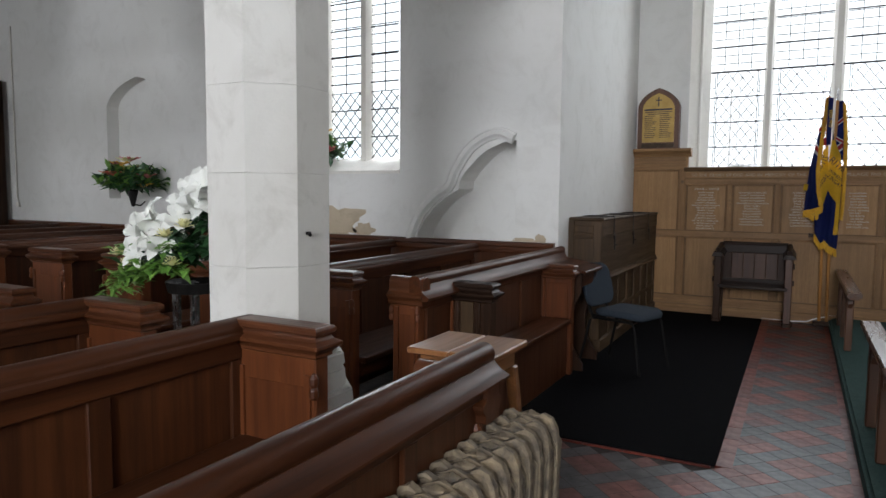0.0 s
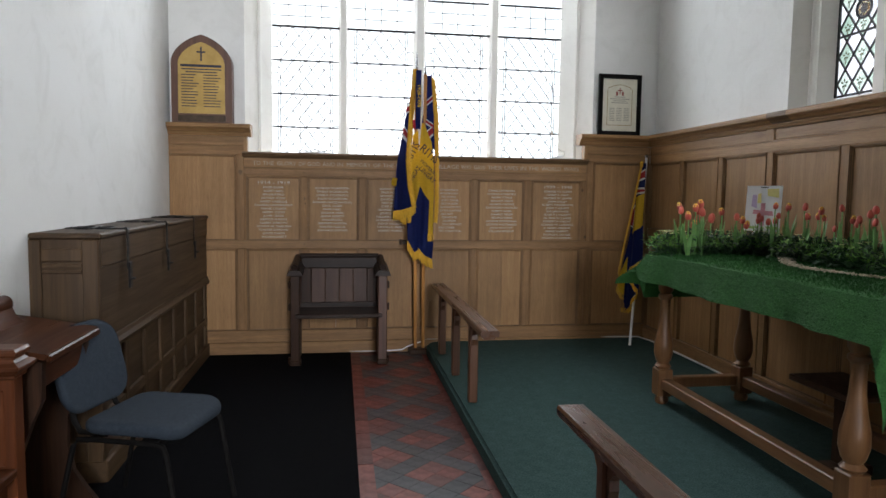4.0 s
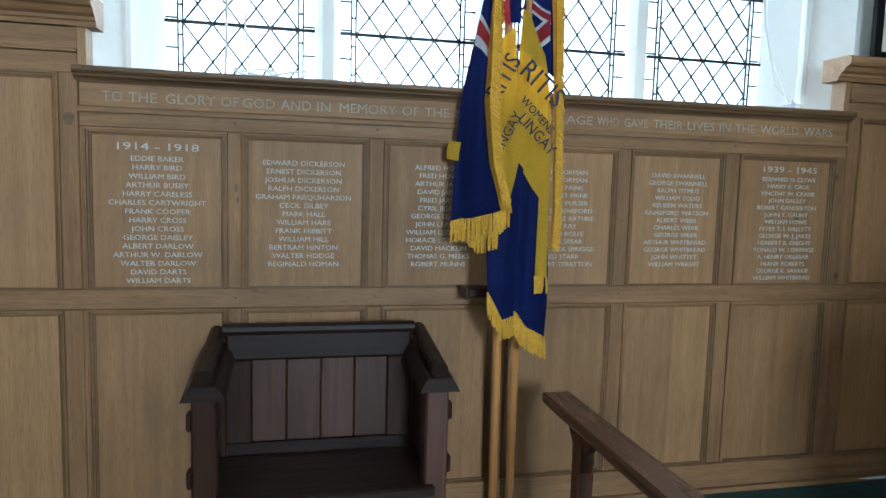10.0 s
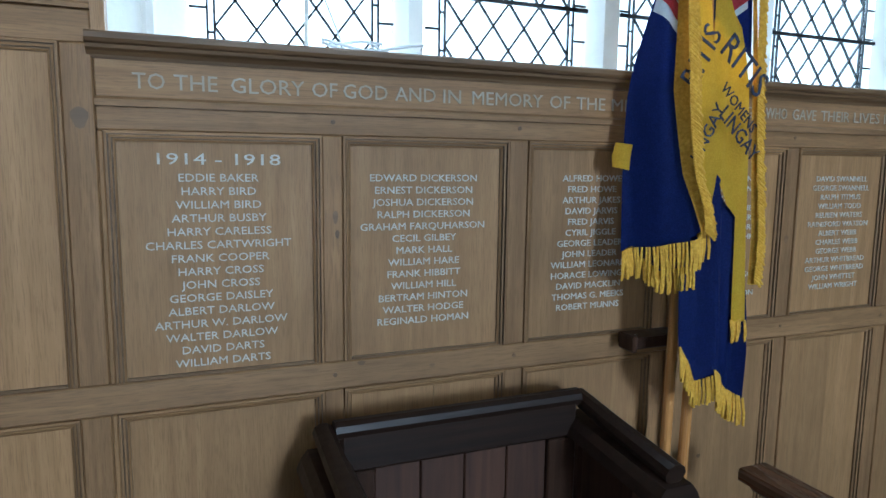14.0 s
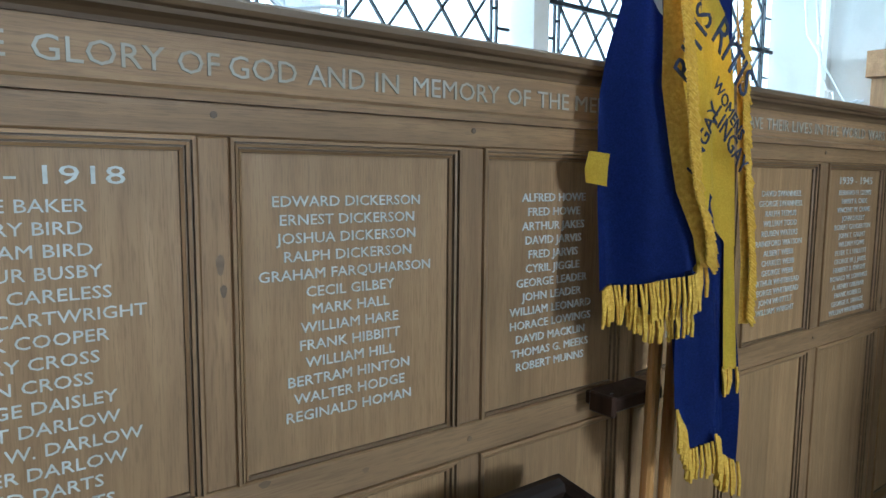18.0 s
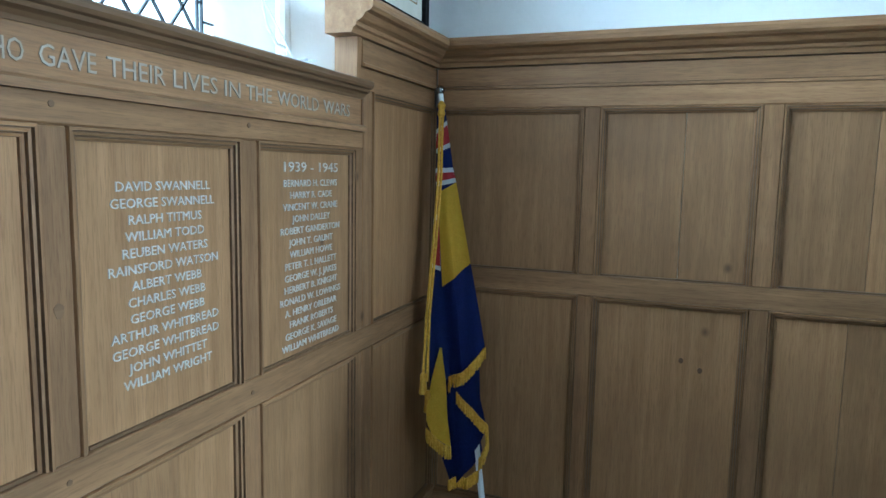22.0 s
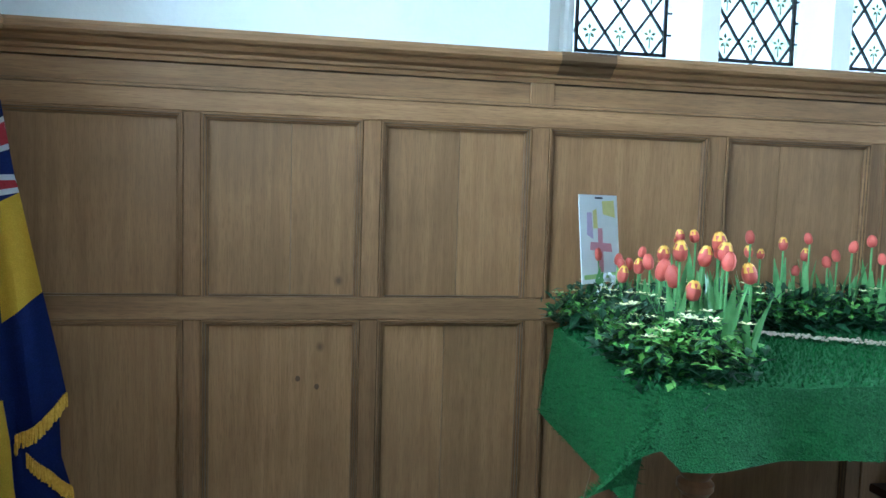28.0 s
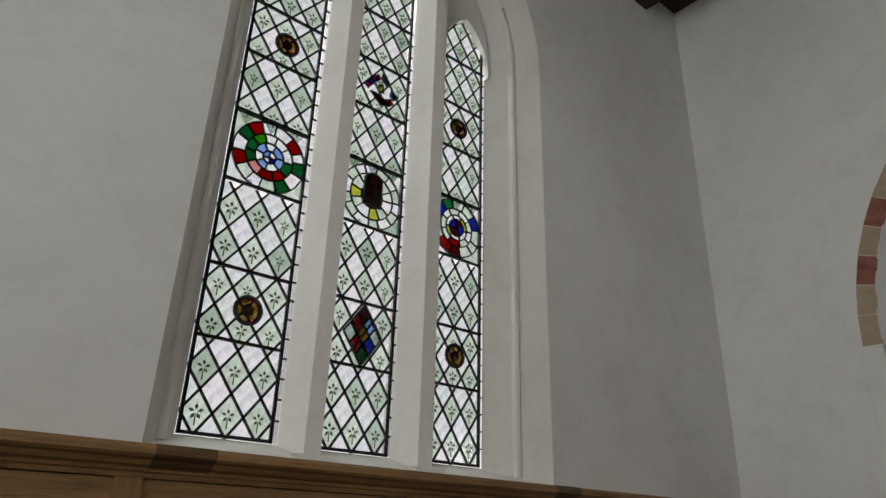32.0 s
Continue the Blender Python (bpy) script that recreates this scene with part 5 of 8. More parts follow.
# aisle block
pew_front(-1.90, 2.93, 5.31, "dark polished oak pew front by the aisle wall", depth=0.165)
for k in range(8):
    pew(-2.70 - 0.865 * k, 2.95, 5.31, "dark reddish oak pew by the aisle wall", group="aisle pews", ends=(True, False), mitred=True)
dado = thing("aisle_dado", "reddish oak boarding along the aisle wall", "wall panelling", kind="structure")
slab(dado, "board", on_aisle, -10.9, -1.96, FL, 0.88, -0.03, -0.004, PEW_Z)
part("dado_cap", moulded(on_aisle, -10.9, -1.975, [(0.002, 0.88), (0.04, 0.88), (0.045, 0.90), (0.035, 0.915), (0.035, 0.935), (0.055, 0.95), (0.055, 0.975), (0.04, 0.985), (0.002, 0.985)]), PEW_X, dado)

# open bench before the aisle front
bench = thing("front_bench", "dark oak bench with carved ends before the pew front", "bench", (-1.943, 3.285, FL))
part("seat", B((0.072, 0.302, 0.082, 1.506, 0.402, 0.434), bevel=0.008, seg=2), PEW_Y, bench, "worn polished seat")
part("seat_front", B((0.245, 0.268, 0.085, 1.503, 0.0, 0.4015)), PEW_Z, bench)
near_end = part("end", B((0.06, 0.305, 0.0, 0.08, 0.0, 0.768), bevel=0.005), BLACK_OAK, bench)
part("end_cap", mitred_cap(0.06, 0.305, 0.0, 0.08, 0.872), BLACK_OAK_X, bench, "weathered dark moulded cap")
part("end_panel", B((0.125, 0.205, -0.010, -0.0002, 0.03, 0.766), bevel=0.003), CHEST_Z, near_end)
part("end_strip", B((0.062, 0.080, -0.014, -0.0002, 0.0, 0.766), bevel=0.003), PEW_END, near_end)
for x in (0.102, 0.236):
    part("carved_column", lathe([(0.011, 0.03), (0.011, 0.30), (0.016, 0.31), (0.016, 0.33), (0.010, 0.345), (0.014, 0.40), (0.010, 0.46), (0.016, 0.475), (0.016, 0.49), (0.010, 0.50), (0.010, 0.62), (0.016, 0.64), (0.011, 0.66), (0.017, 0.69), (0.017, 0.72), (0.010, 0.74), (0.014, 0.766)], (x, -0.005, 0), 10), BLACK_OAK, near_end, smooth=True)
part("end_edge", B((0.262, 0.300, -0.007, -0.0002, 0.03, 0.766), bevel=0.003), BLACK_OAK, near_end)
far_end = part("end", B((0.072, 0.296, 1.508, 1.578, 0.0, 0.735), bevel=0.005), PEW_END, bench)
part("end_cap", mitred_cap(0.072, 0.296, 1.508, 1.578, 0.838), PEW_X, bench)
part("end_panel", B((0.10, 0.268, 1.500, 1.5078, 0.44, 0.70), bevel=0.004), PEW_END, far_end)
part("end_stile", B((0.0725, 0.090, 1.490, 1.5078, 0.44, 0.733), bevel=0.003), PEW_END, far_end)

# priest's reading desk in the corner
desk = thing("reading_desk", "brown wooden reading desk with a sloping top and curved side", "desk", (-1.945, 4.905, FL))
part("top", prism([(0.0, 0.862), (0.35, 0.80), (0.358, 0.822), (0.0, 0.888)], lambda u, d, z: (u, d, z), 0.0, 0.50), PEW_Y, desk, "sloping worn top")
part("top_edge", B((0.350, 0.368, 0.005, 0.495, 0.788, 0.818), bevel=0.006), PEW_Y, desk)
side = [(0.02, 0.0), (0.35, 0.0), (0.35, 0.06), (0.31, 0.12), (0.265, 0.20), (0.245, 0.32), (0.25, 0.44), (0.29, 0.56), (0.325, 0.64), (0.33, 0.785), (0.02, 0.85)]
for d in (0.03, 0.44):
    part("side", prism(side, lambda u, q, z: (u, q, z), d, d + 0.032), BLACK_OAK, desk)
part("back_board", B((0.02, 0.045, 0.063, 0.439, 0.0, 0.84)), BLACK_OAK, desk)
part("front_rail", B((0.295, 0.317, 0.063, 0.439, 0.68, 0.785), bevel=0.004), PEW_Y, desk)

for ob in desk.children:
    ob.data.transform(Matrix.Diagonal((1, 1, 0.96, 1)))

# ---- small stool-like stand ----
stand = thing("stand", "small square-topped wooden stand with splayed legs", "stand", (-1.105, 1.915, FL - 0.012))
part("top", B((-0.15, -0.004, -0.145, 0.145, 0.868, 0.888), (0.0, 0.15, -0.145, 0.145, 0.868, 0.888), bevel=0.004), STOOL_X, stand)
part("apron", B((-0.115, 0.115, -0.115, -0.095, 0.805, 0.8675), (-0.115, 0.115, 0.095, 0.115, 0.805, 0.8675), (-0.115, -0.095, -0.0949, 0.0949, 0.805, 0.8675), (0.095, 0.115, -0.0949, 0.0949, 0.805, 0.8675)), STOOL_X, stand)
for sx in (-1, 1):
    for sy in (-1, 1):
        bm = B((sx * 0.105 - 0.018, sx * 0.105 + 0.018, sy * 0.105 - 0.018, sy * 0.105 + 0.018, 0.0, 0.804), bevel=0.004)
        for v in bm.verts:
            k = 1 - v.co.z / 0.82
            v.co.x += sx * 0.07 * k
            v.co.y += sy * 0.07 * k
        part("leg", bm, STOOL_X, stand)

# ---- cast-iron radiator ----
rad = thing("radiator", "old dusty cast-iron column radiator beside the pew front", "radiator", (-0.868, 0.60, FL))
rim = [(-0.095, 0.09), (-0.085, 0.06), (0.085, 0.06), (0.10, 0.09)]
lobes = [(0.102, 0.63), (0.098, 0.675), (0.082, 0.705), (0.055, 0.715), (0.030, 0.702), (0.004, 0.690), (-0.024, 0.700), (-0.048, 0.713), (-0.072, 0.703), (-0.088, 0.675), (-0.093, 0.63)]
for k in range(17):
    y = k * 0.075
    bm = prism(rim + lobes, lambda u, d, z: (u, d, z), y, y + 0.060)
    bmesh.ops.bevel(bm, geom=[e for e in bm.edges if abs(e.verts[0].co.y - e.verts[1].co.y) < 1e-5], offset=0.020, segments=3, affect="EDGES")
    for x in (-0.05, 0.055):
        lathe([(0.026, 0.08), (0.033, 0.14), (0.033, 0.56), (0.026, 0.66)], (x, y + 0.030, 0), 10, bm)
    for v in bm.verts:
        q = Vector((v.co.x * 40, v.co.y * 40 + k, v.co.z * 40))
        v.co += Vector((noise.noise(q), 0.6 * noise.noise(q + Vector((9, 0, 0))), noise.noise(q + Vector((0, 9, 0))))) * 0.003
    part("column", bm, RADIATOR, rad, smooth=True)
part("foot", B((-0.06, 0.06, 0.005, 0.05, 0.0, 0.0595)), RADIATOR, rad)
part("foot", B((-0.06, 0.06, 1.28, 1.325, 0.0, 0.0595)), RADIATOR, rad)

# ---- long parish chest ----
chest = thing("chest", "long old oak chest with iron straps against the white wall", "chest", (-1.948, 5.645, FL))
CL, CD, CH = 2.455, 0.292, 1.168
part("carcass", B((0.0, CD - 0.02, 0.02, CL, 0.05, CH - 0.03)), CHEST_Y, chest)
part("plinth", B((0.0, CD + 0.012, 0.0, CL, 0.0, 0.11), bevel=0.008), CHEST_Y, chest)
part("lid", B((-0.0, CD + 0.015, -0.015, CL, CH - 0.028, CH), bevel=0.008), CHEST_Y, chest)
part("waist_moulding", prism([(CD - 0.02, 0.60), (CD + 0.012, 0.61), (CD + 0.02, 0.63), (CD + 0.008, 0.65), (CD + 0.004, 0.67), (CD - 0.02, 0.67)], lambda u, d, z: (u, d, z), 0.0, CL), CHEST_Y, chest)
part("front_board", B((CD - 0.0199, CD - 0.002, 0.02, CL - 0.01, 0.672, CH - 0.16)), CHEST_Y, chest)
part("lid_front", B((CD - 0.0199, CD + 0.004, 0.02, CL - 0.01, CH - 0.155, CH - 0.0285)), CHEST_Y, chest)
for k in range(8):
    y = 0.03 + k * (CL - 0.09) / 7
    part("stile", B((CD - 0.0199, CD + 0.0, y - 0.03, y + 0.03, 0.1105, 0.599), bevel=0.005), CHEST_Z, chest)
part("base_rail", B((CD - 0.0199, CD - 0.002, 0.02, CL - 0.01, 0.28, 0.33)), CHEST_Y, chest)
# near end with a sunk panel
part("end_board", B((0.0, CD - 0.0, 0.004, 0.0199, 0.11, CH - 0.0285)), CHEST_Z, chest)
for x0, x1, z0, z1 in ((0.0, 0.05, 0.11, CH - 0.03), (CD - 0.07, CD, 0.11, CH - 0.03)):
    part("end_stile", B((x0, x1, -0.012, 0.0039, z0, z1), bevel=0.004), CHEST_Z, chest)
for z0, z1 in ((0.11, 0.2), (0.60, 0.635), (0.645, 0.68), (0.69, 0.715), (0.985, 1.0), (1.01, 1.03), (1.04, 1.098)):
    part("end_rail", B((0.0505, CD - 0.0705, -0.010, 0.0038, z0, z1), bevel=0.004), CHEST_Z, chest)
for k, y in enumerate((0.36, 1.13, 1.90)):
    strap = part("iron_strap", B((0.02, CD + 0.0205, y - 0.017, y + 0.017, CH + 0.0005, CH + 0.006), (CD + 0.0155, CD + 0.0205, y - 0.017, y + 0.017, CH - 0.20, CH + 0.0004), bevel=0.0015), IRON, chest, "black iron strap")
    for s in (-1, 1):
        for x, r in ((0.07, 0.045), (0.17, 0.036)):
            part("scroll", tube([(x + r * (1 - math.cos(a)), y + s * (0.017 + r * math.sin(a) * 1.2), CH + 0.006) for a in np.linspace(0.0, 3.6, 9)], [0.007, 0.0065, 0.006, 0.006, 0.0055, 0.0055, 0.005, 0.005, 0.0065], 6), IRON, strap, "curled iron scroll")
    for x in (0.045, 0.125, 0.225, 0.30):
        part("nail", lathe([(0.007, 0.006), (0.006, 0.009), (0.002, 0.011)], (x, y, CH), 8), IRON, strap)
    part("lock_hasp", B((CD + 0.021, CD + 0.031, y - 0.024, y + 0.024, CH - 0.30, CH - 0.165), bevel=0.006), IRON, strap, "black iron hasp")
    part("staple", tube([(CD + 0.0311, y - 0.012, CH - 0.25), (CD + 0.048, y - 0.010, CH - 0.25), (CD + 0.048, y + 0.010, CH - 0.25), (CD + 0.0311, y + 0.012, CH - 0.25)], 0.004, 6), IRON, strap)

# ---- upholstered stacking chair ----
chair = thing("chair", "blue-grey upholstered stacking chair with black legs", "chair", (-1.335, 5.285, FL), -17)


def cushion(x0, x1, y0, y1, z0, z1, corner, r):
    """A padded block with round corners in plan and soft edges."""
    bm = B((x0, x1, y0, y1, z0, z1))
    thin = min(((x1 - x0), 0), ((y1 - y0), 1), ((z1 - z0), 2))[1]
    ups = [e for e in bm.edges if abs((e.verts[0].co - e.verts[1].co)[thin]) > 1e-5]
    bmesh.ops.bevel(bm, geom=ups, offset=corner, segments=6, profile=0.5, affect="EDGES")
    rims = [e for e in bm.edges if len(e.link_faces) == 2 and max(len(f.verts) for f in e.link_faces) > 4]
    bmesh.ops.bevel(bm, geom=rims, offset=r, segments=4, profile=0.5, affect="EDGES")
    return bm


bm = cushion(-0.20, 0.215, -0.215, 0.215, 0.405, 0.462, 0.085, 0.026)
for v in bm.verts:
    v.co.z += -0.035 * max(0.0, v.co.x - 0.12) * 4 + 0.012 * (abs(v.co.y) / 0.2) ** 2
part("seat", bm, FABRIC, chair, smooth=True)
bm = cushion(-0.022, 0.022, -0.20, 0.20, 0.465, 0.805, 0.10, 0.019)
for v in bm.verts:
    v.co.x += -0.262 - 0.26 * (v.co.z - 0.465) + 0.5 * v.co.y ** 2
part("backrest", bm, FABRIC, chair, smooth=True)
for s in (-1, 1):
    part("leg", tube([(0.235, s * 0.225, 0.0), (0.175, s * 0.215, 0.36), (0.160, s * 0.212, 0.392), (0.12, s * 0.21, 0.400), (-0.17, s * 0.205, 0.400)], 0.011, 8), BLACK_FRAME, chair, smooth=True)
    part("back_leg", tube([(-0.30, s * 0.225, 0.0), (-0.215, s * 0.21, 0.37), (-0.20, s * 0.205, 0.395), (-0.10, s * 0.20, 0.400)], 0.011, 8), BLACK_FRAME, chair, smooth=True)
    part("back_bracket", tube([(-0.12, s * 0.14, 0.398), (-0.235, s * 0.14, 0.402), (-0.268, s * 0.13, 0.44), (-0.30, s * 0.12, 0.56)], 0.012, 8), BLACK_FRAME, chair, smooth=True)
for x in (0.13, -0.16):
    part("cross_bar", tube([(x, -0.205, 0.394), (x, 0.205, 0.394)], 0.009, 8), BLACK_FRAME, chair)

# ---- small oak settle below the names ----
settle = thing("settle", "small dark oak settle with boarded back and carved arms", "bench", (-0.585, 7.905, FL))
HW = 0.365
for s in (-1, 1):
    x = s * (HW - 0.03)
    part("front_post", B((x - 0.035, x + 0.035, -0.165, -0.10, 0.0, 0.74), bevel=0.006), BLACK_OAK if s < 0 else RED_OAK, settle)
    part("back_post", B((x - 0.03, x + 0.03, 0.10, 0.145, 0.0, 0.80), bevel=0.005), BLACK_OAK, settle)
    part("side_board", B((x - 0.012, x + 0.012, -0.099, 0.099, 0.43, 0.79)), BLACK_OAK, settle)
    part("armrest", prism([(x - 0.06, 0.741), (x + 0.06, 0.741), (x + 0.05, 0.765), (x + 0.035, 0.785), (x - 0.035, 0.785), (x - 0.05, 0.765)], lambda u, d, z: (u, d, z + max(0, d + 0.15) * 0.12), -0.19, 0.145), BLACK_OAK_X, settle)
    part("arm_roll", tube([(x, -0.18, 0.808), (x, 0.0, 0.835), (x, 0.145, 0.858)], [0.026, 0.026, 0.024], 10), BLACK_OAK_X, settle)
    part("stretcher", B((x - 0.02, x + 0.02, -0.099, 0.099, 0.06, 0.12)), BLACK_OAK, settle)
    for z in (0.0, 0.44, 0.62):
        part("crocket", B((x + s * 0.0352, x + s * 0.052, -0.148, -0.115, z + 0.01, z + 0.07), bevel=0.006) if s > 0 else B((x - 0.052, x - 0.0352, -0.148, -0.115, z + 0.01, z + 0.07), bevel=0.006), BLACK_OAK, settle)
    part("foot", B((x - 0.043, x + 0.043, -0.172, -0.092, 0.0, 0.05), bevel=0.01), BLACK_OAK, settle)
part("seat", B((-HW + 0.035, HW - 0.035, -0.185, 0.10, 0.395, 0.43), bevel=0.005), BLACK_OAK_X, settle, "polished dark seat")
part("top_rail", B((-HW + 0.06, HW - 0.06, 0.10, 0.143, 0.765, 0.862), bevel=0.008), BLACK_OAK_X, settle)
part("top_roll", tube([(-HW + 0.05, 0.12, 0.868), (HW - 0.05, 0.12, 0.868)], 0.024, 10), BLACK_OAK_X, settle)
part("bottom_rail", B((-HW + 0.06, HW - 0.06, 0.103, 0.14, 0.4305, 0.47)), BLACK_OAK_X, settle)
for s in (-1, 1):
    part("back_stile", B((s * 0.265 - 0.04, s * 0.265 + 0.04, 0.103, 0.141, 0.471, 0.764), bevel=0.004), BLACK_OAK, settle)
for k in range(4):
    x = -0.225 + k * 0.1125
    part("back_board", B((x + 0.0015, x + 0.111, 0.115, 0.13, 0.471, 0.764), bevel=0.003), SETTLE_BACK, settle)

for ob in settle.children:
    ob.data.transform(Matrix.Diagonal((1.02, 1, 0.97, 1)))
    for v in ob.data.vertices:
        v.co.y *= 1.28 if v.co.y < 0 else 1.0

# ---- communion rails ----
def kneeler_rail(y0, y1, posts, label):
    t = thing("communion_rail", label, "altar rail", (0.232, y0, STEP), group="communion rails")
    n = y1 - y0
    part("handrail", prism([(-0.05, 0.505), (0.05, 0.505), (0.052, 0.53), (0.046, 0.54), (-0.046, 0.54), (-0.052, 0.53)], lambda u, d, z: (u, d, z), 0.0, n), RAIL_Y, t, "polished flat handrail")
    part("under_moulding", prism([(-0.03, 0.485), (0.03, 0.485), (0.042, 0.5045), (-0.042, 0.5045)], lambda u, d, z: (u, d, z), 0.03, n - 0.03), RAIL_Y, t)
    for y in posts:
        post = part("post", B((-0.028, 0.028, y - y0 - 0.028, y - y0 + 0.028, 0.0, 0.4845), bevel=0.007), RAIL_Z, t)
        for s in (-1, 1):
            br = [(s * 0.0285, 0.36), (s * 0.05, 0.40), (s * 0.045, 0.43), (s * 0.075, 0.46), (s * 0.085, 0.484), (s * 0.0285, 0.484)]
            part("bracket", prism([(y - y0 + a, b) for a, b in br], lambda u, d, z: (d, u, z), -0.016, 0.016), RAIL_Z, post)
    return t


kneeler_rail(5.945, 7.90, (7.66, 7.03, 6.41), "polished wooden communion rail near the memorial wall")
kneeler_rail(2.78, 4.665, (4.32, 3.74, 3.10), "polished wooden communion rail with bracketed posts")

# ---- floor coverings ----
carpet = thing("green_platform", "green carpeted altar platform one low step high", "platform", kind="structure")
out = [(2.175, 2.62), (2.175, 8.135), (0.30, 8.135)] + [(0.30 - 0.15 * math.sin(a), 7.985 + 0.15 * math.cos(a)) for a in (0.3, 0.6, 0.9, 1.2, 1.57)] + [(0.15, 2.62)]
bm = prism(out, lambda u, d, z: (u, z, d), FL - 0.1, STEP)
bmesh.ops.bevel(bm, geom=[e for e in bm.edges if all(v.co.z > STEP - 0.001 for v in e.verts)], offset=0.018, segments=3, affect="EDGES")
part("carpet", bm, CARPET, carpet)
mat_ob = thing("floor_mat", "large black ribbed floor mat", "mat")
part("mat_body", B((-1.90, -0.489, 3.515, 8.12, FL - 0.002, FL + 0.007), bevel=0.003), MAT, mat_ob)


# ---- altar table under artificial turf ----
altar = thing("altar_table", "turned oak altar table with low stretchers on green carpet", "table", (1.71, 5.485, STEP))
AX, AY, AH = 0.36, 0.855, 0.925
part("tabletop", B((-AX, AX - 0.02, -AY, AY, AH - 0.035, AH), bevel=0.005), TABLE_Y, altar)
part("apron", B((-AX + 0.06, -AX + 0.085, -AY + 0.04, AY - 0.04, AH - 0.13, AH - 0.0355), (AX - 0.105, AX - 0.08, -AY + 0.1, AY - 0.1, AH - 0.13, AH - 0.0355), (-AX + 0.1, AX - 0.11, AY - 0.12, AY - 0.095, AH - 0.13, AH - 0.0355), (-AX + 0.1, AX - 0.11, -AY + 0.095, -AY + 0.12, AH - 0.13, AH - 0.0355)), TABLE_Y, altar)
TURN = [(0.040, 0.2205), (0.050, 0.235), (0.034, 0.255), (0.046, 0.275), (0.058, 0.32), (0.056, 0.38), (0.040, 0.46), (0.032, 0.53), (0.029, 0.60), (0.031, 0.65), (0.043, 0.665), (0.043, 0.68), (0.031, 0.69), (0.044, 0.71), (0.046, 0.789)]
for sx in (-1, 1):
    for sy in (-1, 1):
        x, y = sx * (AX - 0.09) - 0.03, sy * (AY - 0.075)
        part("leg", lathe(TURN, (x, y, 0), 20), TABLE_Z, altar, smooth=True)
        part("foot_block", B((x - 0.047, x + 0.047, y - 0.047, y + 0.047, 0.05, 0.22), bevel=0.006), TABLE_Z, altar)
        part("foot", lathe([(0.036, 0.0), (0.042, 0.02), (0.036, 0.0495)], (x, y, 0), 14), TABLE_Z, altar)
for sx in (-1, 1):
    x = sx * (AX - 0.09) - 0.03
    part("stretcher", B((x - 0.032, x + 0.032, -AY + 0.123, AY - 0.123, 0.10, 0.165), bevel=0.006), TABLE_Y, altar)
for sy in (-1, 1):
    part("stretcher", B((-AX + 0.108, AX - 0.168, sy * (AY - 0.075) - 0.03, sy * (AY - 0.075) + 0.03, 0.10, 0.165), bevel=0.006), TABLE_Z, altar)
stool = thing("kneeling_stool", "dark wooden stool standing under the altar table", "stool", (1.74, 5.15, STEP))
part("top", B((-0.15, 0.15, -0.2, 0.2, 0.40, 0.43), bevel=0.006), BLACK_OAK, stool)
part("stem", B((-0.03, 0.03, -0.035, 0.035, 0.05, 0.3995), bevel=0.005), BLACK_OAK, stool)
part("foot", B((-0.13, 0.13, -0.05, 0.05, 0.0, 0.0495), bevel=0.006), BLACK_OAK, stool)


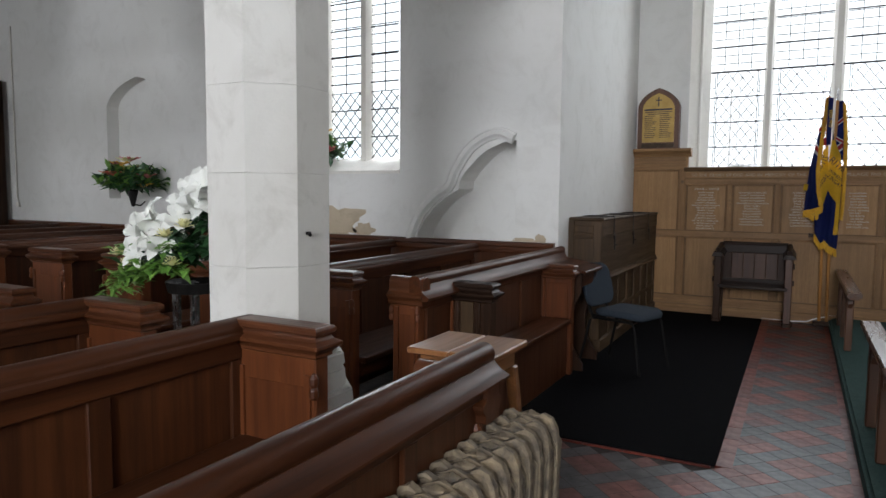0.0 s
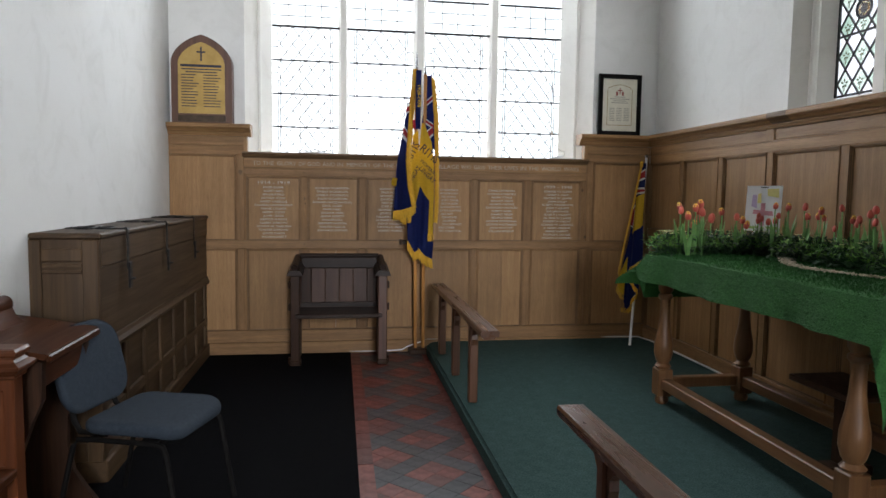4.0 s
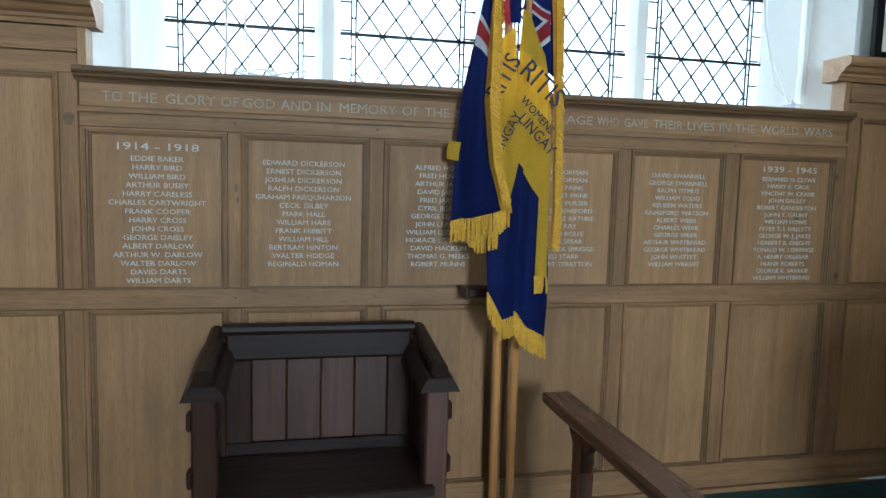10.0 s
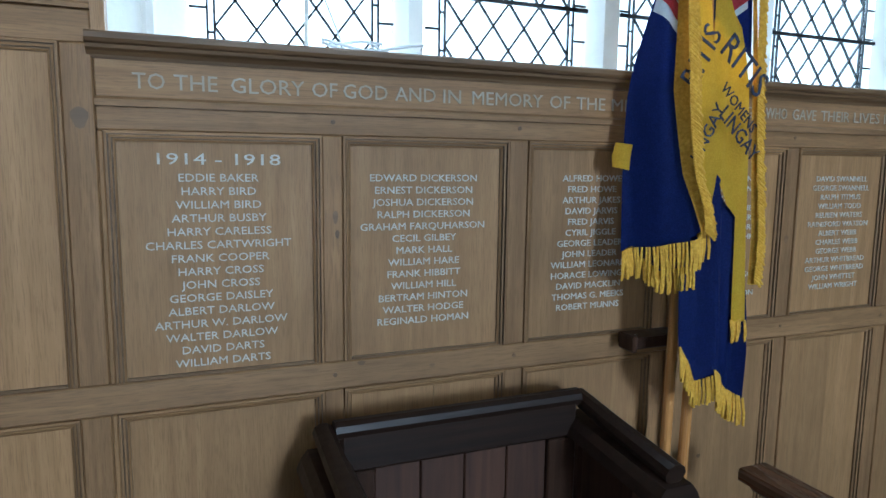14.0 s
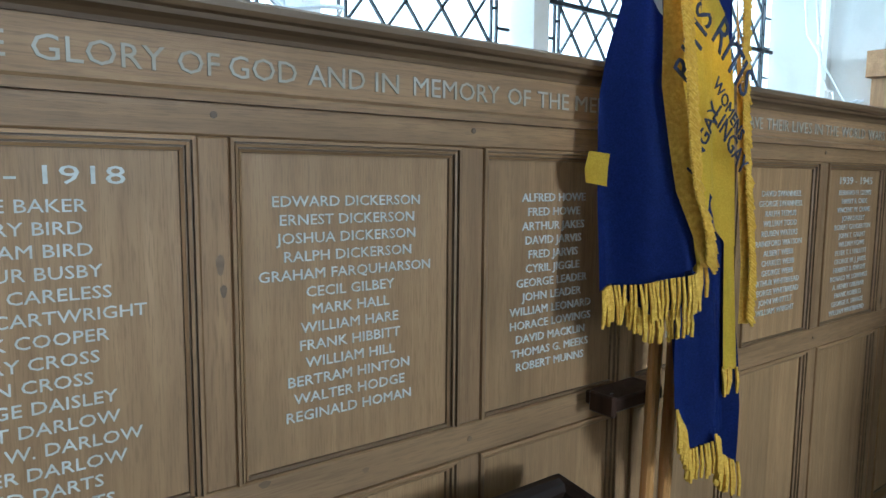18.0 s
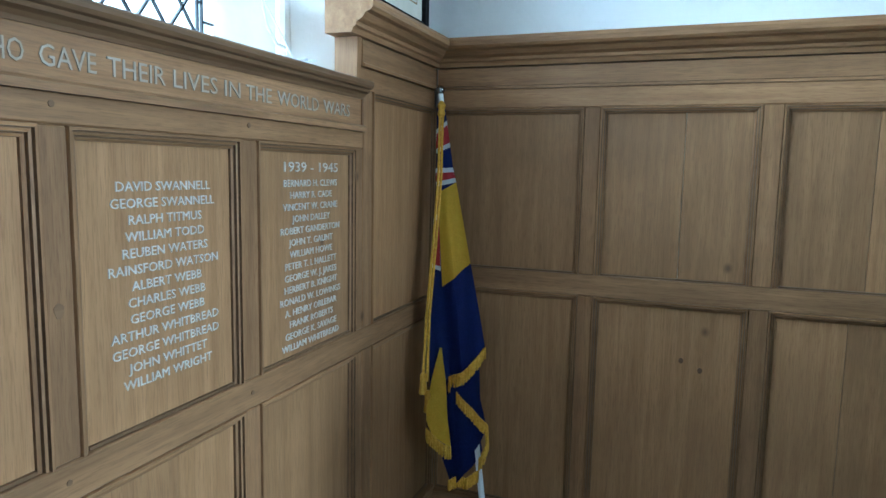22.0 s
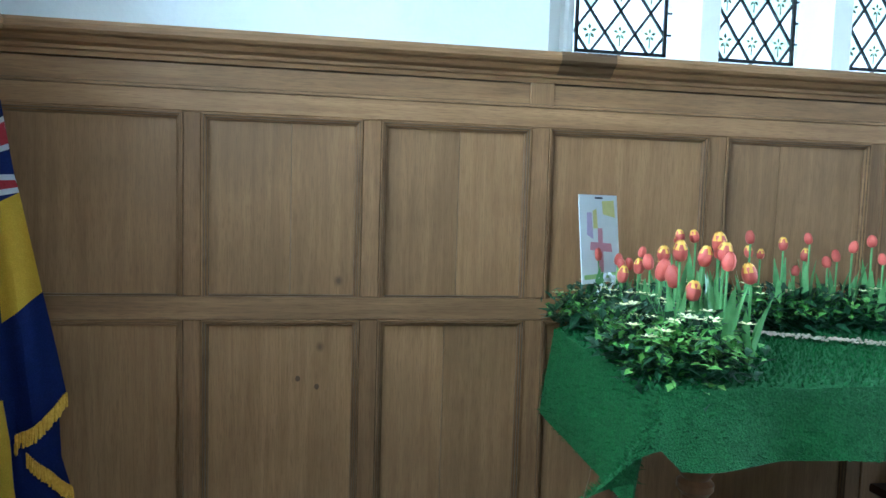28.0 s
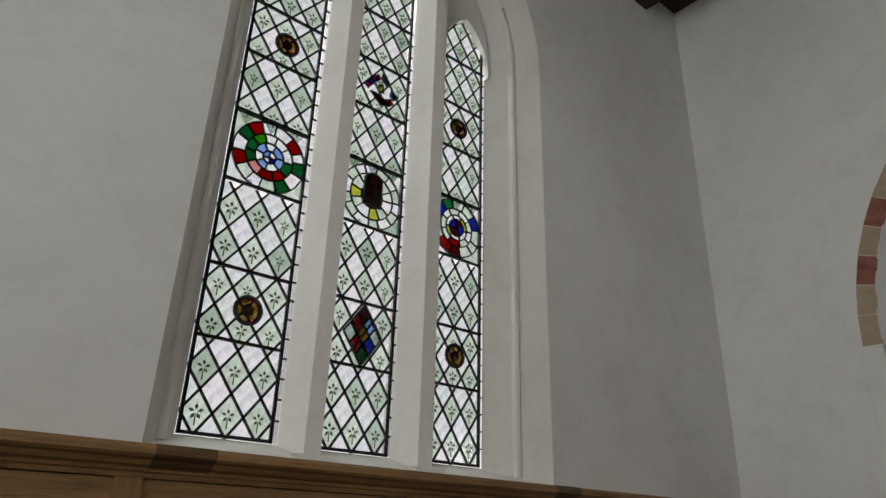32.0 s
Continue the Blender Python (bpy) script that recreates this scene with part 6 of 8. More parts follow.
def turf_cloth():
    """Matting laid over the table: flat on top, falling over three sides, its corners hanging lower."""
    t = thing("turf_cover", "bright green artificial grass draped over the altar table", "table cover", (1.71, 5.45, STEP + AH + 0.004))
    AY = 0.925
    nx, ny = 44, 96
    fx, fy = 0.20, 0.34
    bm = bmesh.new()
    grid = []
    for i in range(nx + 1):
        row = []
        for j in range(ny + 1):
            u = -AX - fx + (2 * AX + fx - 0.01) * i / nx
            v = -AY - fy + (2 * AY + 2 * fy) * j / ny
            ox, oy = max(0, -AX - u), max(0, abs(v) - AY)
            s = 1 if v > 0 else -1
            x, y, z = max(u, -AX), max(-AY, min(AY, v)), 0.0
            far = math.hypot(ox, oy)
            wave = 0.018 * math.sin(7.0 * v + 1.0) + 0.012 * math.sin(17 * v)
            if far > 0:
                out = 0.035 + 0.24 * min(ox, oy) + 0.10 * far
                drop = far - 0.10 * min(ox, oy) if far > 0.03 else far * 0.6
                if ox > 0:
                    x -= (out * (0.35 + ox / fx)) * 0.65 + wave * ox / fx
                if oy > 0:
                    y += s * ((0.03 + (0.62 if s > 0 else 0.12) * oy * ox / fx + 0.12 * oy) + wave * oy)
                z = -drop * (0.86 if not (ox and oy) else 0.62 if s > 0 else 0.86 + 0.35 * ox / fx)
            z += 0.004 * noise.noise(Vector((u * 9, v * 9, 0)))
            row.append(bm.verts.new((x, y, z)))
        grid.append(row)
    for i in range(nx):
        for j in range(ny):
            bm.faces.new((grid[i][j], grid[i + 1][j], grid[i + 1][j + 1], grid[i][j + 1]))
    ob = part("matting", bm, TURF, t, smooth=True)
    # short grass blades standing on the matting
    rng = random.Random(8)
    bl = bmesh.new()
    for i in range(nx):
        for j in range(ny):
            p = [ob.data.vertices[a * (ny + 1) + b].co for a, b in ((i, j), (i + 1, j), (i + 1, j + 1), (i, j + 1))]
            n = (p[2] - p[0]).cross(p[1] - p[3])
            n = (-n if n.dot(Vector((-0.3, 0, 1))) < 0 else n).normalized()
            for _ in range(5):
                a, b = rng.random(), rng.random()
                q = p[0].lerp(p[1], a).lerp(p[3].lerp(p[2], a), b)
                side = Vector((rng.uniform(-1, 1), rng.uniform(-1, 1), rng.uniform(-0.3, 0.3))) * 0.0035
                tip = q + (n + Vector((rng.uniform(-0.6, 0.6), rng.uniform(-0.6, 0.6), rng.uniform(-0.3, 0.3)))) * rng.uniform(0.008, 0.016)
                bl.faces.new([bl.verts.new(q + side), bl.verts.new(q - side), bl.verts.new(tip)])
    tagged(part("grass_nap", bl, TURF, t), kind="stuff")
    return t


turf_cloth()
TABLE = STEP + AH + 0.012

# pale gravel path
rng = random.Random(21)
gravel = bmesh.new()
PATHLINE = [(2.0, 6.0), (1.92, 5.86), (1.80, 5.68), (1.71, 5.52), (1.69, 5.30), (1.74, 5.10), (1.80, 4.92), (1.83, 4.80)]
for (x0, y0), (x1, y1) in zip(PATHLINE, PATHLINE[1:]):
    for k in range(130):
        a = rng.random()
        x, y = x0 + (x1 - x0) * a + rng.gauss(0, 0.018), y0 + (y1 - y0) * a + rng.gauss(0, 0.012)
        r = rng.uniform(0.003, 0.0065)
        m = Matrix.Translation((x, y, TABLE + 0.004 + rng.random() * 0.006)) @ Matrix.Diagonal((r, r * rng.uniform(0.7, 1.2), r * 0.7, 1))
        bmesh.ops.create_icosphere(gravel, subdivisions=1, radius=1.0, matrix=m)
tagged(part("gravel_path", gravel, GRAVEL), "pale gravel path winding over the green matting", "gravel", kind="stuff")

# the little rock tomb
cave = thing("rock_cave", "small cave of stacked grey stones on the green matting", "rocks", (1.96, 4.70, TABLE - 0.004))


def rock(name, sx, sy, sz, at, seed, tilt=0.0):
    bm = bmesh.new()
    bmesh.ops.create_icosphere(bm, subdivisions=3, radius=1.0)
    off = Vector((seed * 3.1, seed * 1.7, seed))
    for v in bm.verts:
        q = v.co * 1.3 + off
        k = 1 + 0.28 * noise.noise(q) + 0.14 * noise.noise(q * 3) + 0.07 * noise.noise(q * 7)
        v.co = Vector((v.co.x * sx * k, v.co.y * sy * k, max(-0.75, v.co.z) * sz * k))
    bmesh.ops.rotate(bm, verts=bm.verts[:], cent=(0, 0, 0), matrix=Matrix.Rotation(tilt, 3, "X"))
    bmesh.ops.translate(bm, verts=bm.verts[:], vec=at)
    bmesh.ops.scale(bm, verts=bm.verts[:], vec=(1.25, 1.5, 1.35))
    return part(name, bm, ROCK, cave)


rock("boulder", 0.048, 0.070, 0.050, (-0.062, 0.045, 0.036), 1, 0.2)
rock("support_stone", 0.045, 0.040, 0.070, (0.035, 0.085, 0.050), 9)
rock("support_stone", 0.055, 0.048, 0.066, (0.01, -0.098, 0.052), 2, -0.25)
rock("back_stone", 0.03, 0.10, 0.060, (0.088, 0.0, 0.05), 3)
rock("cap_slab", 0.095, 0.142, 0.028, (-0.005, 0.005, 0.142), 4, 0.06)
rock("flat_stone", 0.05, 0.05, 0.022, (-0.045, -0.075, 0.016), 7)
rock("pebble", 0.02, 0.025, 0.018, (-0.07, -0.02, 0.012), 5)
rock("pebble", 0.022, 0.02, 0.018, (-0.05, 0.13, 0.012), 6)
for y in (0.05, -0.06):
    cup = thing("tealight", "small white tealight cup standing on the rock slab", "candle", (1.95, 4.70 + 1.5 * y, TABLE + 0.205), group="tealights")
    part("cup", lathe([(0.013, 0.0), (0.015, 0.004), (0.016, 0.018), (0.013, 0.018), (0.012, 0.012)], seg=14), WHITE_PAPER, cup)


# ---- flowers ----
def leaf_patch(bm, rng, x, y, z, n, spread, length, up=0.6):
    """Scatters pointed, folded leaves round a spot."""
    for _ in range(n):
        gx, gy, gz = (max(-1.7, min(1.7, rng.gauss(0, 1))) * spread for _ in range(3))
        c = Vector((x + gx, y + gy, z + abs(gz) * 0.7))
        d = Vector((rng.uniform(-1, 1), rng.uniform(-1, 1), rng.uniform(-0.25, up))).normalized()
        side = d.cross(Vector((rng.uniform(-0.4, 0.4), rng.uniform(-0.4, 0.4), 1))).normalized()
        n2 = side.cross(d)
        k = length * rng.uniform(0.6, 1.3)
        w = k * rng.uniform(0.16, 0.30)
        a, b = c, c + d * k - Vector((0, 0, k * 0.15))
        m1, m2 = c + d * k * 0.45 + side * w + n2 * w * 0.35, c + d * k * 0.45 - side * w + n2 * w * 0.35
        mid = c + d * k * 0.5
        va, vb, v1, v2, vm = (bm.verts.new(p) for p in (a, b, m1, m2, mid))
        for f in ((va, v1, vm), (v1, vb, vm), (vb, v2, vm), (v2, va, vm)):
            bm.faces.new(f)


def petals(bm, rng, x, y, z, n, r, curl=0.3, idx=0):
    for k in range(n):
        a = 2 * math.pi * k / n + rng.random() * 0.3
        d, s = Vector((math.cos(a), math.sin(a), curl)), Vector((-math.sin(a), math.cos(a), 0))
        c = Vector((x, y, z))
        pts = [c, c + d * r * 0.5 + s * r * 0.28, c + d * r * 0.95 + s * r * 0.10, c + d * r + Vector((0, 0, -r * 0.1)), c + d * r * 0.95 - s * r * 0.10, c + d * r * 0.5 - s * r * 0.28]
        bm.faces.new([bm.verts.new(p) for p in pts]).material_index = idx


def tulip_head():
    """Six cupped petals, red below and yellow at the rim."""
    bm = bmesh.new()
    prof = [(0.004, 0.0), (0.012, 0.006), (0.0165, 0.018), (0.0165, 0.031), (0.012, 0.043), (0.006, 0.051)]
    base = bm.verts.new((0, 0, 0))
    for ring in range(2):
        for k in range(3):
            a0 = 2 * math.pi * k / 3 + ring * math.pi / 3
            rows = []
            for i, (r, z) in enumerate(prof):
                w = (0.55, 0.9, 1.05, 1.0, 0.7, 0.15)[i]
                rows.append([base] * 4 if i == 0 else [bm.verts.new(((r + 0.001 * ring) * math.cos(a0 + w * q), (r + 0.001 * ring) * math.sin(a0 + w * q), z)) for q in (-1, -0.4, 0.4, 1)])
            for i in range(5):
                for q in range(3):
                    f = bm.faces.new((base, rows[1][q + 1], rows[1][q]) if i == 0 else (rows[i][q], rows[i][q + 1], rows[i + 1][q + 1], rows[i + 1][q]))
                    f.material_index = 1 if i >= 3 and q != 1 or i == 4 else 0
                    f.smooth = True
    me = bpy.data.meshes.new("tulip_head")
    bm.to_mesh(me)
    bm.free()
    me.materials.append(TULIP)
    me.materials.append(TULIP_TIP)
    return me


HEAD = tulip_head()
HEAD_RED = HEAD.copy()
HEAD_RED.materials[1] = TULIP
border = thing("tulip_border", "red and yellow tulips among dark greenery round the table's edge", "flowers", (0, 0, 0))
rng = random.Random(31)
dark, bright, cream = bmesh.new(), bmesh.new(), bmesh.new()
beds = []
for k in range(46):
    beds.append((2.02 + rng.gauss(0, 0.03), 4.50 + 1.82 * k / 45))
for k in range(16):
    beds.append((1.40 + 0.62 * k / 15, 6.27 + rng.gauss(0, 0.04)))
for k in range(16):
    beds.append((1.46 + 0.54 * k / 15, 4.54 + rng.gauss(0, 0.035)))
for x, y in beds:
    if 4.50 < y < 4.92 and x > 1.7:
        continue
    leaf_patch(dark, rng, x, y, TABLE, 70, 0.046, 0.058)
    leaf_patch(dark, rng, x, y, TABLE + 0.06, 36, 0.05, 0.042, 1.2)
    leaf_patch(bright, rng, x - 0.02, y, TABLE + 0.04, 40 if y < 6.1 else 60, 0.05, 0.030, 0.9)
    for _ in range(2):
        petals(cream, rng, x + rng.gauss(0, 0.04), y + rng.gauss(0, 0.04), TABLE + 0.085 + rng.random() * 0.06, 5, 0.02)
for k in range(22):
    x, y, z = 1.40 + rng.random() * 0.16, 6.27 + rng.random() * 0.12, TABLE + rng.uniform(-0.06, 0.05)
    leaf_patch(dark, rng, x, y, z, 44, 0.034, 0.036, 0.3)
    leaf_patch(bright, rng, x - 0.015, y, z + 0.03, 30, 0.038, 0.030, 0.7)
    petals(cream, rng, x - 0.02, y + rng.gauss(0, 0.03), z + 0.09, 6, 0.020)
tagged(part("greenery", dark, LEAF_A, border, "dense dark green leaves"), kind="stuff")
tagged(part("light_leaves", bright, LEAF_B, border, "yellow-green leaves"), kind="stuff")
tagged(part("primrose_bloom", cream, PRIMROSE, border, "small pale yellow flowers"), kind="stuff")
spots = [(2.0 + rng.gauss(0, 0.03), 4.52 + 1.76 * (k + rng.uniform(-0.4, 0.4)) / 37, rng.uniform(0.15, 0.29)) for k in range(38)]
spots += [(1.50 + 0.48 * k / 8 + rng.gauss(0, 0.02), 6.23 + rng.gauss(0, 0.05), rng.uniform(0.15, 0.27)) for k in range(9)]
spots += [(1.46 + 0.46 * k / 8 + rng.gauss(0, 0.02), 4.55 + rng.gauss(0, 0.04), rng.uniform(0.15, 0.26)) for k in range(9)]
spots += [(1.52 + rng.gauss(0, 0.05), 6.20 + rng.gauss(0, 0.05), rng.uniform(0.18, 0.30)) for _ in range(6)]
for x, y, h in spots:
    if 4.48 < y < 4.94 and x > 1.7:
        continue
    lean = pose(x, y, TABLE + h, rng.uniform(-12, 12), rng.uniform(-12, 12), rng.uniform(0, 360))
    ob = new("tulip", HEAD_RED if rng.random() < 0.5 else HEAD)
    ob.parent = border
    size = rng.uniform(0.72, 0.9) if x > 1.93 else rng.uniform(0.9, 1.15)
    ob.matrix_basis = lean @ Matrix.Diagonal((size, size, size * rng.uniform(0.95, 1.15), 1))
    bm = tube([(x + rng.gauss(0, 0.012), y + rng.gauss(0, 0.012), TABLE), (x, y, TABLE + h * 0.6), (x, y, TABLE + h + 0.003)], 0.0035, 6)
    for _ in range(3):
        a, reach, tall = rng.uniform(0, 6.28), rng.uniform(0.02, 0.06), h * rng.uniform(0.62, 0.95)
        dx, dy, wide = math.cos(a), math.sin(a), rng.uniform(0.010, 0.016)
        edge = [(0.15, 0.02, 0.5), (0.35, 0.4, 1.0), (0.65, 0.75, 0.8), (1.0, 1.0, 0.06)]
        left, right, mid = ([bm.verts.new((x + dx * reach * q - dy * wide * w * s, y + dy * reach * q + dx * wide * w * s, TABLE + tall * z - (0.006 * w if s == 0 else 0))) for q, z, w in edge] for s in (-1, 1, 0))
        for i in range(3):
            bm.faces.new((left[i], mid[i], mid[i + 1], left[i + 1]))
            bm.faces.new((mid[i], right[i], right[i + 1], mid[i + 1]))
    part("stem", bm, STEM, border)


# ---- children's drawings ----
def drawing(label, at, turn, w, h, tilt, shapes, trestle=False):
    t = thing("drawing", label, "picture", at, turn)
    m = lambda u, d, z: (u, d - z * math.sin(tilt), z * math.cos(tilt))
    part("sheet", prism([(-w / 2, 0), (w / 2, 0), (w / 2, h), (-w / 2, h)], m, -0.001, 0.002), WHITE_PAPER, t)
    for i, (mat, pts) in enumerate(shapes):
        part("colour_patch", prism([(u * w, v * h) for u, v in pts], m, 0.0024 + 0.0006 * (i % 3), 0.0032 + 0.0006 * (i % 3)), mat, t)
    if trestle:
        for a, b in (((-0.11, -0.07), (-0.02, 0.03)), ((-0.04, -0.07), (0.03, 0.02)), ((0.09, -0.07), (0.0, 0.03)), ((0.02, -0.06), (-0.05, 0.02))):
            part("easel_leg", tube([(a[0], 0.03, a[1]), (b[0], 0.015, b[1])], 0.006, 6), WHITE_PAPER, t)
    return t


def crayon(name, c):
    return mottled(name, tuple(v * 0.85 for v in c), c, 60, 0.8)


C_PINK, C_YEL, C_LIL, C_GRN = crayon("pink_crayon", (0.62, 0.30, 0.36)), crayon("yellow_crayon", (0.78, 0.72, 0.28)), crayon("lilac_crayon", (0.55, 0.45, 0.66)), crayon("green_crayon", (0.45, 0.62, 0.22))
C_BLU, C_ORG = crayon("blue_crayon", (0.22, 0.50, 0.75)), crayon("orange_crayon", (0.80, 0.42, 0.15))
drawing("crayon drawing with a pink cross on white paper", (2.03, 6.265, TABLE + 0.14), 124, 0.215, 0.285, 0.10, [
    (C_YEL, [(-0.42, 0.74), (-0.1, 0.78), (-0.08, 0.93), (-0.4, 0.94)]), (C_PINK, [(-0.06, 0.12), (0.06, 0.12), (0.06, 0.62), (-0.06, 0.62)]),
    (C_PINK, [(-0.3, 0.34), (0.28, 0.38), (0.26, 0.47), (-0.28, 0.44)]), (C_LIL, [(0.18, 0.5), (0.34, 0.55), (0.32, 0.8), (0.2, 0.8)]), (C_YEL, [(0.06, 0.62), (0.17, 0.62), (0.17, 0.82), (0.08, 0.84)]),
    (C_GRN, [(-0.45, 0.05), (0.45, 0.05), (0.45, 0.1), (-0.45, 0.11)]), (INK, [(-0.1, 0.955), (0.1, 0.955), (0.1, 0.975), (-0.1, 0.975)])], True)
sunny = [(0.34 * math.cos(a) + 0.02, 0.58 + 0.34 * math.sin(a)) for a in np.linspace(0, 2 * math.pi, 13)[:-1]]
disc = [(0.17 * math.cos(a) - 0.05, 0.64 + 0.17 * math.sin(a)) for a in np.linspace(0, 2 * math.pi, 13)[:-1]]
drawing("bright blue and yellow child's painting", (2.115, 4.60, TABLE + 0.205), 88, 0.345, 0.228, 0.06, [
    (C_BLU, [(-0.49, 0.02), (0.49, 0.02), (0.49, 0.98), (-0.49, 0.98)]), (C_YEL, sunny), (WHITE_PAPER, disc), (C_BLU, [(-0.16, 0.60), (-0.06, 0.56), (-0.01, 0.66), (-0.10, 0.70)]), (WHITE_PAPER, [(-0.44, 0.70), (-0.30, 0.62), (-0.24, 0.74), (-0.36, 0.84)]), (WHITE_PAPER, [(0.22, 0.30), (0.36, 0.24), (0.42, 0.36), (0.28, 0.42)]), (C_YEL, [(-0.47, 0.08), (-0.36, 0.06), (-0.30, 0.24), (-0.42, 0.30)]), (C_YEL, [(0.1, 0.75), (0.47, 0.6), (0.47, 0.96), (0.1, 0.96)]),
    (C_ORG, [(-0.12, 0.04), (0.02, 0.04), (0.0, 0.36), (-0.1, 0.36)]), (C_GRN, [(0.1, 0.03), (0.48, 0.03), (0.48, 0.16), (0.3, 0.18)])])


# ---- banners ----
def cloth(parent, name, mat, left, right, origin, along, towards, seed=0.0, thick=0.006, cols=14, rows=10, amp=0.016, lean=(0.0, 0.0)):
    """A hanging strip of cloth between two edges of (s, z), with standing folds."""
    bm = bmesh.new()
    o, a, n = Vector(origin), Vector(along), Vector(towards)

    def at(edge, v):
        k = v * (len(edge) - 1)
        i = min(int(k), len(edge) - 2)
        f = k - i
        return tuple(p + (q - p) * f for p, q in zip(edge[i], edge[i + 1]))
    grid = []
    for r in range(rows + 1):
        l, q = at(left, r / rows), at(right, r / rows)
        line = []
        for c in range(cols + 1):
            s, z = (l[i] + (q[i] - l[i]) * c / cols for i in (0, 1))
            fold = amp * math.sin(46 * s + 2.2 * z + seed) + amp * 0.5 * math.sin(97 * s - 3.1 * z + 2 * seed)
            line.append(bm.verts.new(o + a * s + n * (fold + thick) + Vector((lean[0] * (1.7 - z), lean[1] * (1.7 - z), z))))
        grid.append(line)
    for r in range(rows):
        for c in range(cols):
            bm.faces.new((grid[r][c], grid[r][c + 1], grid[r + 1][c + 1], grid[r + 1][c]))
    bmesh.ops.solidify(bm, geom=bm.faces[:], thickness=0.003)
    return part(name, bm, mat, parent, smooth=True)


def fringe_row(parent, line, length, origin, along, towards, thick=0.012, seed=0.0, step=0.005, sway=(0.0, -1.0), lean=(0.0, 0.0)):
    """Twisted gold threads hanging side by side from a hem."""
    bm = bmesh.new()
    rng = random.Random(int(seed * 10) + 3)
    o, a, n = Vector(origin), Vector(along), Vector(towards)
    for (s0, z0), (s1, z1) in zip(line, line[1:]):
        k = max(1, int(math.hypot(s1 - s0, z1 - z0) / step))
        for i in range(k):
            f = (i + rng.random() * 0.5) / k
            s, z = s0 + (s1 - s0) * f, z0 + (z1 - z0) * f
            fold = 0.016 * math.sin(46 * s + 2.2 * z + seed) + 0.008 * math.sin(97 * s - 3.1 * z + 2 * seed)
            p = o + a * s + n * (fold + thick) + Vector((lean[0] * (1.7 - z), lean[1] * (1.7 - z), z))
            ln = length * rng.uniform(0.94, 1.06)
            q = p + (a * (sway[0] + rng.uniform(-0.07, 0.07)) + Vector((0, 0, sway[1])) + n * rng.uniform(-0.05, 0.12)) * ln
            tube([p, p.lerp(q, 0.55) + n * 0.003, q], [0.0034, 0.0044, 0.0036], 5, bm)
    return part("fringe", bm, FRINGE, parent, "twisted gold fringe")


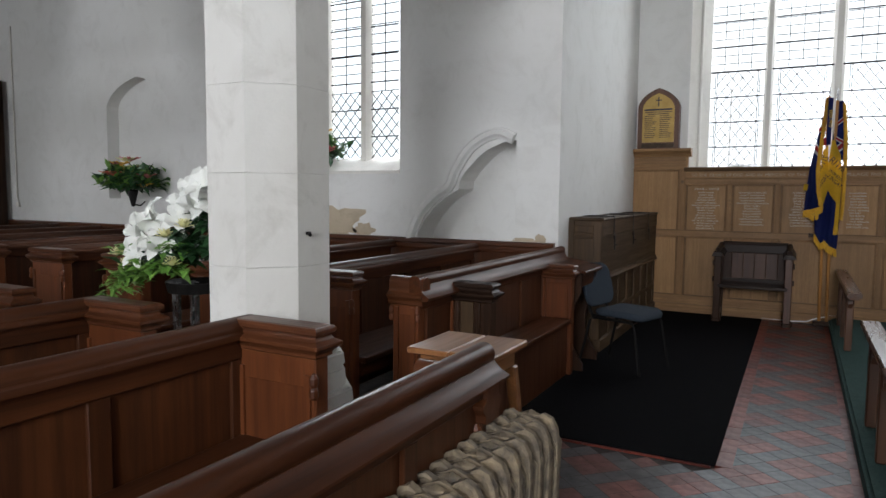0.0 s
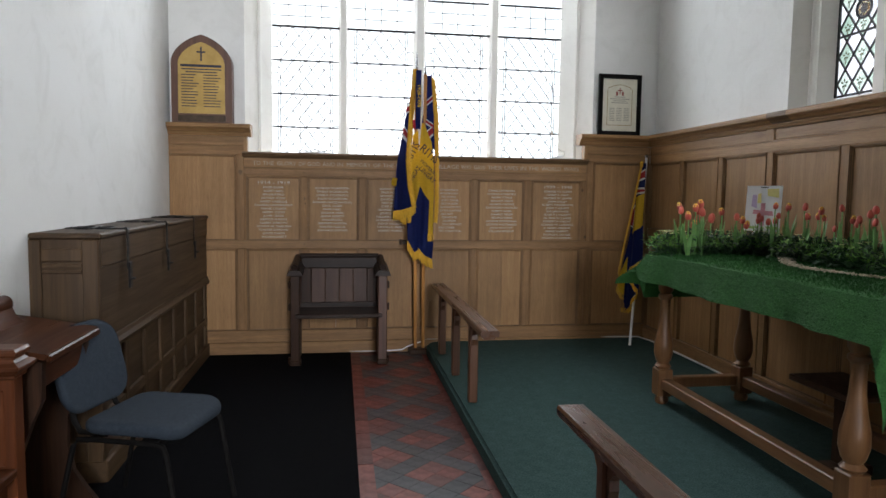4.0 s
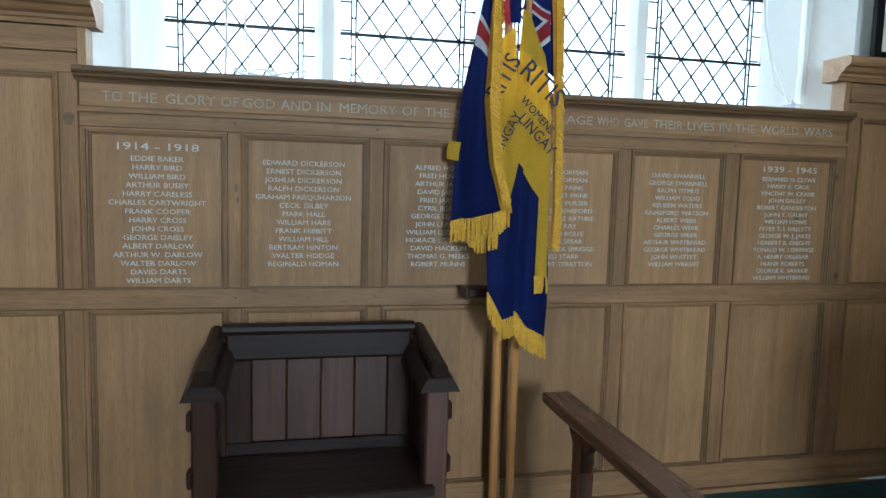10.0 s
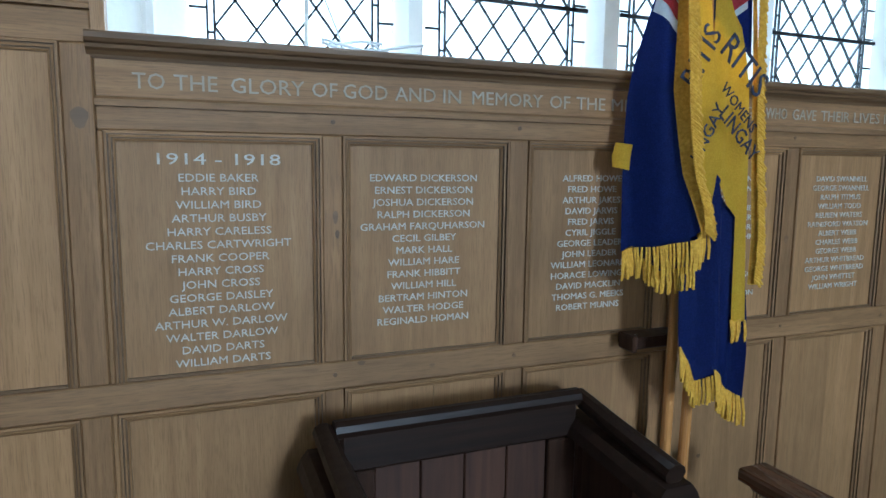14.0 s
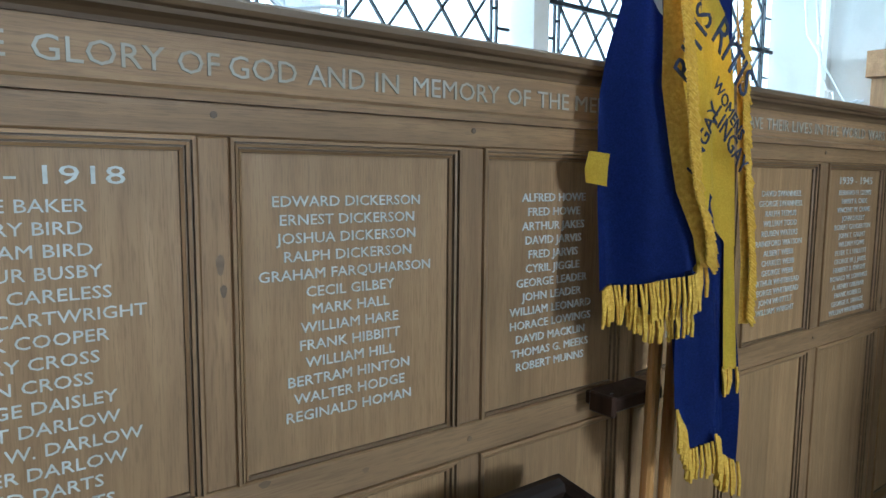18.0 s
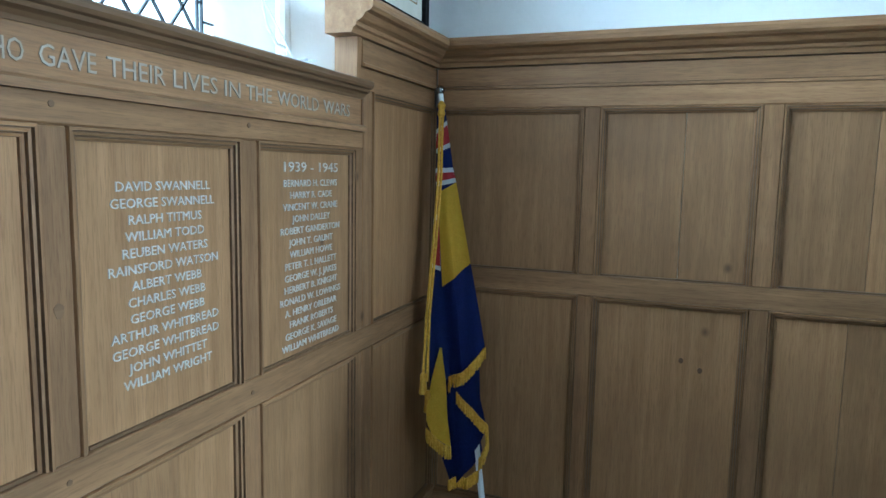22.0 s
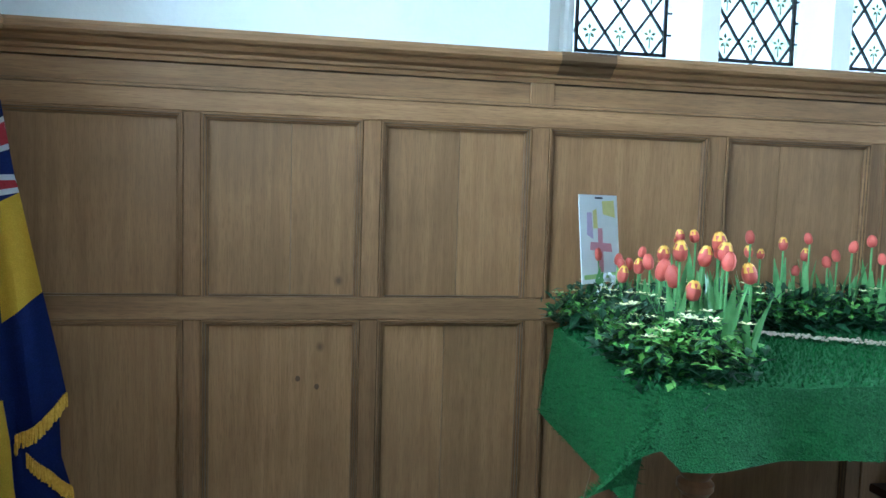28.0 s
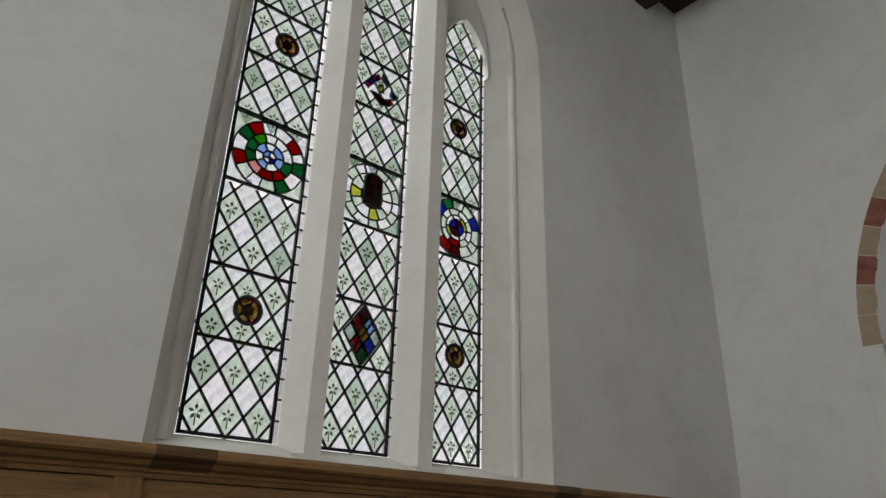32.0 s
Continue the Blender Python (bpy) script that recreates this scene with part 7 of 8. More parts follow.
def banner_a():
    o, a, n = (0, 7.985, 0), (1, 0, 0), (0, -1, 0)
    t = thing("banner", "navy and gold ceremonial banner with gold fringe on a wooden pole", "flag", (0, 0, 0), group="banners by the memorial wall")
    pole = part("pole", tube([(0.062, 8.065, 0.07), (0.045, 8.025, 1.3), (0.045, 8.02, 2.42)], 0.0155, 12), POLE, t, "varnished wooden pole")
    part("finial", lathe([(0.010, 0.0), (0.014, 0.01), (0.007, 0.03), (0.012, 0.05), (0.002, 0.14)], (0.045, 8.02, 2.42), 10), CHROME, pole)
    # the navy cloth runs back from its fringed edge towards the wall
    b, f = (1, -0.95, 0), dict(lean=(0.0, -0.11))
    field = cloth(t, "navy_field", NAVY, [(0.015, 2.42), (0.0, 2.22), (-0.055, 1.96), (-0.105, 1.66), (-0.125, 1.43), (-0.137, 1.245)], [(0.04, 2.42), (0.03, 2.2), (0.0, 1.96), (-0.015, 1.66), (0.0, 1.45), (0.02, 1.305)], o, b, n, 0.0, 0.012, 18, 18, 0.014, **f)
    streamer = cloth(t, "streamer", NAVY, [(0.035, 2.41), (0.035, 1.93)], [(0.082, 2.41), (0.075, 1.93)], (0, 8.0, 0), a, n, 0.7, 0.014, 6, 8, 0.006)
    lettering("streamer_lettering", "1928-1978", 0.042, pose(0.048, 7.97, 2.20, 90, 90, 0), GOLD, streamer)
    cloth(field, "red_stripe", FLAG_RED, [(-0.035, 2.11), (-0.042, 2.07)], [(0.0, 2.13), (0.0, 2.09)], o, b, n, 0.0, 0.019, 8, 4, 0.014, **f)
    cloth(field, "white_stripe", FLAG_WHITE, [(-0.027, 2.135), (-0.044, 2.055)], [(0.0, 2.15), (0.0, 2.075)], o, b, n, 0.0, 0.0165, 8, 4, 0.014, **f)
    cloth(field, "white_stripe", FLAG_WHITE, [(-0.055, 1.965), (-0.070, 1.86)], [(-0.015, 1.895), (-0.018, 1.80)], o, b, n, 0.0, 0.0165, 8, 4, 0.014, **f)
    cloth(field, "red_stripe", FLAG_RED, [(-0.058, 1.945), (-0.066, 1.895)], [(-0.015, 1.875), (-0.017, 1.83)], o, b, n, 0.0, 0.019, 8, 4, 0.014, **f)
    band = cloth(t, "gold_band", GOLD, [(0.015, 1.88), (-0.005, 1.66), (0.005, 1.42), (0.01, 1.29)], [(0.058, 1.92), (0.066, 1.66), (0.072, 1.46), (0.03, 1.285)], (0, 7.978, 0), a, n, 0.5, 0.014, 8, 12, 0.006, **f)
    cloth(field, "red_corner", FLAG_RED, [(0.012, 2.0), (0.01, 1.94)], [(0.032, 2.01), (0.04, 1.92)], (0, 8.0, 0), a, n, 0.5, 0.02, 4, 4, 0.006)
    cloth(t, "fringe_tape", FRINGE, [(0.015, 2.42), (-0.022, 1.99), (-0.045, 1.66), (-0.030, 1.45), (0.0, 1.30)], [(0.04, 2.42), (0.010, 1.99), (-0.010, 1.66), (0.008, 1.45), (0.035, 1.30)], o, b, n, 0.0, 0.036, 4, 20, 0.008, **f)
    fringe_row(t, [(0.02, 2.40), (-0.02, 1.99), (-0.042, 1.66), (-0.026, 1.45), (0.005, 1.31)], 0.045, (0, 7.978, 0), a, n, 0.036, 0.0, 0.006, (0.75, -0.6), **f)
    fringe_row(t, [(-0.137, 1.248), (-0.07, 1.262), (0.0, 1.290), (0.035, 1.312)], 0.078, o, b, n, 0.02, 0.0, 0.005, **f)
    cloth(t, "gold_tab", GOLD, [(-0.142, 1.530), (-0.150, 1.495), (-0.150, 1.466)], [(-0.105, 1.524), (-0.110, 1.495), (-0.114, 1.458)], o, b, n, 0.0, 0.024, 4, 4, 0.008, **f)
    cloth(t, "navy_fold", NAVY, [(-0.10, 1.30), (-0.09, 1.235), (-0.055, 1.195)], [(0.03, 1.33), (0.02, 1.26), (0.0, 1.225)], o, b, n, 0.0, -0.004, 8, 6, 0.014, **f)
    fringe_row(t, [(-0.09, 1.237), (-0.055, 1.197), (0.0, 1.227)], 0.06, o, b, n, 0.003, 0.0, 0.005, **f)
    lettering("band_lettering", "RITIS", 0.085, pose(-0.005, 7.948, 1.655, 90, -62, 0), INK, band, 0.9, "LEFT")
    lettering("band_lettering", "LINGAY", 0.05, pose(0.0, 7.925, 1.475, 90, -62, 0), INK, band, 0.9, "LEFT")
    return t


def banner_b():
    o, a, n, f = (0, 7.99, 0), (1, 0, 0), (0, -1, 0), dict(lean=(-0.035, -0.085))
    t = thing("banner", "navy and gold banner with painted letters and gold fringe", "flag", (0, 0, 0), group="banners by the memorial wall")
    pole = part("pole", tube([(0.128, 8.065, 0.07), (0.115, 8.025, 1.3), (0.118, 8.02, 2.38)], 0.0155, 12), POLE, t, "varnished wooden pole")
    part("finial", lathe([(0.010, 0.0), (0.014, 0.01), (0.007, 0.03), (0.012, 0.05), (0.002, 0.13)], (0.118, 8.02, 2.38), 10), CHROME, pole)
    field = cloth(t, "navy_top", NAVY, [(0.11, 2.38), (0.10, 2.15), (0.08, 1.98), (0.075, 1.85)], [(0.15, 2.38), (0.185, 2.15), (0.20, 1.95), (0.205, 1.75)], o, a, n, 1.1, 0.008, 12, 12, 0.010, **f)
    for k, (m, z, w) in enumerate(((FLAG_WHITE, 2.16, 0.05), (FLAG_RED, 2.15, 0.028), (FLAG_WHITE, 2.03, 0.045), (FLAG_RED, 2.02, 0.025), (FLAG_WHITE, 1.92, 0.09), (FLAG_RED, 1.905, 0.055))):
        x0, slope = (0.10, 0.06) if k < 4 else (0.125, -0.09)
        cloth(field, "red_stripe" if m is FLAG_RED else "white_stripe", m, [(x0, z), (x0, z - w)], [(0.175, z + (0.07 if k < 2 else -0.05 if k < 4 else 0.05)), (0.178, z - w + (0.07 if k < 2 else -0.05 if k < 4 else 0.05))], o, a, n, 1.1, 0.012 if m is FLAG_WHITE else 0.0145, 6, 4, 0.010, **f)
    band = cloth(t, "gold_band", GOLD, [(0.078, 1.985), (0.066, 1.80), (0.058, 1.62), (0.066, 1.47), (0.168, 1.335)], [(0.10, 1.98), (0.165, 1.83), (0.19, 1.66), (0.198, 1.5), (0.20, 1.33)], o, a, n, 1.1, 0.018, 12, 16, 0.008, **f)
    cloth(t, "gold_fold", GOLD, [(0.166, 1.345), (0.164, 1.06)], [(0.20, 1.345), (0.205, 1.06)], o, a, n, 1.1, 0.016, 5, 8, 0.008, **f)
    cloth(t, "navy_field", NAVY, [(0.062, 1.475), (0.035, 1.34), (-0.022, 1.245), (-0.012, 1.10), (-0.002, 1.0), (0.065, 0.90)], [(0.07, 1.475), (0.15, 1.37), (0.195, 1.31), (0.208, 1.10), (0.210, 0.97), (0.206, 0.85)], o, a, n, 1.1, 0.012, 18, 14, 0.016, **f)
    cloth(t, "fringe_tape", FRINGE, [(0.145, 2.36), (0.175, 2.05), (0.20, 1.65), (0.21, 1.30), (0.205, 1.16)], [(0.165, 2.36), (0.205, 2.05), (0.228, 1.65), (0.236, 1.30), (0.228, 1.16)], o, a, n, 1.1, 0.020, 4, 20, 0.010, **f)
    fringe_row(t, [(0.15, 2.35), (0.185, 2.05), (0.208, 1.65), (0.215, 1.3), (0.21, 1.17)], 0.036, o, a, n, 0.028, 1.1, 0.007, (0.7, -0.6), **f)
    fringe_row(t, [(-0.004, 1.01), (0.055, 0.91), (0.085, 0.935)], 0.07, o, a, n, 0.018, 1.1, **f)
    fringe_row(t, [(0.085, 0.95), (0.135, 0.89), (0.206, 0.855)], 0.08, o, a, n, 0.022, 1.1, **f)
    fringe_row(t, [(0.164, 1.065), (0.205, 1.065)], 0.06, o, a, n, 0.02, 1.1, **f)
    fringe_row(t, [(0.165, 0.99), (0.205, 1.05)], 0.05, o, a, n, 0.0, 1.1, **f)
    lettering("band_lettering", "RITIS", 0.098, pose(0.060, 7.944, 1.76, 90, 40, 0), INK, band, 0.85, "LEFT")
    lettering("band_lettering", "WOMENS", 0.040, pose(0.068, 7.938, 1.665, 90, 44, 0), INK, band, 0.9, "LEFT")
    lettering("band_lettering", "LINGAY", 0.057, pose(0.058, 7.930, 1.60, 90, 44, 0), INK, band, 0.85, "LEFT")
    return t


banner_a()
banner_b()
foot = thing("banner_socket", "dark wooden block holding the two banner poles", "stand", (0.095, 8.05, FL))
part("block", B((-0.09, 0.09, -0.06, 0.06, 0.0, 0.045), bevel=0.006), BLACK_OAK, foot)
clamp = thing("pole_bracket", "dark wooden bracket fixed to the panelling", "bracket", (0.0, 8.06, 0.985))
part("arm", B((-0.062, 0.11, -0.010, 0.075, -0.016, 0.016), bevel=0.004), BLACK_OAK, clamp)
part("pad", B((-0.078, -0.0625, -0.018, 0.05, -0.022, 0.024), bevel=0.004), BLACK_OAK, clamp)
part("screw", lathe([(0.004, 0), (0.004, 0.002)], (-0.05, 0.01, 0.0205), 8), CHROME, clamp)


def banner_c():
    """The third banner, leaning in the corner."""
    base, top = Vector((1.90, 7.81, STEP)), Vector((2.135, 8.112, 1.75))
    a, n, o, ln = Vector((0.40, -0.9165, 0)), Vector((-0.9165, -0.40, 0)), (2.128, 8.103, 0), (-0.1437, -0.1847)

    def spot(s, d, z):
        return Vector(o) + a * s + n * d + Vector((ln[0] * (1.7 - z), ln[1] * (1.7 - z), z))
    t = thing("banner", "navy banner with a gold band leaning in the oak corner", "flag", (0, 0, 0), group="banners by the memorial wall")
    pole = part("pole", tube([base, top], 0.011, 10), WHITE_PAPER, t, "pale painted pole")
    bm = bmesh.new()
    bmesh.ops.create_uvsphere(bm, u_segments=14, v_segments=8, radius=0.017, matrix=Matrix.Translation(top + Vector((0, 0, 0.010))))
    part("finial", bm, CHROME, pole, "round silver knob", smooth=True)
    f = dict(lean=ln, amp=0.011)
    field = cloth(t, "navy_field", NAVY, [(-0.018, 1.70), (-0.040, 1.50), (-0.065, 1.30), (-0.10, 1.08), (-0.130, 0.86), (-0.145, 0.70)], [(0.012, 1.70), (0.018, 1.50), (0.030, 1.30), (0.047, 1.12), (0.058, 0.98), (0.066, 0.85)], o, a, n, 0.4, 0.022, 16, 20, **f)
    cloth(t, "navy_fold", NAVY, [(-0.10, 0.80), (-0.095, 0.60), (-0.09, 0.42)], [(0.045, 0.85), (0.030, 0.68), (0.044, 0.575)], o, a, n, 1.3, 0.010, 10, 12, **f)
    cloth(t, "navy_hem", NAVY, [(-0.16, 0.64), (-0.13, 0.50), (-0.10, 0.38)], [(-0.05, 0.72), (0.01, 0.60), (0.02, 0.50)], o, a, n, 2.2, 0.0, 10, 10, **f)
    for m, w, k in ((FLAG_WHITE, 0.0, 0.0265), (FLAG_RED, 0.016, 0.0295)):
        name = "white_stripe" if m is FLAG_WHITE else "red_stripe"
        cloth(field, name, m, [(-0.030, 1.615 - w), (-0.038, 1.530 + w)], [(0.013, 1.65 - w), (0.016, 1.555 + w)], o, a, n, 0.4, k, 8, 4, **f)
        cloth(field, name, m, [(-0.046, 1.478 - w), (-0.050, 1.415 + w)], [(0.018, 1.482 - w), (0.024, 1.430 + w)], o, a, n, 0.4, k, 8, 4, **f)
        cloth(field, name, m, [(-0.072, 1.30 - w), (-0.093, 1.13 + w)], [(-0.050, 1.33 - w), (-0.064, 1.12 + w)], o, a, n, 0.4, k, 5, 6, **f)
    cloth(t, "gold_band", GOLD, [(-0.048, 1.392), (-0.056, 1.23), (-0.064, 1.066)], [(0.024, 1.430), (0.034, 1.29), (0.044, 1.147)], o, a, n, 0.4, 0.027, 10, 12, **f)
    cloth(field, "gold_tail", GOLD, [(-0.095, 0.86), (-0.14, 0.74), (-0.168, 0.63), (-0.15, 0.57)], [(-0.088, 0.86), (-0.085, 0.74), (-0.092, 0.63), (-0.090, 0.53)], o, a, n, 0.4, 0.034, 8, 10, **f)
    fringe_row(t, [(0.066, 0.858), (0.0, 0.80), (-0.075, 0.755)], 0.045, o, a, n, 0.03, 0.4, 0.006, lean=ln)
    fringe_row(t, [(-0.075, 0.735), (-0.01, 0.665), (0.044, 0.60), (0.040, 0.55), (0.0, 0.49)], 0.042, o, a, n, 0.024, 0.4, 0.006, lean=ln)
    fringe_row(t, [(-0.168, 0.60), (-0.13, 0.555), (-0.09, 0.53)], 0.045, o, a, n, 0.034, 0.4, 0.006, lean=ln)
    fringe_row(t, [(-0.11, 0.42), (-0.05, 0.415), (0.0, 0.45)], 0.04, o, a, n, 0.010, 0.4, 0.006, lean=ln)
    for q in (0.0, 0.010):
        part("cord", tube([spot(-0.010 + q, 0.05, 1.68), spot(-0.040 + q, 0.055, 1.45), spot(-0.085 + q, 0.05, 1.20), spot(-0.130 + q, 0.045, 0.97), spot(-0.160 + q, 0.04, 0.78 - 3 * q)], 0.0048, 6), FRINGE, t, "twisted gold cord")
        part("tassel", lathe([(0.006, 0.0), (0.012, -0.012), (0.012, -0.05), (0.016, -0.075)], spot(-0.160 + q, 0.04, 0.78 - 6 * q), 8), FRINGE, t, "gold tassel")
    part("knot", lathe([(0.006, 0.0), (0.015, 0.012), (0.012, 0.03), (0.016, 0.045), (0.006, 0.06)], spot(-0.008, 0.045, 1.655), 8), FRINGE, t)
    return t


banner_c()

# white cords by the window ledge
cord = thing("blind_cord", "thin white cord hanging down the window jamb", "cord", (0, 0, 0))
part("strand", tube([(1.22, 8.32, 2.75), (1.274, 8.30, 2.084), (1.314, 8.30, 1.951), (1.350, 8.30, 1.84), (1.395, 8.30, 1.80), (1.438, 8.30, 1.797), (1.425, 8.29, 1.765), (1.397, 8.27, 1.724)], 0.0045, 6), STONE, cord, smooth=True)
part("toggle", lathe([(0.004, 0.0), (0.008, 0.006), (0.008, 0.03), (0.004, 0.036)], (1.31, 8.30, 1.945), 8), STONE, cord)
lead_ob = thing("cable", "loose loop of white cable lying on the window ledge", "cable", (0, 0, 0))
part("loop", tube([(-0.912, 8.25, 2.6), (-0.912, 8.25, 1.85), (-0.916, 8.24, 1.735), (-0.88, 8.21, 1.727), (-0.835, 8.20, 1.730), (-0.80, 8.18, 1.728), (-0.765, 8.20, 1.730), (-0.738, 8.24, 1.738), (-0.75, 8.26, 1.750), (-0.775, 8.24, 1.740), (-0.80, 8.21, 1.729), (-0.86, 8.18, 1.727), (-0.905, 8.20, 1.728)], 0.005, 6), STONE, lead_ob, smooth=True)

# ---- tablet and framed certificate on the panelling ----
tab = thing("memorial_tablet", "pointed brass memorial tablet in a dark wooden frame", "plaque", (-1.68, 8.10, 1.941))
arch = lambda s, z0, sp, rise: [(-s, z0), *pointed(-s, s, sp, rise, 8), (s, z0)]
part("frame", prism(arch(0.235, 0.0, 0.475, 0.225), lambda u, d, z: (u, d, z), 0.02, 0.14), RED_OAK, tab, "dark moulded frame")
part("brass", prism(arch(0.180, 0.075, 0.465, 0.175), lambda u, d, z: (u, d, z), 0.012, 0.0199), BRASS, tab, "brass plate")
part("lower_strip", B((-0.185, 0.185, 0.013, 0.0198, 0.012, 0.062)), CHEST_Y, tab)
part("cross", B((-0.006, 0.006, 0.0095, 0.0119, 0.49, 0.60), (-0.034, -0.0061, 0.0095, 0.0119, 0.555, 0.566), (0.0061, 0.034, 0.0095, 0.0119, 0.555, 0.566)), INK, tab)
part("heading_line", B((-0.16, 0.155, 0.0095, 0.0119, 0.443, 0.462)), INK, tab)
rng = random.Random(9)
for k in range(14):
    z = 0.425 - 0.0225 * k
    if k < 2:
        w = 0.155 if k == 0 else 0.12
        part("text_line", B((-w, w, 0.0105, 0.0119, z - 0.004, z + 0.004)), INK, tab)
    else:
        for x0 in (-0.155, 0.015):
            w = rng.uniform(0.09, 0.14)
            part("text_line", B((x0, x0 + w, 0.0105, 0.0119, z - 0.0035, z + 0.0035)), INK, tab)

cert = thing("framed_certificate", "cream printed certificate in a black frame standing on the cornice", "picture frame", (1.878, 8.135, 1.941))
W, Hh = 0.198, 0.535
part("frame_side", B((-W, -W + 0.038, 0.0, 0.03, 0.0, Hh), bevel=0.004), BLACK_FRAME, cert)
part("frame_side", B((W - 0.038, W, 0.0, 0.03, 0.0, Hh), bevel=0.004), BLACK_FRAME, cert)
part("frame_rail", B((-W + 0.0381, W - 0.0381, 0.0, 0.03, 0.0, 0.038), bevel=0.004), BLACK_FRAME, cert)
part("frame_rail", B((-W + 0.0381, W - 0.0381, 0.0, 0.03, Hh - 0.038, Hh), bevel=0.004), BLACK_FRAME, cert)
part("sheet", B((-W + 0.038, W - 0.038, 0.014, 0.018, 0.038, Hh - 0.038)), PAPER, cert)
ol = arch(0.115, 0.09, 0.40, 0.045)
bm = bmesh.new()
for p, q in zip(ol, ol[1:] + ol[:1]):
    lead_bars(bm, lambda u, d, z: (u, d, z), [(p, q)], 0.0132, 0.0022, 0.0007)
part("printed_border", bm, BRASS, cert)
part("emblem", B((-0.004, 0.004, 0.0125, 0.0139, 0.36, 0.42), (-0.022, -0.0041, 0.0125, 0.0139, 0.392, 0.40), (0.0041, 0.022, 0.0125, 0.0139, 0.392, 0.40), (-0.036, -0.018, 0.0125, 0.0139, 0.35, 0.385), (0.018, 0.036, 0.0125, 0.0139, 0.35, 0.385)), mottled("dull_red_ink", (0.25, 0.06, 0.05), (0.35, 0.10, 0.08), 30, 0.8), cert)
GREY_INK = mottled("grey_print", (0.28, 0.26, 0.21), (0.36, 0.34, 0.28), 50, 0.8)
for k, w in enumerate((0.05, 0.09, 0.06, 0.08)):
    part("printed_line", B((-w, w, 0.0128, 0.0139, 0.335 - 0.017 * k, 0.341 - 0.017 * k)), GREY_INK, cert)
for k in range(8):
    for x0 in (-0.095, -0.028, 0.04):
        part("printed_line", B((x0, x0 + 0.05, 0.0130, 0.0139, 0.235 - 0.015 * k, 0.240 - 0.015 * k)), GREY_INK, cert)

# thin cable looped on the panelling's top and another along the floor
loop = thing("cable", "thin white cable looped on top of the panelling", "cable", (0, 0, 0))
part("lead", tube([(-0.87 + 0.10 * math.sin(k * 0.7) + 0.012 * k, 8.19 + 0.02 * math.cos(k), 1.728 + 0.014 * (1 + math.sin(k * 1.3))) for k in range(16)], 0.004, 5), WHITE_PAPER, loop)
part("drop", tube([(-0.83, 8.22, 1.74), (-0.86, 8.40, 1.95), (-0.84, 8.45, 2.3), (-0.83, 8.46, 3.6)], 0.003, 5), WHITE_PAPER, loop)
loop2 = thing("cable", "thin white cord hanging in the window and coiled on the panelling", "cable", (0, 0, 0))
part("lead", tube([(1.33 + 0.05 * math.sin(k * 0.9), 8.19 + 0.02 * math.cos(k * 1.4), 1.727 + 0.012 * (1 + math.sin(k))) for k in range(12)], 0.004, 5), WHITE_PAPER, loop2)
part("drop", tube([(1.36, 8.22, 1.74), (1.345, 8.36, 2.0), (1.34, 8.42, 2.5), (1.34, 8.44, 3.7)], 0.003, 5), WHITE_PAPER, loop2)
flex = thing("cable", "white electric flex lying along the skirting", "cable", (0, 0, 0))
part("flex", tube([(-0.50, 8.115, FL + 0.015), (-0.2, 8.112, FL + 0.012), (-0.05, 8.112, FL + 0.02), (0.0, 8.10, FL + 0.05), (0.16, 8.118, STEP + 0.016), (0.6, 8.118, STEP + 0.012), (1.7, 8.118, STEP + 0.012), (2.11, 8.10, STEP + 0.01), (2.15, 7.9, STEP + 0.012), (2.155, 6.6, STEP + 0.012)], 0.006, 6), WHITE_PAPER, flex)


# ---- flower arrangements in the aisle ----
def arrangement(name, label, at, blooms, leaves, spread, length, petal_mats, vase):
    t = thing(name, label, "flowers", at)
    rng = random.Random(len(label))
    g, h = bmesh.new(), bmesh.new()
    leaf_patch(g, rng, 0, 0, 0.0, leaves, spread, length, 0.9)
    leaf_patch(h, rng, 0, 0, 0.03, leaves // 2, spread * 1.05, length * 0.9, 1.0)
    tagged(part("greenery", g, LEAF_A, t), kind="stuff")
    tagged(part("light_leaves", h, LEAF_B, t), kind="stuff")
    for k in range(blooms):
        bm = bmesh.new()
        petals(bm, rng, rng.gauss(0, spread * 0.8), rng.gauss(0, spread * 0.5) - spread * 0.5, spread * rng.uniform(0.0, 2.2), 6, length * 0.75, 0.5)
        part("bloom", bm, petal_mats[k % len(petal_mats)], t)
    if vase == "cone":
        part("vase", lathe([(0.012, -0.21), (0.02, -0.20), (0.06, -0.04), (0.06, -0.01)], seg=12), IRON, t, "dark metal cone vase")
        part("bracket", tube([(0, 0.0, -0.18), (0, 0.10, -0.20), (0, 0.165, -0.15)], 0.008, 6), IRON, t)
    else:
        part("pot", lathe([(0.07, -0.08), (0.085, -0.07), (0.095, 0.0), (0.085, 0.0)], seg=14), VOUSSOIR, t)
    return t


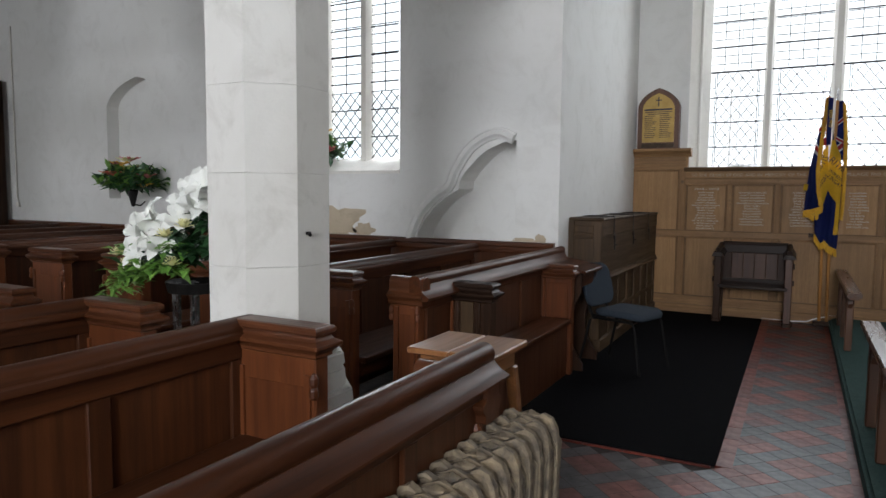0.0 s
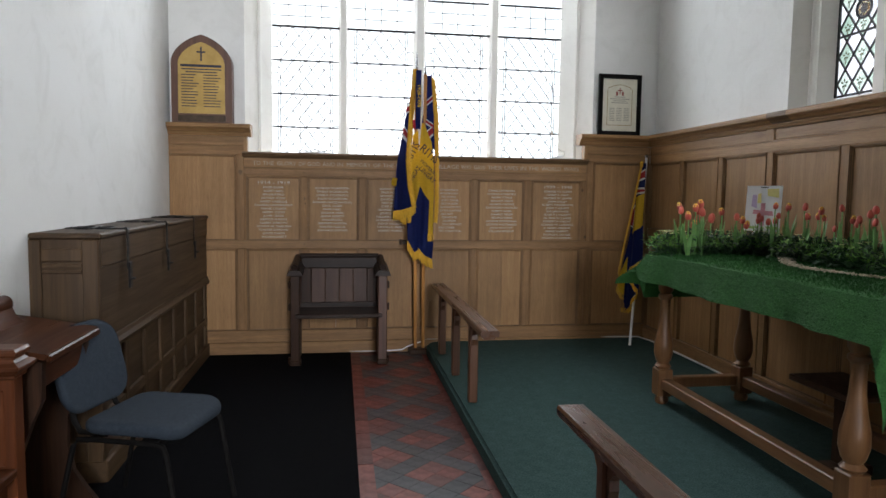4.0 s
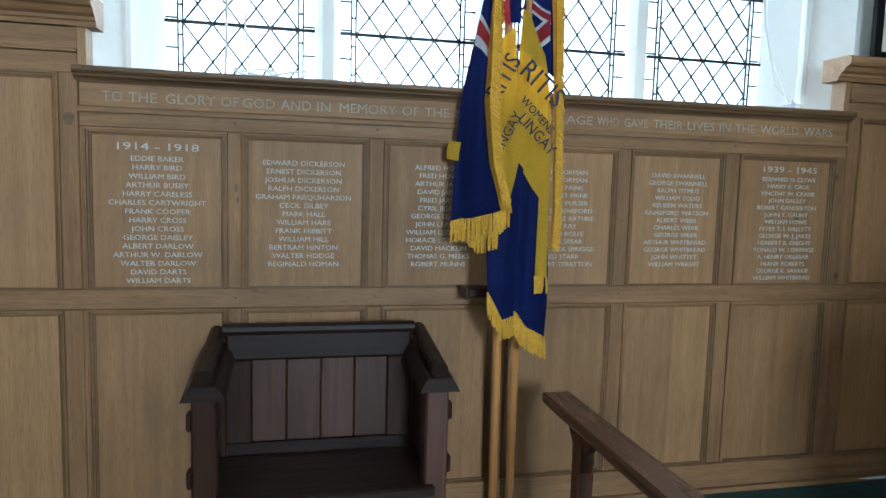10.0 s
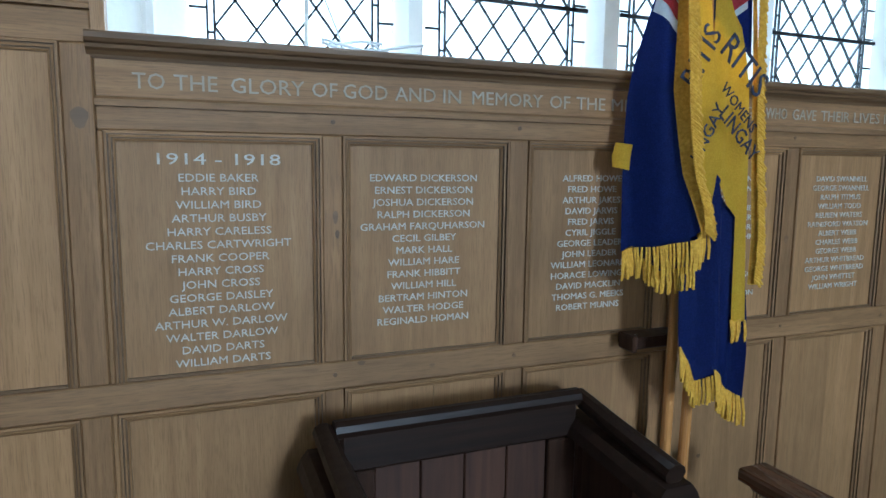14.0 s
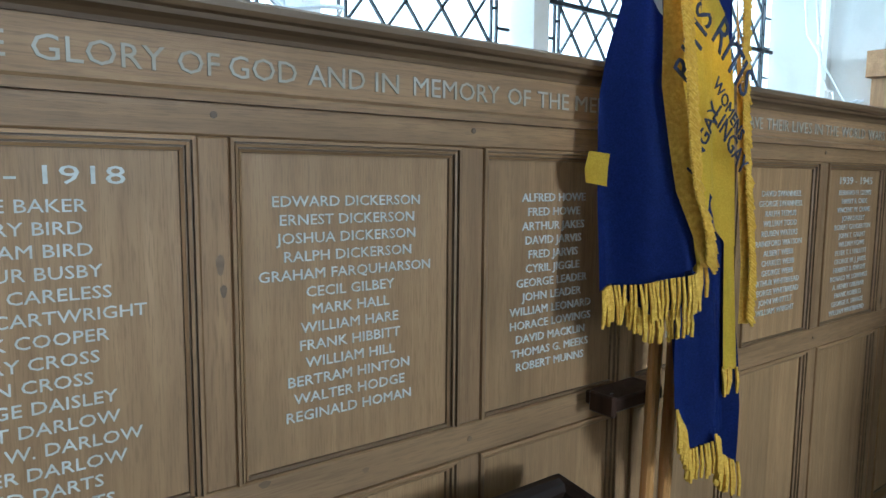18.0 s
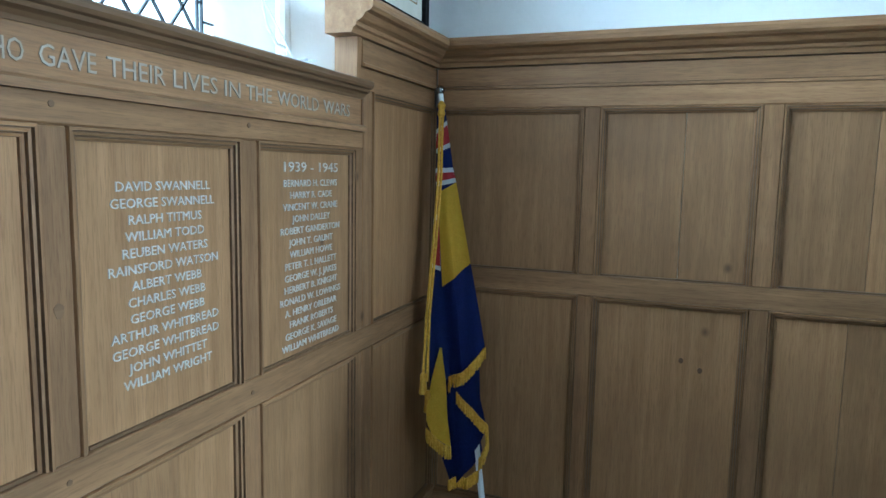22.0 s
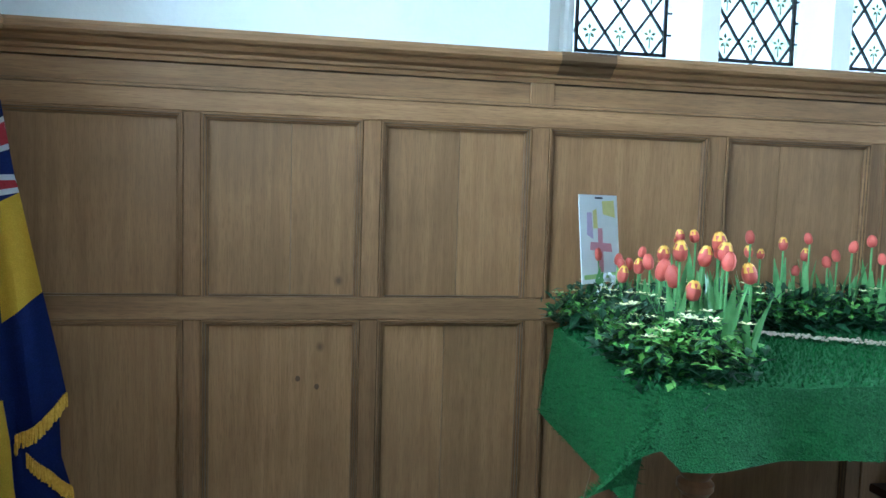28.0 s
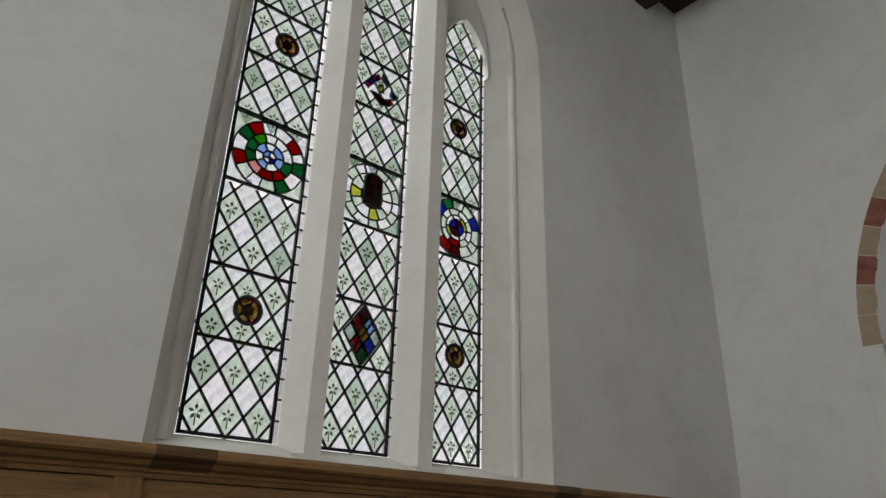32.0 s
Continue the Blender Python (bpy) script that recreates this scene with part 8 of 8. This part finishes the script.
def lily(bm, rng, c, r):
    """One open trumpet bloom of six curled petals."""
    face = Vector((rng.uniform(-0.5, 0.9), rng.uniform(-1.2, -0.2), rng.uniform(-0.1, 0.7))).normalized()
    side = face.cross(Vector((0, 0, 1))).normalized()
    up = side.cross(face)
    for k in range(6):
        a = math.pi * k / 3 + rng.uniform(-0.15, 0.15)
        out, across = side * math.cos(a) + up * math.sin(a), side * -math.sin(a) + up * math.cos(a)
        rows = []
        for f, w, lift in ((0.05, 0.05, -0.55), (0.3, 0.20, -0.15), (0.6, 0.30, 0.12), (0.9, 0.20, 0.12), (1.12, 0.03, -0.06)):
            m = c + out * r * f + face * r * lift
            rows.append([bm.verts.new(m + across * r * w * q + face * r * (0.07 * abs(q))) for q in (-1, 0, 1)])
        for p, q in zip(rows, rows[1:]):
            for i in range(2):
                bm.faces.new((p[i], p[i + 1], q[i + 1], q[i]))


lilies = thing("lily_arrangement", "white lilies and cream roses with trailing greenery in a glass vase", "flowers", (-2.70, 2.02, 1.05))
rng = random.Random(17)
for u, v, w in ((0.04, -0.10, 0.165), (-0.06, -0.08, 0.16), (0.0, -0.06, 0.235), (0.11, -0.10, 0.115), (0.165, -0.05, 0.225), (-0.03, -0.09, 0.075), (0.295, -0.04, 0.375), (0.24, -0.05, 0.315), (0.30, -0.05, 0.30)):
    bm = bmesh.new()
    lily(bm, rng, Vector((u, v, w)), rng.uniform(0.075, 0.10))
    part("bloom", bm, LILY, lilies, "open white lily", smooth=True)
for u, v, w in ((-0.19, -0.08, 0.05), (0.27, -0.10, 0.19), (0.215, -0.12, 0.03), (0.15, -0.10, 0.145), (-0.16, -0.06, 0.0)):
    bm = bmesh.new()
    for r, c in ((0.042, 0.35), (0.034, 0.9), (0.026, 1.6), (0.016, 2.6)):
        petals(bm, rng, u, v, w, 7, r, c)
    part("rose", bm, PRIMROSE, lilies, "cream rose")
g, h = bmesh.new(), bmesh.new()
for u, v, w, n in ((-0.08, 0, -0.02, 60), (0.03, 0, 0.02, 70), (0.14, 0, 0.03, 70), (0.24, 0, 0.06, 70), (0.26, 0.03, 0.18, 50), (0.10, 0.04, 0.12, 50)):
    leaf_patch(g, rng, u, v, w, n, 0.045, 0.10, 0.5)
for u, v, w, n in ((-0.10, -0.08, -0.04, 80), (0.0, -0.09, -0.03, 90), (0.10, -0.10, 0.0, 80), (-0.13, -0.07, -0.10, 50), (0.20, -0.09, -0.01, 50), (-0.14, -0.05, 0.06, 50), (0.17, -0.09, 0.08, 40)):
    leaf_patch(h, rng, u, v, w, n, 0.036, 0.06, 0.5)
for k in range(26):
    leaf_patch(h, rng, -0.15 - 0.007 * k, -0.05, -0.02 - 0.005 * k + 0.02 * math.sin(k), 5, 0.012, 0.045, 0.2)
tagged(part("greenery", g, LEAF_A, lilies, "dark green leaves"), kind="stuff")
tagged(part("light_leaves", h, LEAF_B, lilies, "fresh green sprays"), kind="stuff")
part("bowl", lathe([(0.06, -0.10), (0.12, -0.09), (0.13, -0.045), (0.12, -0.045), (0.05, -0.085)], (0.225, 0, 0), 18), BLACK_FRAME, lilies, "black bowl")
for u, v in ((0.12, -0.03), (0.165, -0.05), (0.15, 0.04), (0.20, 0.02)):
    part("leg", B((u - 0.008, u + 0.008, v - 0.008, v + 0.008, -0.441, -0.055)), CHROME, lilies, "bright metal stand leg")
stand2 = thing("flower_stand", "slim wooden pedestal under the lilies", "stand", (-2.55, 2.02, FL))
part("top", lathe([(0.10, 0.55), (0.10, 0.579)], seg=16), PEW_X, stand2)
part("post", B((-0.03, 0.03, -0.03, 0.03, 0.03, 0.5495)), PEW_END, stand2)
part("foot", B((-0.11, 0.11, -0.11, 0.11, 0.0, 0.0295), bevel=0.005), PEW_END, stand2)
arrangement("wall_bouquet", "small bouquet of pink and yellow flowers in a dark cone", (-7.10, 5.19, 1.42), 16, 420, 0.15, 0.16, [TULIP_TIP, PINK, PRIMROSE, TULIP], "cone")
arrangement("sill_bouquet", "pink and orange flowers in a bushy pot on the window sill", (-4.52, 5.45, 1.74), 20, 300, 0.115, 0.12, [PINK, TULIP_TIP, PINK, PRIMROSE], "pot")

# ---- marks on the aisle wall ----
def flaked(name, u, z, w, h, seed):
    rng = random.Random(seed)
    n = 44
    pts = []
    for k in range(n):
        a = 2 * math.pi * k / n
        r = 1 + 0.5 * noise.noise(Vector((math.cos(a) * 1.7 + seed, math.sin(a) * 1.7, seed))) + 0.22 * noise.noise(Vector((math.cos(a) * 6, math.sin(a) * 6, seed))) + rng.uniform(-0.06, 0.06)
        pts.append((u + w * r * math.cos(a), max(0.986, z + h * r * math.sin(a))))
    bm = prism(pts, on_aisle, -0.003, 0.003)
    tagged(part(name, bm, BARE), "bare sandy render where the limewash has flaked off", "flaked plaster", kind="structure")


flaked("flaked_plaster", -4.36, 1.10, 0.42, 0.19, 3)
flaked("flaked_plaster", -3.93, 1.02, 0.12, 0.07, 5)
flaked("flaked_plaster", -4.86, 1.39, 0.10, 0.09, 7)
flaked("flaked_plaster", -2.10, 1.01, 0.045, 0.05, 9)
flaked("flaked_plaster", -2.26, 0.99, 0.12, 0.03, 12)

# raised hood over the cut recess
def smooth_line(points, steps=6):
    out = []
    for i in range(len(points) - 1):
        p = [Vector(points[max(0, min(len(points) - 1, i + k))]) for k in (-1, 0, 1, 2)]
        for k in range(steps):
            t = k / steps
            out.append(0.5 * (2 * p[1] + (p[2] - p[0]) * t + (2 * p[0] - 5 * p[1] + 4 * p[2] - p[3]) * t * t + (3 * p[1] - p[0] - 3 * p[2] + p[3]) * t ** 3))
    return out + [Vector(points[-1])]


HOOD = [(-3.392, 0.958), (-3.367, 1.028), (-3.272, 1.218), (-3.112, 1.378), (-2.982, 1.463), (-2.917, 1.603), (-2.792, 1.783), (-2.647, 1.883), (-2.497, 1.923), (-2.357, 1.868)]
SECTION = [(-0.05, 0.0), (-0.05, 0.02), (-0.035, 0.026), (-0.012, 0.05), (0.022, 0.055), (0.034, 0.038), (0.048, 0.03), (0.05, 0.0)]
line = smooth_line(HOOD)
hood = bmesh.new()
rings = []
for i, p in enumerate(line):
    q = (line[min(i + 1, len(line) - 1)] - line[max(i - 1, 0)]).normalized()
    rings.append([hood.verts.new(on_aisle(p.x - q.y * s, -d, p.y + q.x * s)) for s, d in SECTION])
for p, q in zip(rings, rings[1:]):
    for k in range(len(SECTION)):
        hood.faces.new((p[k], p[(k + 1) % len(SECTION)], q[(k + 1) % len(SECTION)], q[k]))
hood.faces.new(rings[0])
hood.faces.new(rings[-1][::-1])
tagged(part("trim_recess_hood", hood, WALL), "white plastered hood moulding over a blocked recess", "moulding", kind="structure")

pin = thing("iron_pin", "short rusty iron pin driven into the pillar", "iron fitting", (0, 0, 0))
part("shank", tube([(-1.775, 1.90, 1.242), (-1.745, 1.895, 1.244), (-1.735, 1.885, 1.238)], 0.007, 6), IRON, pin)

# conduit and dark door at the far end of the aisle
conduit = thing("conduit", "white painted cable conduit fixed to the wall", "conduit", (-9.72, 5.345, 0))
part("pipe", tube([(0, 0, 3.6), (0, 0, 1.30), (0.03, 0, 1.24)], 0.012, 6), STONE, conduit)
part("box", B((-0.03, 0.05, -0.012, 0.012, 1.16, 1.23), bevel=0.004), STONE, conduit)
door = thing("curtain_post", "dark wooden post with an iron lamp bracket", "post", (-9.93, 5.24, FL))
part("post", B((-0.10, 0.06, -0.06, 0.06, 0.0, 2.85), bevel=0.01), BLACK_OAK, door)
part("bracket", tube([(0.05, -0.06, 2.55), (0.18, -0.08, 2.6), (0.16, -0.08, 2.45), (0.06, -0.07, 2.4)], 0.015, 6), IRON, door)


# ---- floor tiles, laid last ----
def tile_mesh(name, sx, sy, mat, turn=0.0, h=0.014):
    bm = B((-sx / 2, sx / 2, -sy / 2, sy / 2, -h, 0.0))
    bmesh.ops.rotate(bm, verts=bm.verts[:], cent=(0, 0, 0), matrix=Matrix.Rotation(turn, 3, "Z"))
    me = bpy.data.meshes.new(name)
    bm.to_mesh(me)
    bm.free()
    me.materials.append(mat)
    return me


floor_ob = bpy.data.objects["floor"]
S = 0.110
red, black = tile_mesh("tile", S - 0.0025, S - 0.0025, TILE_RED, math.pi / 4), tile_mesh("tile", S - 0.0025, S - 0.0025, TILE_BLACK, math.pi / 4)
rng = random.Random(5)
diag = S * math.sqrt(2)
rest = bmesh.new()
for i in range(-70, 40):
    for j in range(-70, 40):
        x, y = -0.115 + (i - j) * diag / 2, 5.97 + (i + j) * diag / 2
        strip = -0.47 < x < 0.17 and 3.48 < y < 8.12
        near = -0.62 < x < 0.9 and 2.95 < y <= 3.48
        if not (strip or near or -1.9 < x < 2.0 and -1.0 < y <= 3.48):
            continue
        me = red if i % 3 < 2 and j % 3 < 2 else black
        if strip or near:
            ob = new("tile", me)
            ob.location = (x, y, FL - 0.0008 * rng.random() - 0.002)
            ob.parent = floor_ob
        else:
            h = S / math.sqrt(2) - 0.002
            v = [rest.verts.new((x + a, y + b, FL - 0.003)) for a, b in ((h, 0), (0, h), (-h, 0), (0, -h))]
            rest.faces.new(v).material_index = 0 if me is red else 1
tagged(part("tile_field", rest, [TILE_RED, TILE_BLACK], floor_ob), kind="stuff")
edge = tile_mesh("border_tile", 0.083, 0.215, TILE_RED)
for k in range(22):
    for x, y in ((-0.453, 3.53 + 0.11 + 0.22 * k),):
        if y < 8.1:
            ob = new("border_tile", edge)
            ob.location, ob.parent = (x, y, FL - 0.001), floor_ob
    if k < 21:
        ob = new("border_tile", edge)
        ob.location, ob.parent = (0.150, 3.50 + 0.22 * k, FL - 0.001), floor_ob
cross = tile_mesh("border_tile", 0.215, 0.10, TILE_RED)
for k in range(6):
    ob = new("border_tile", cross)
    ob.location, ob.parent = (-0.62 - 0.22 * k, 3.555, FL - 0.001), floor_ob
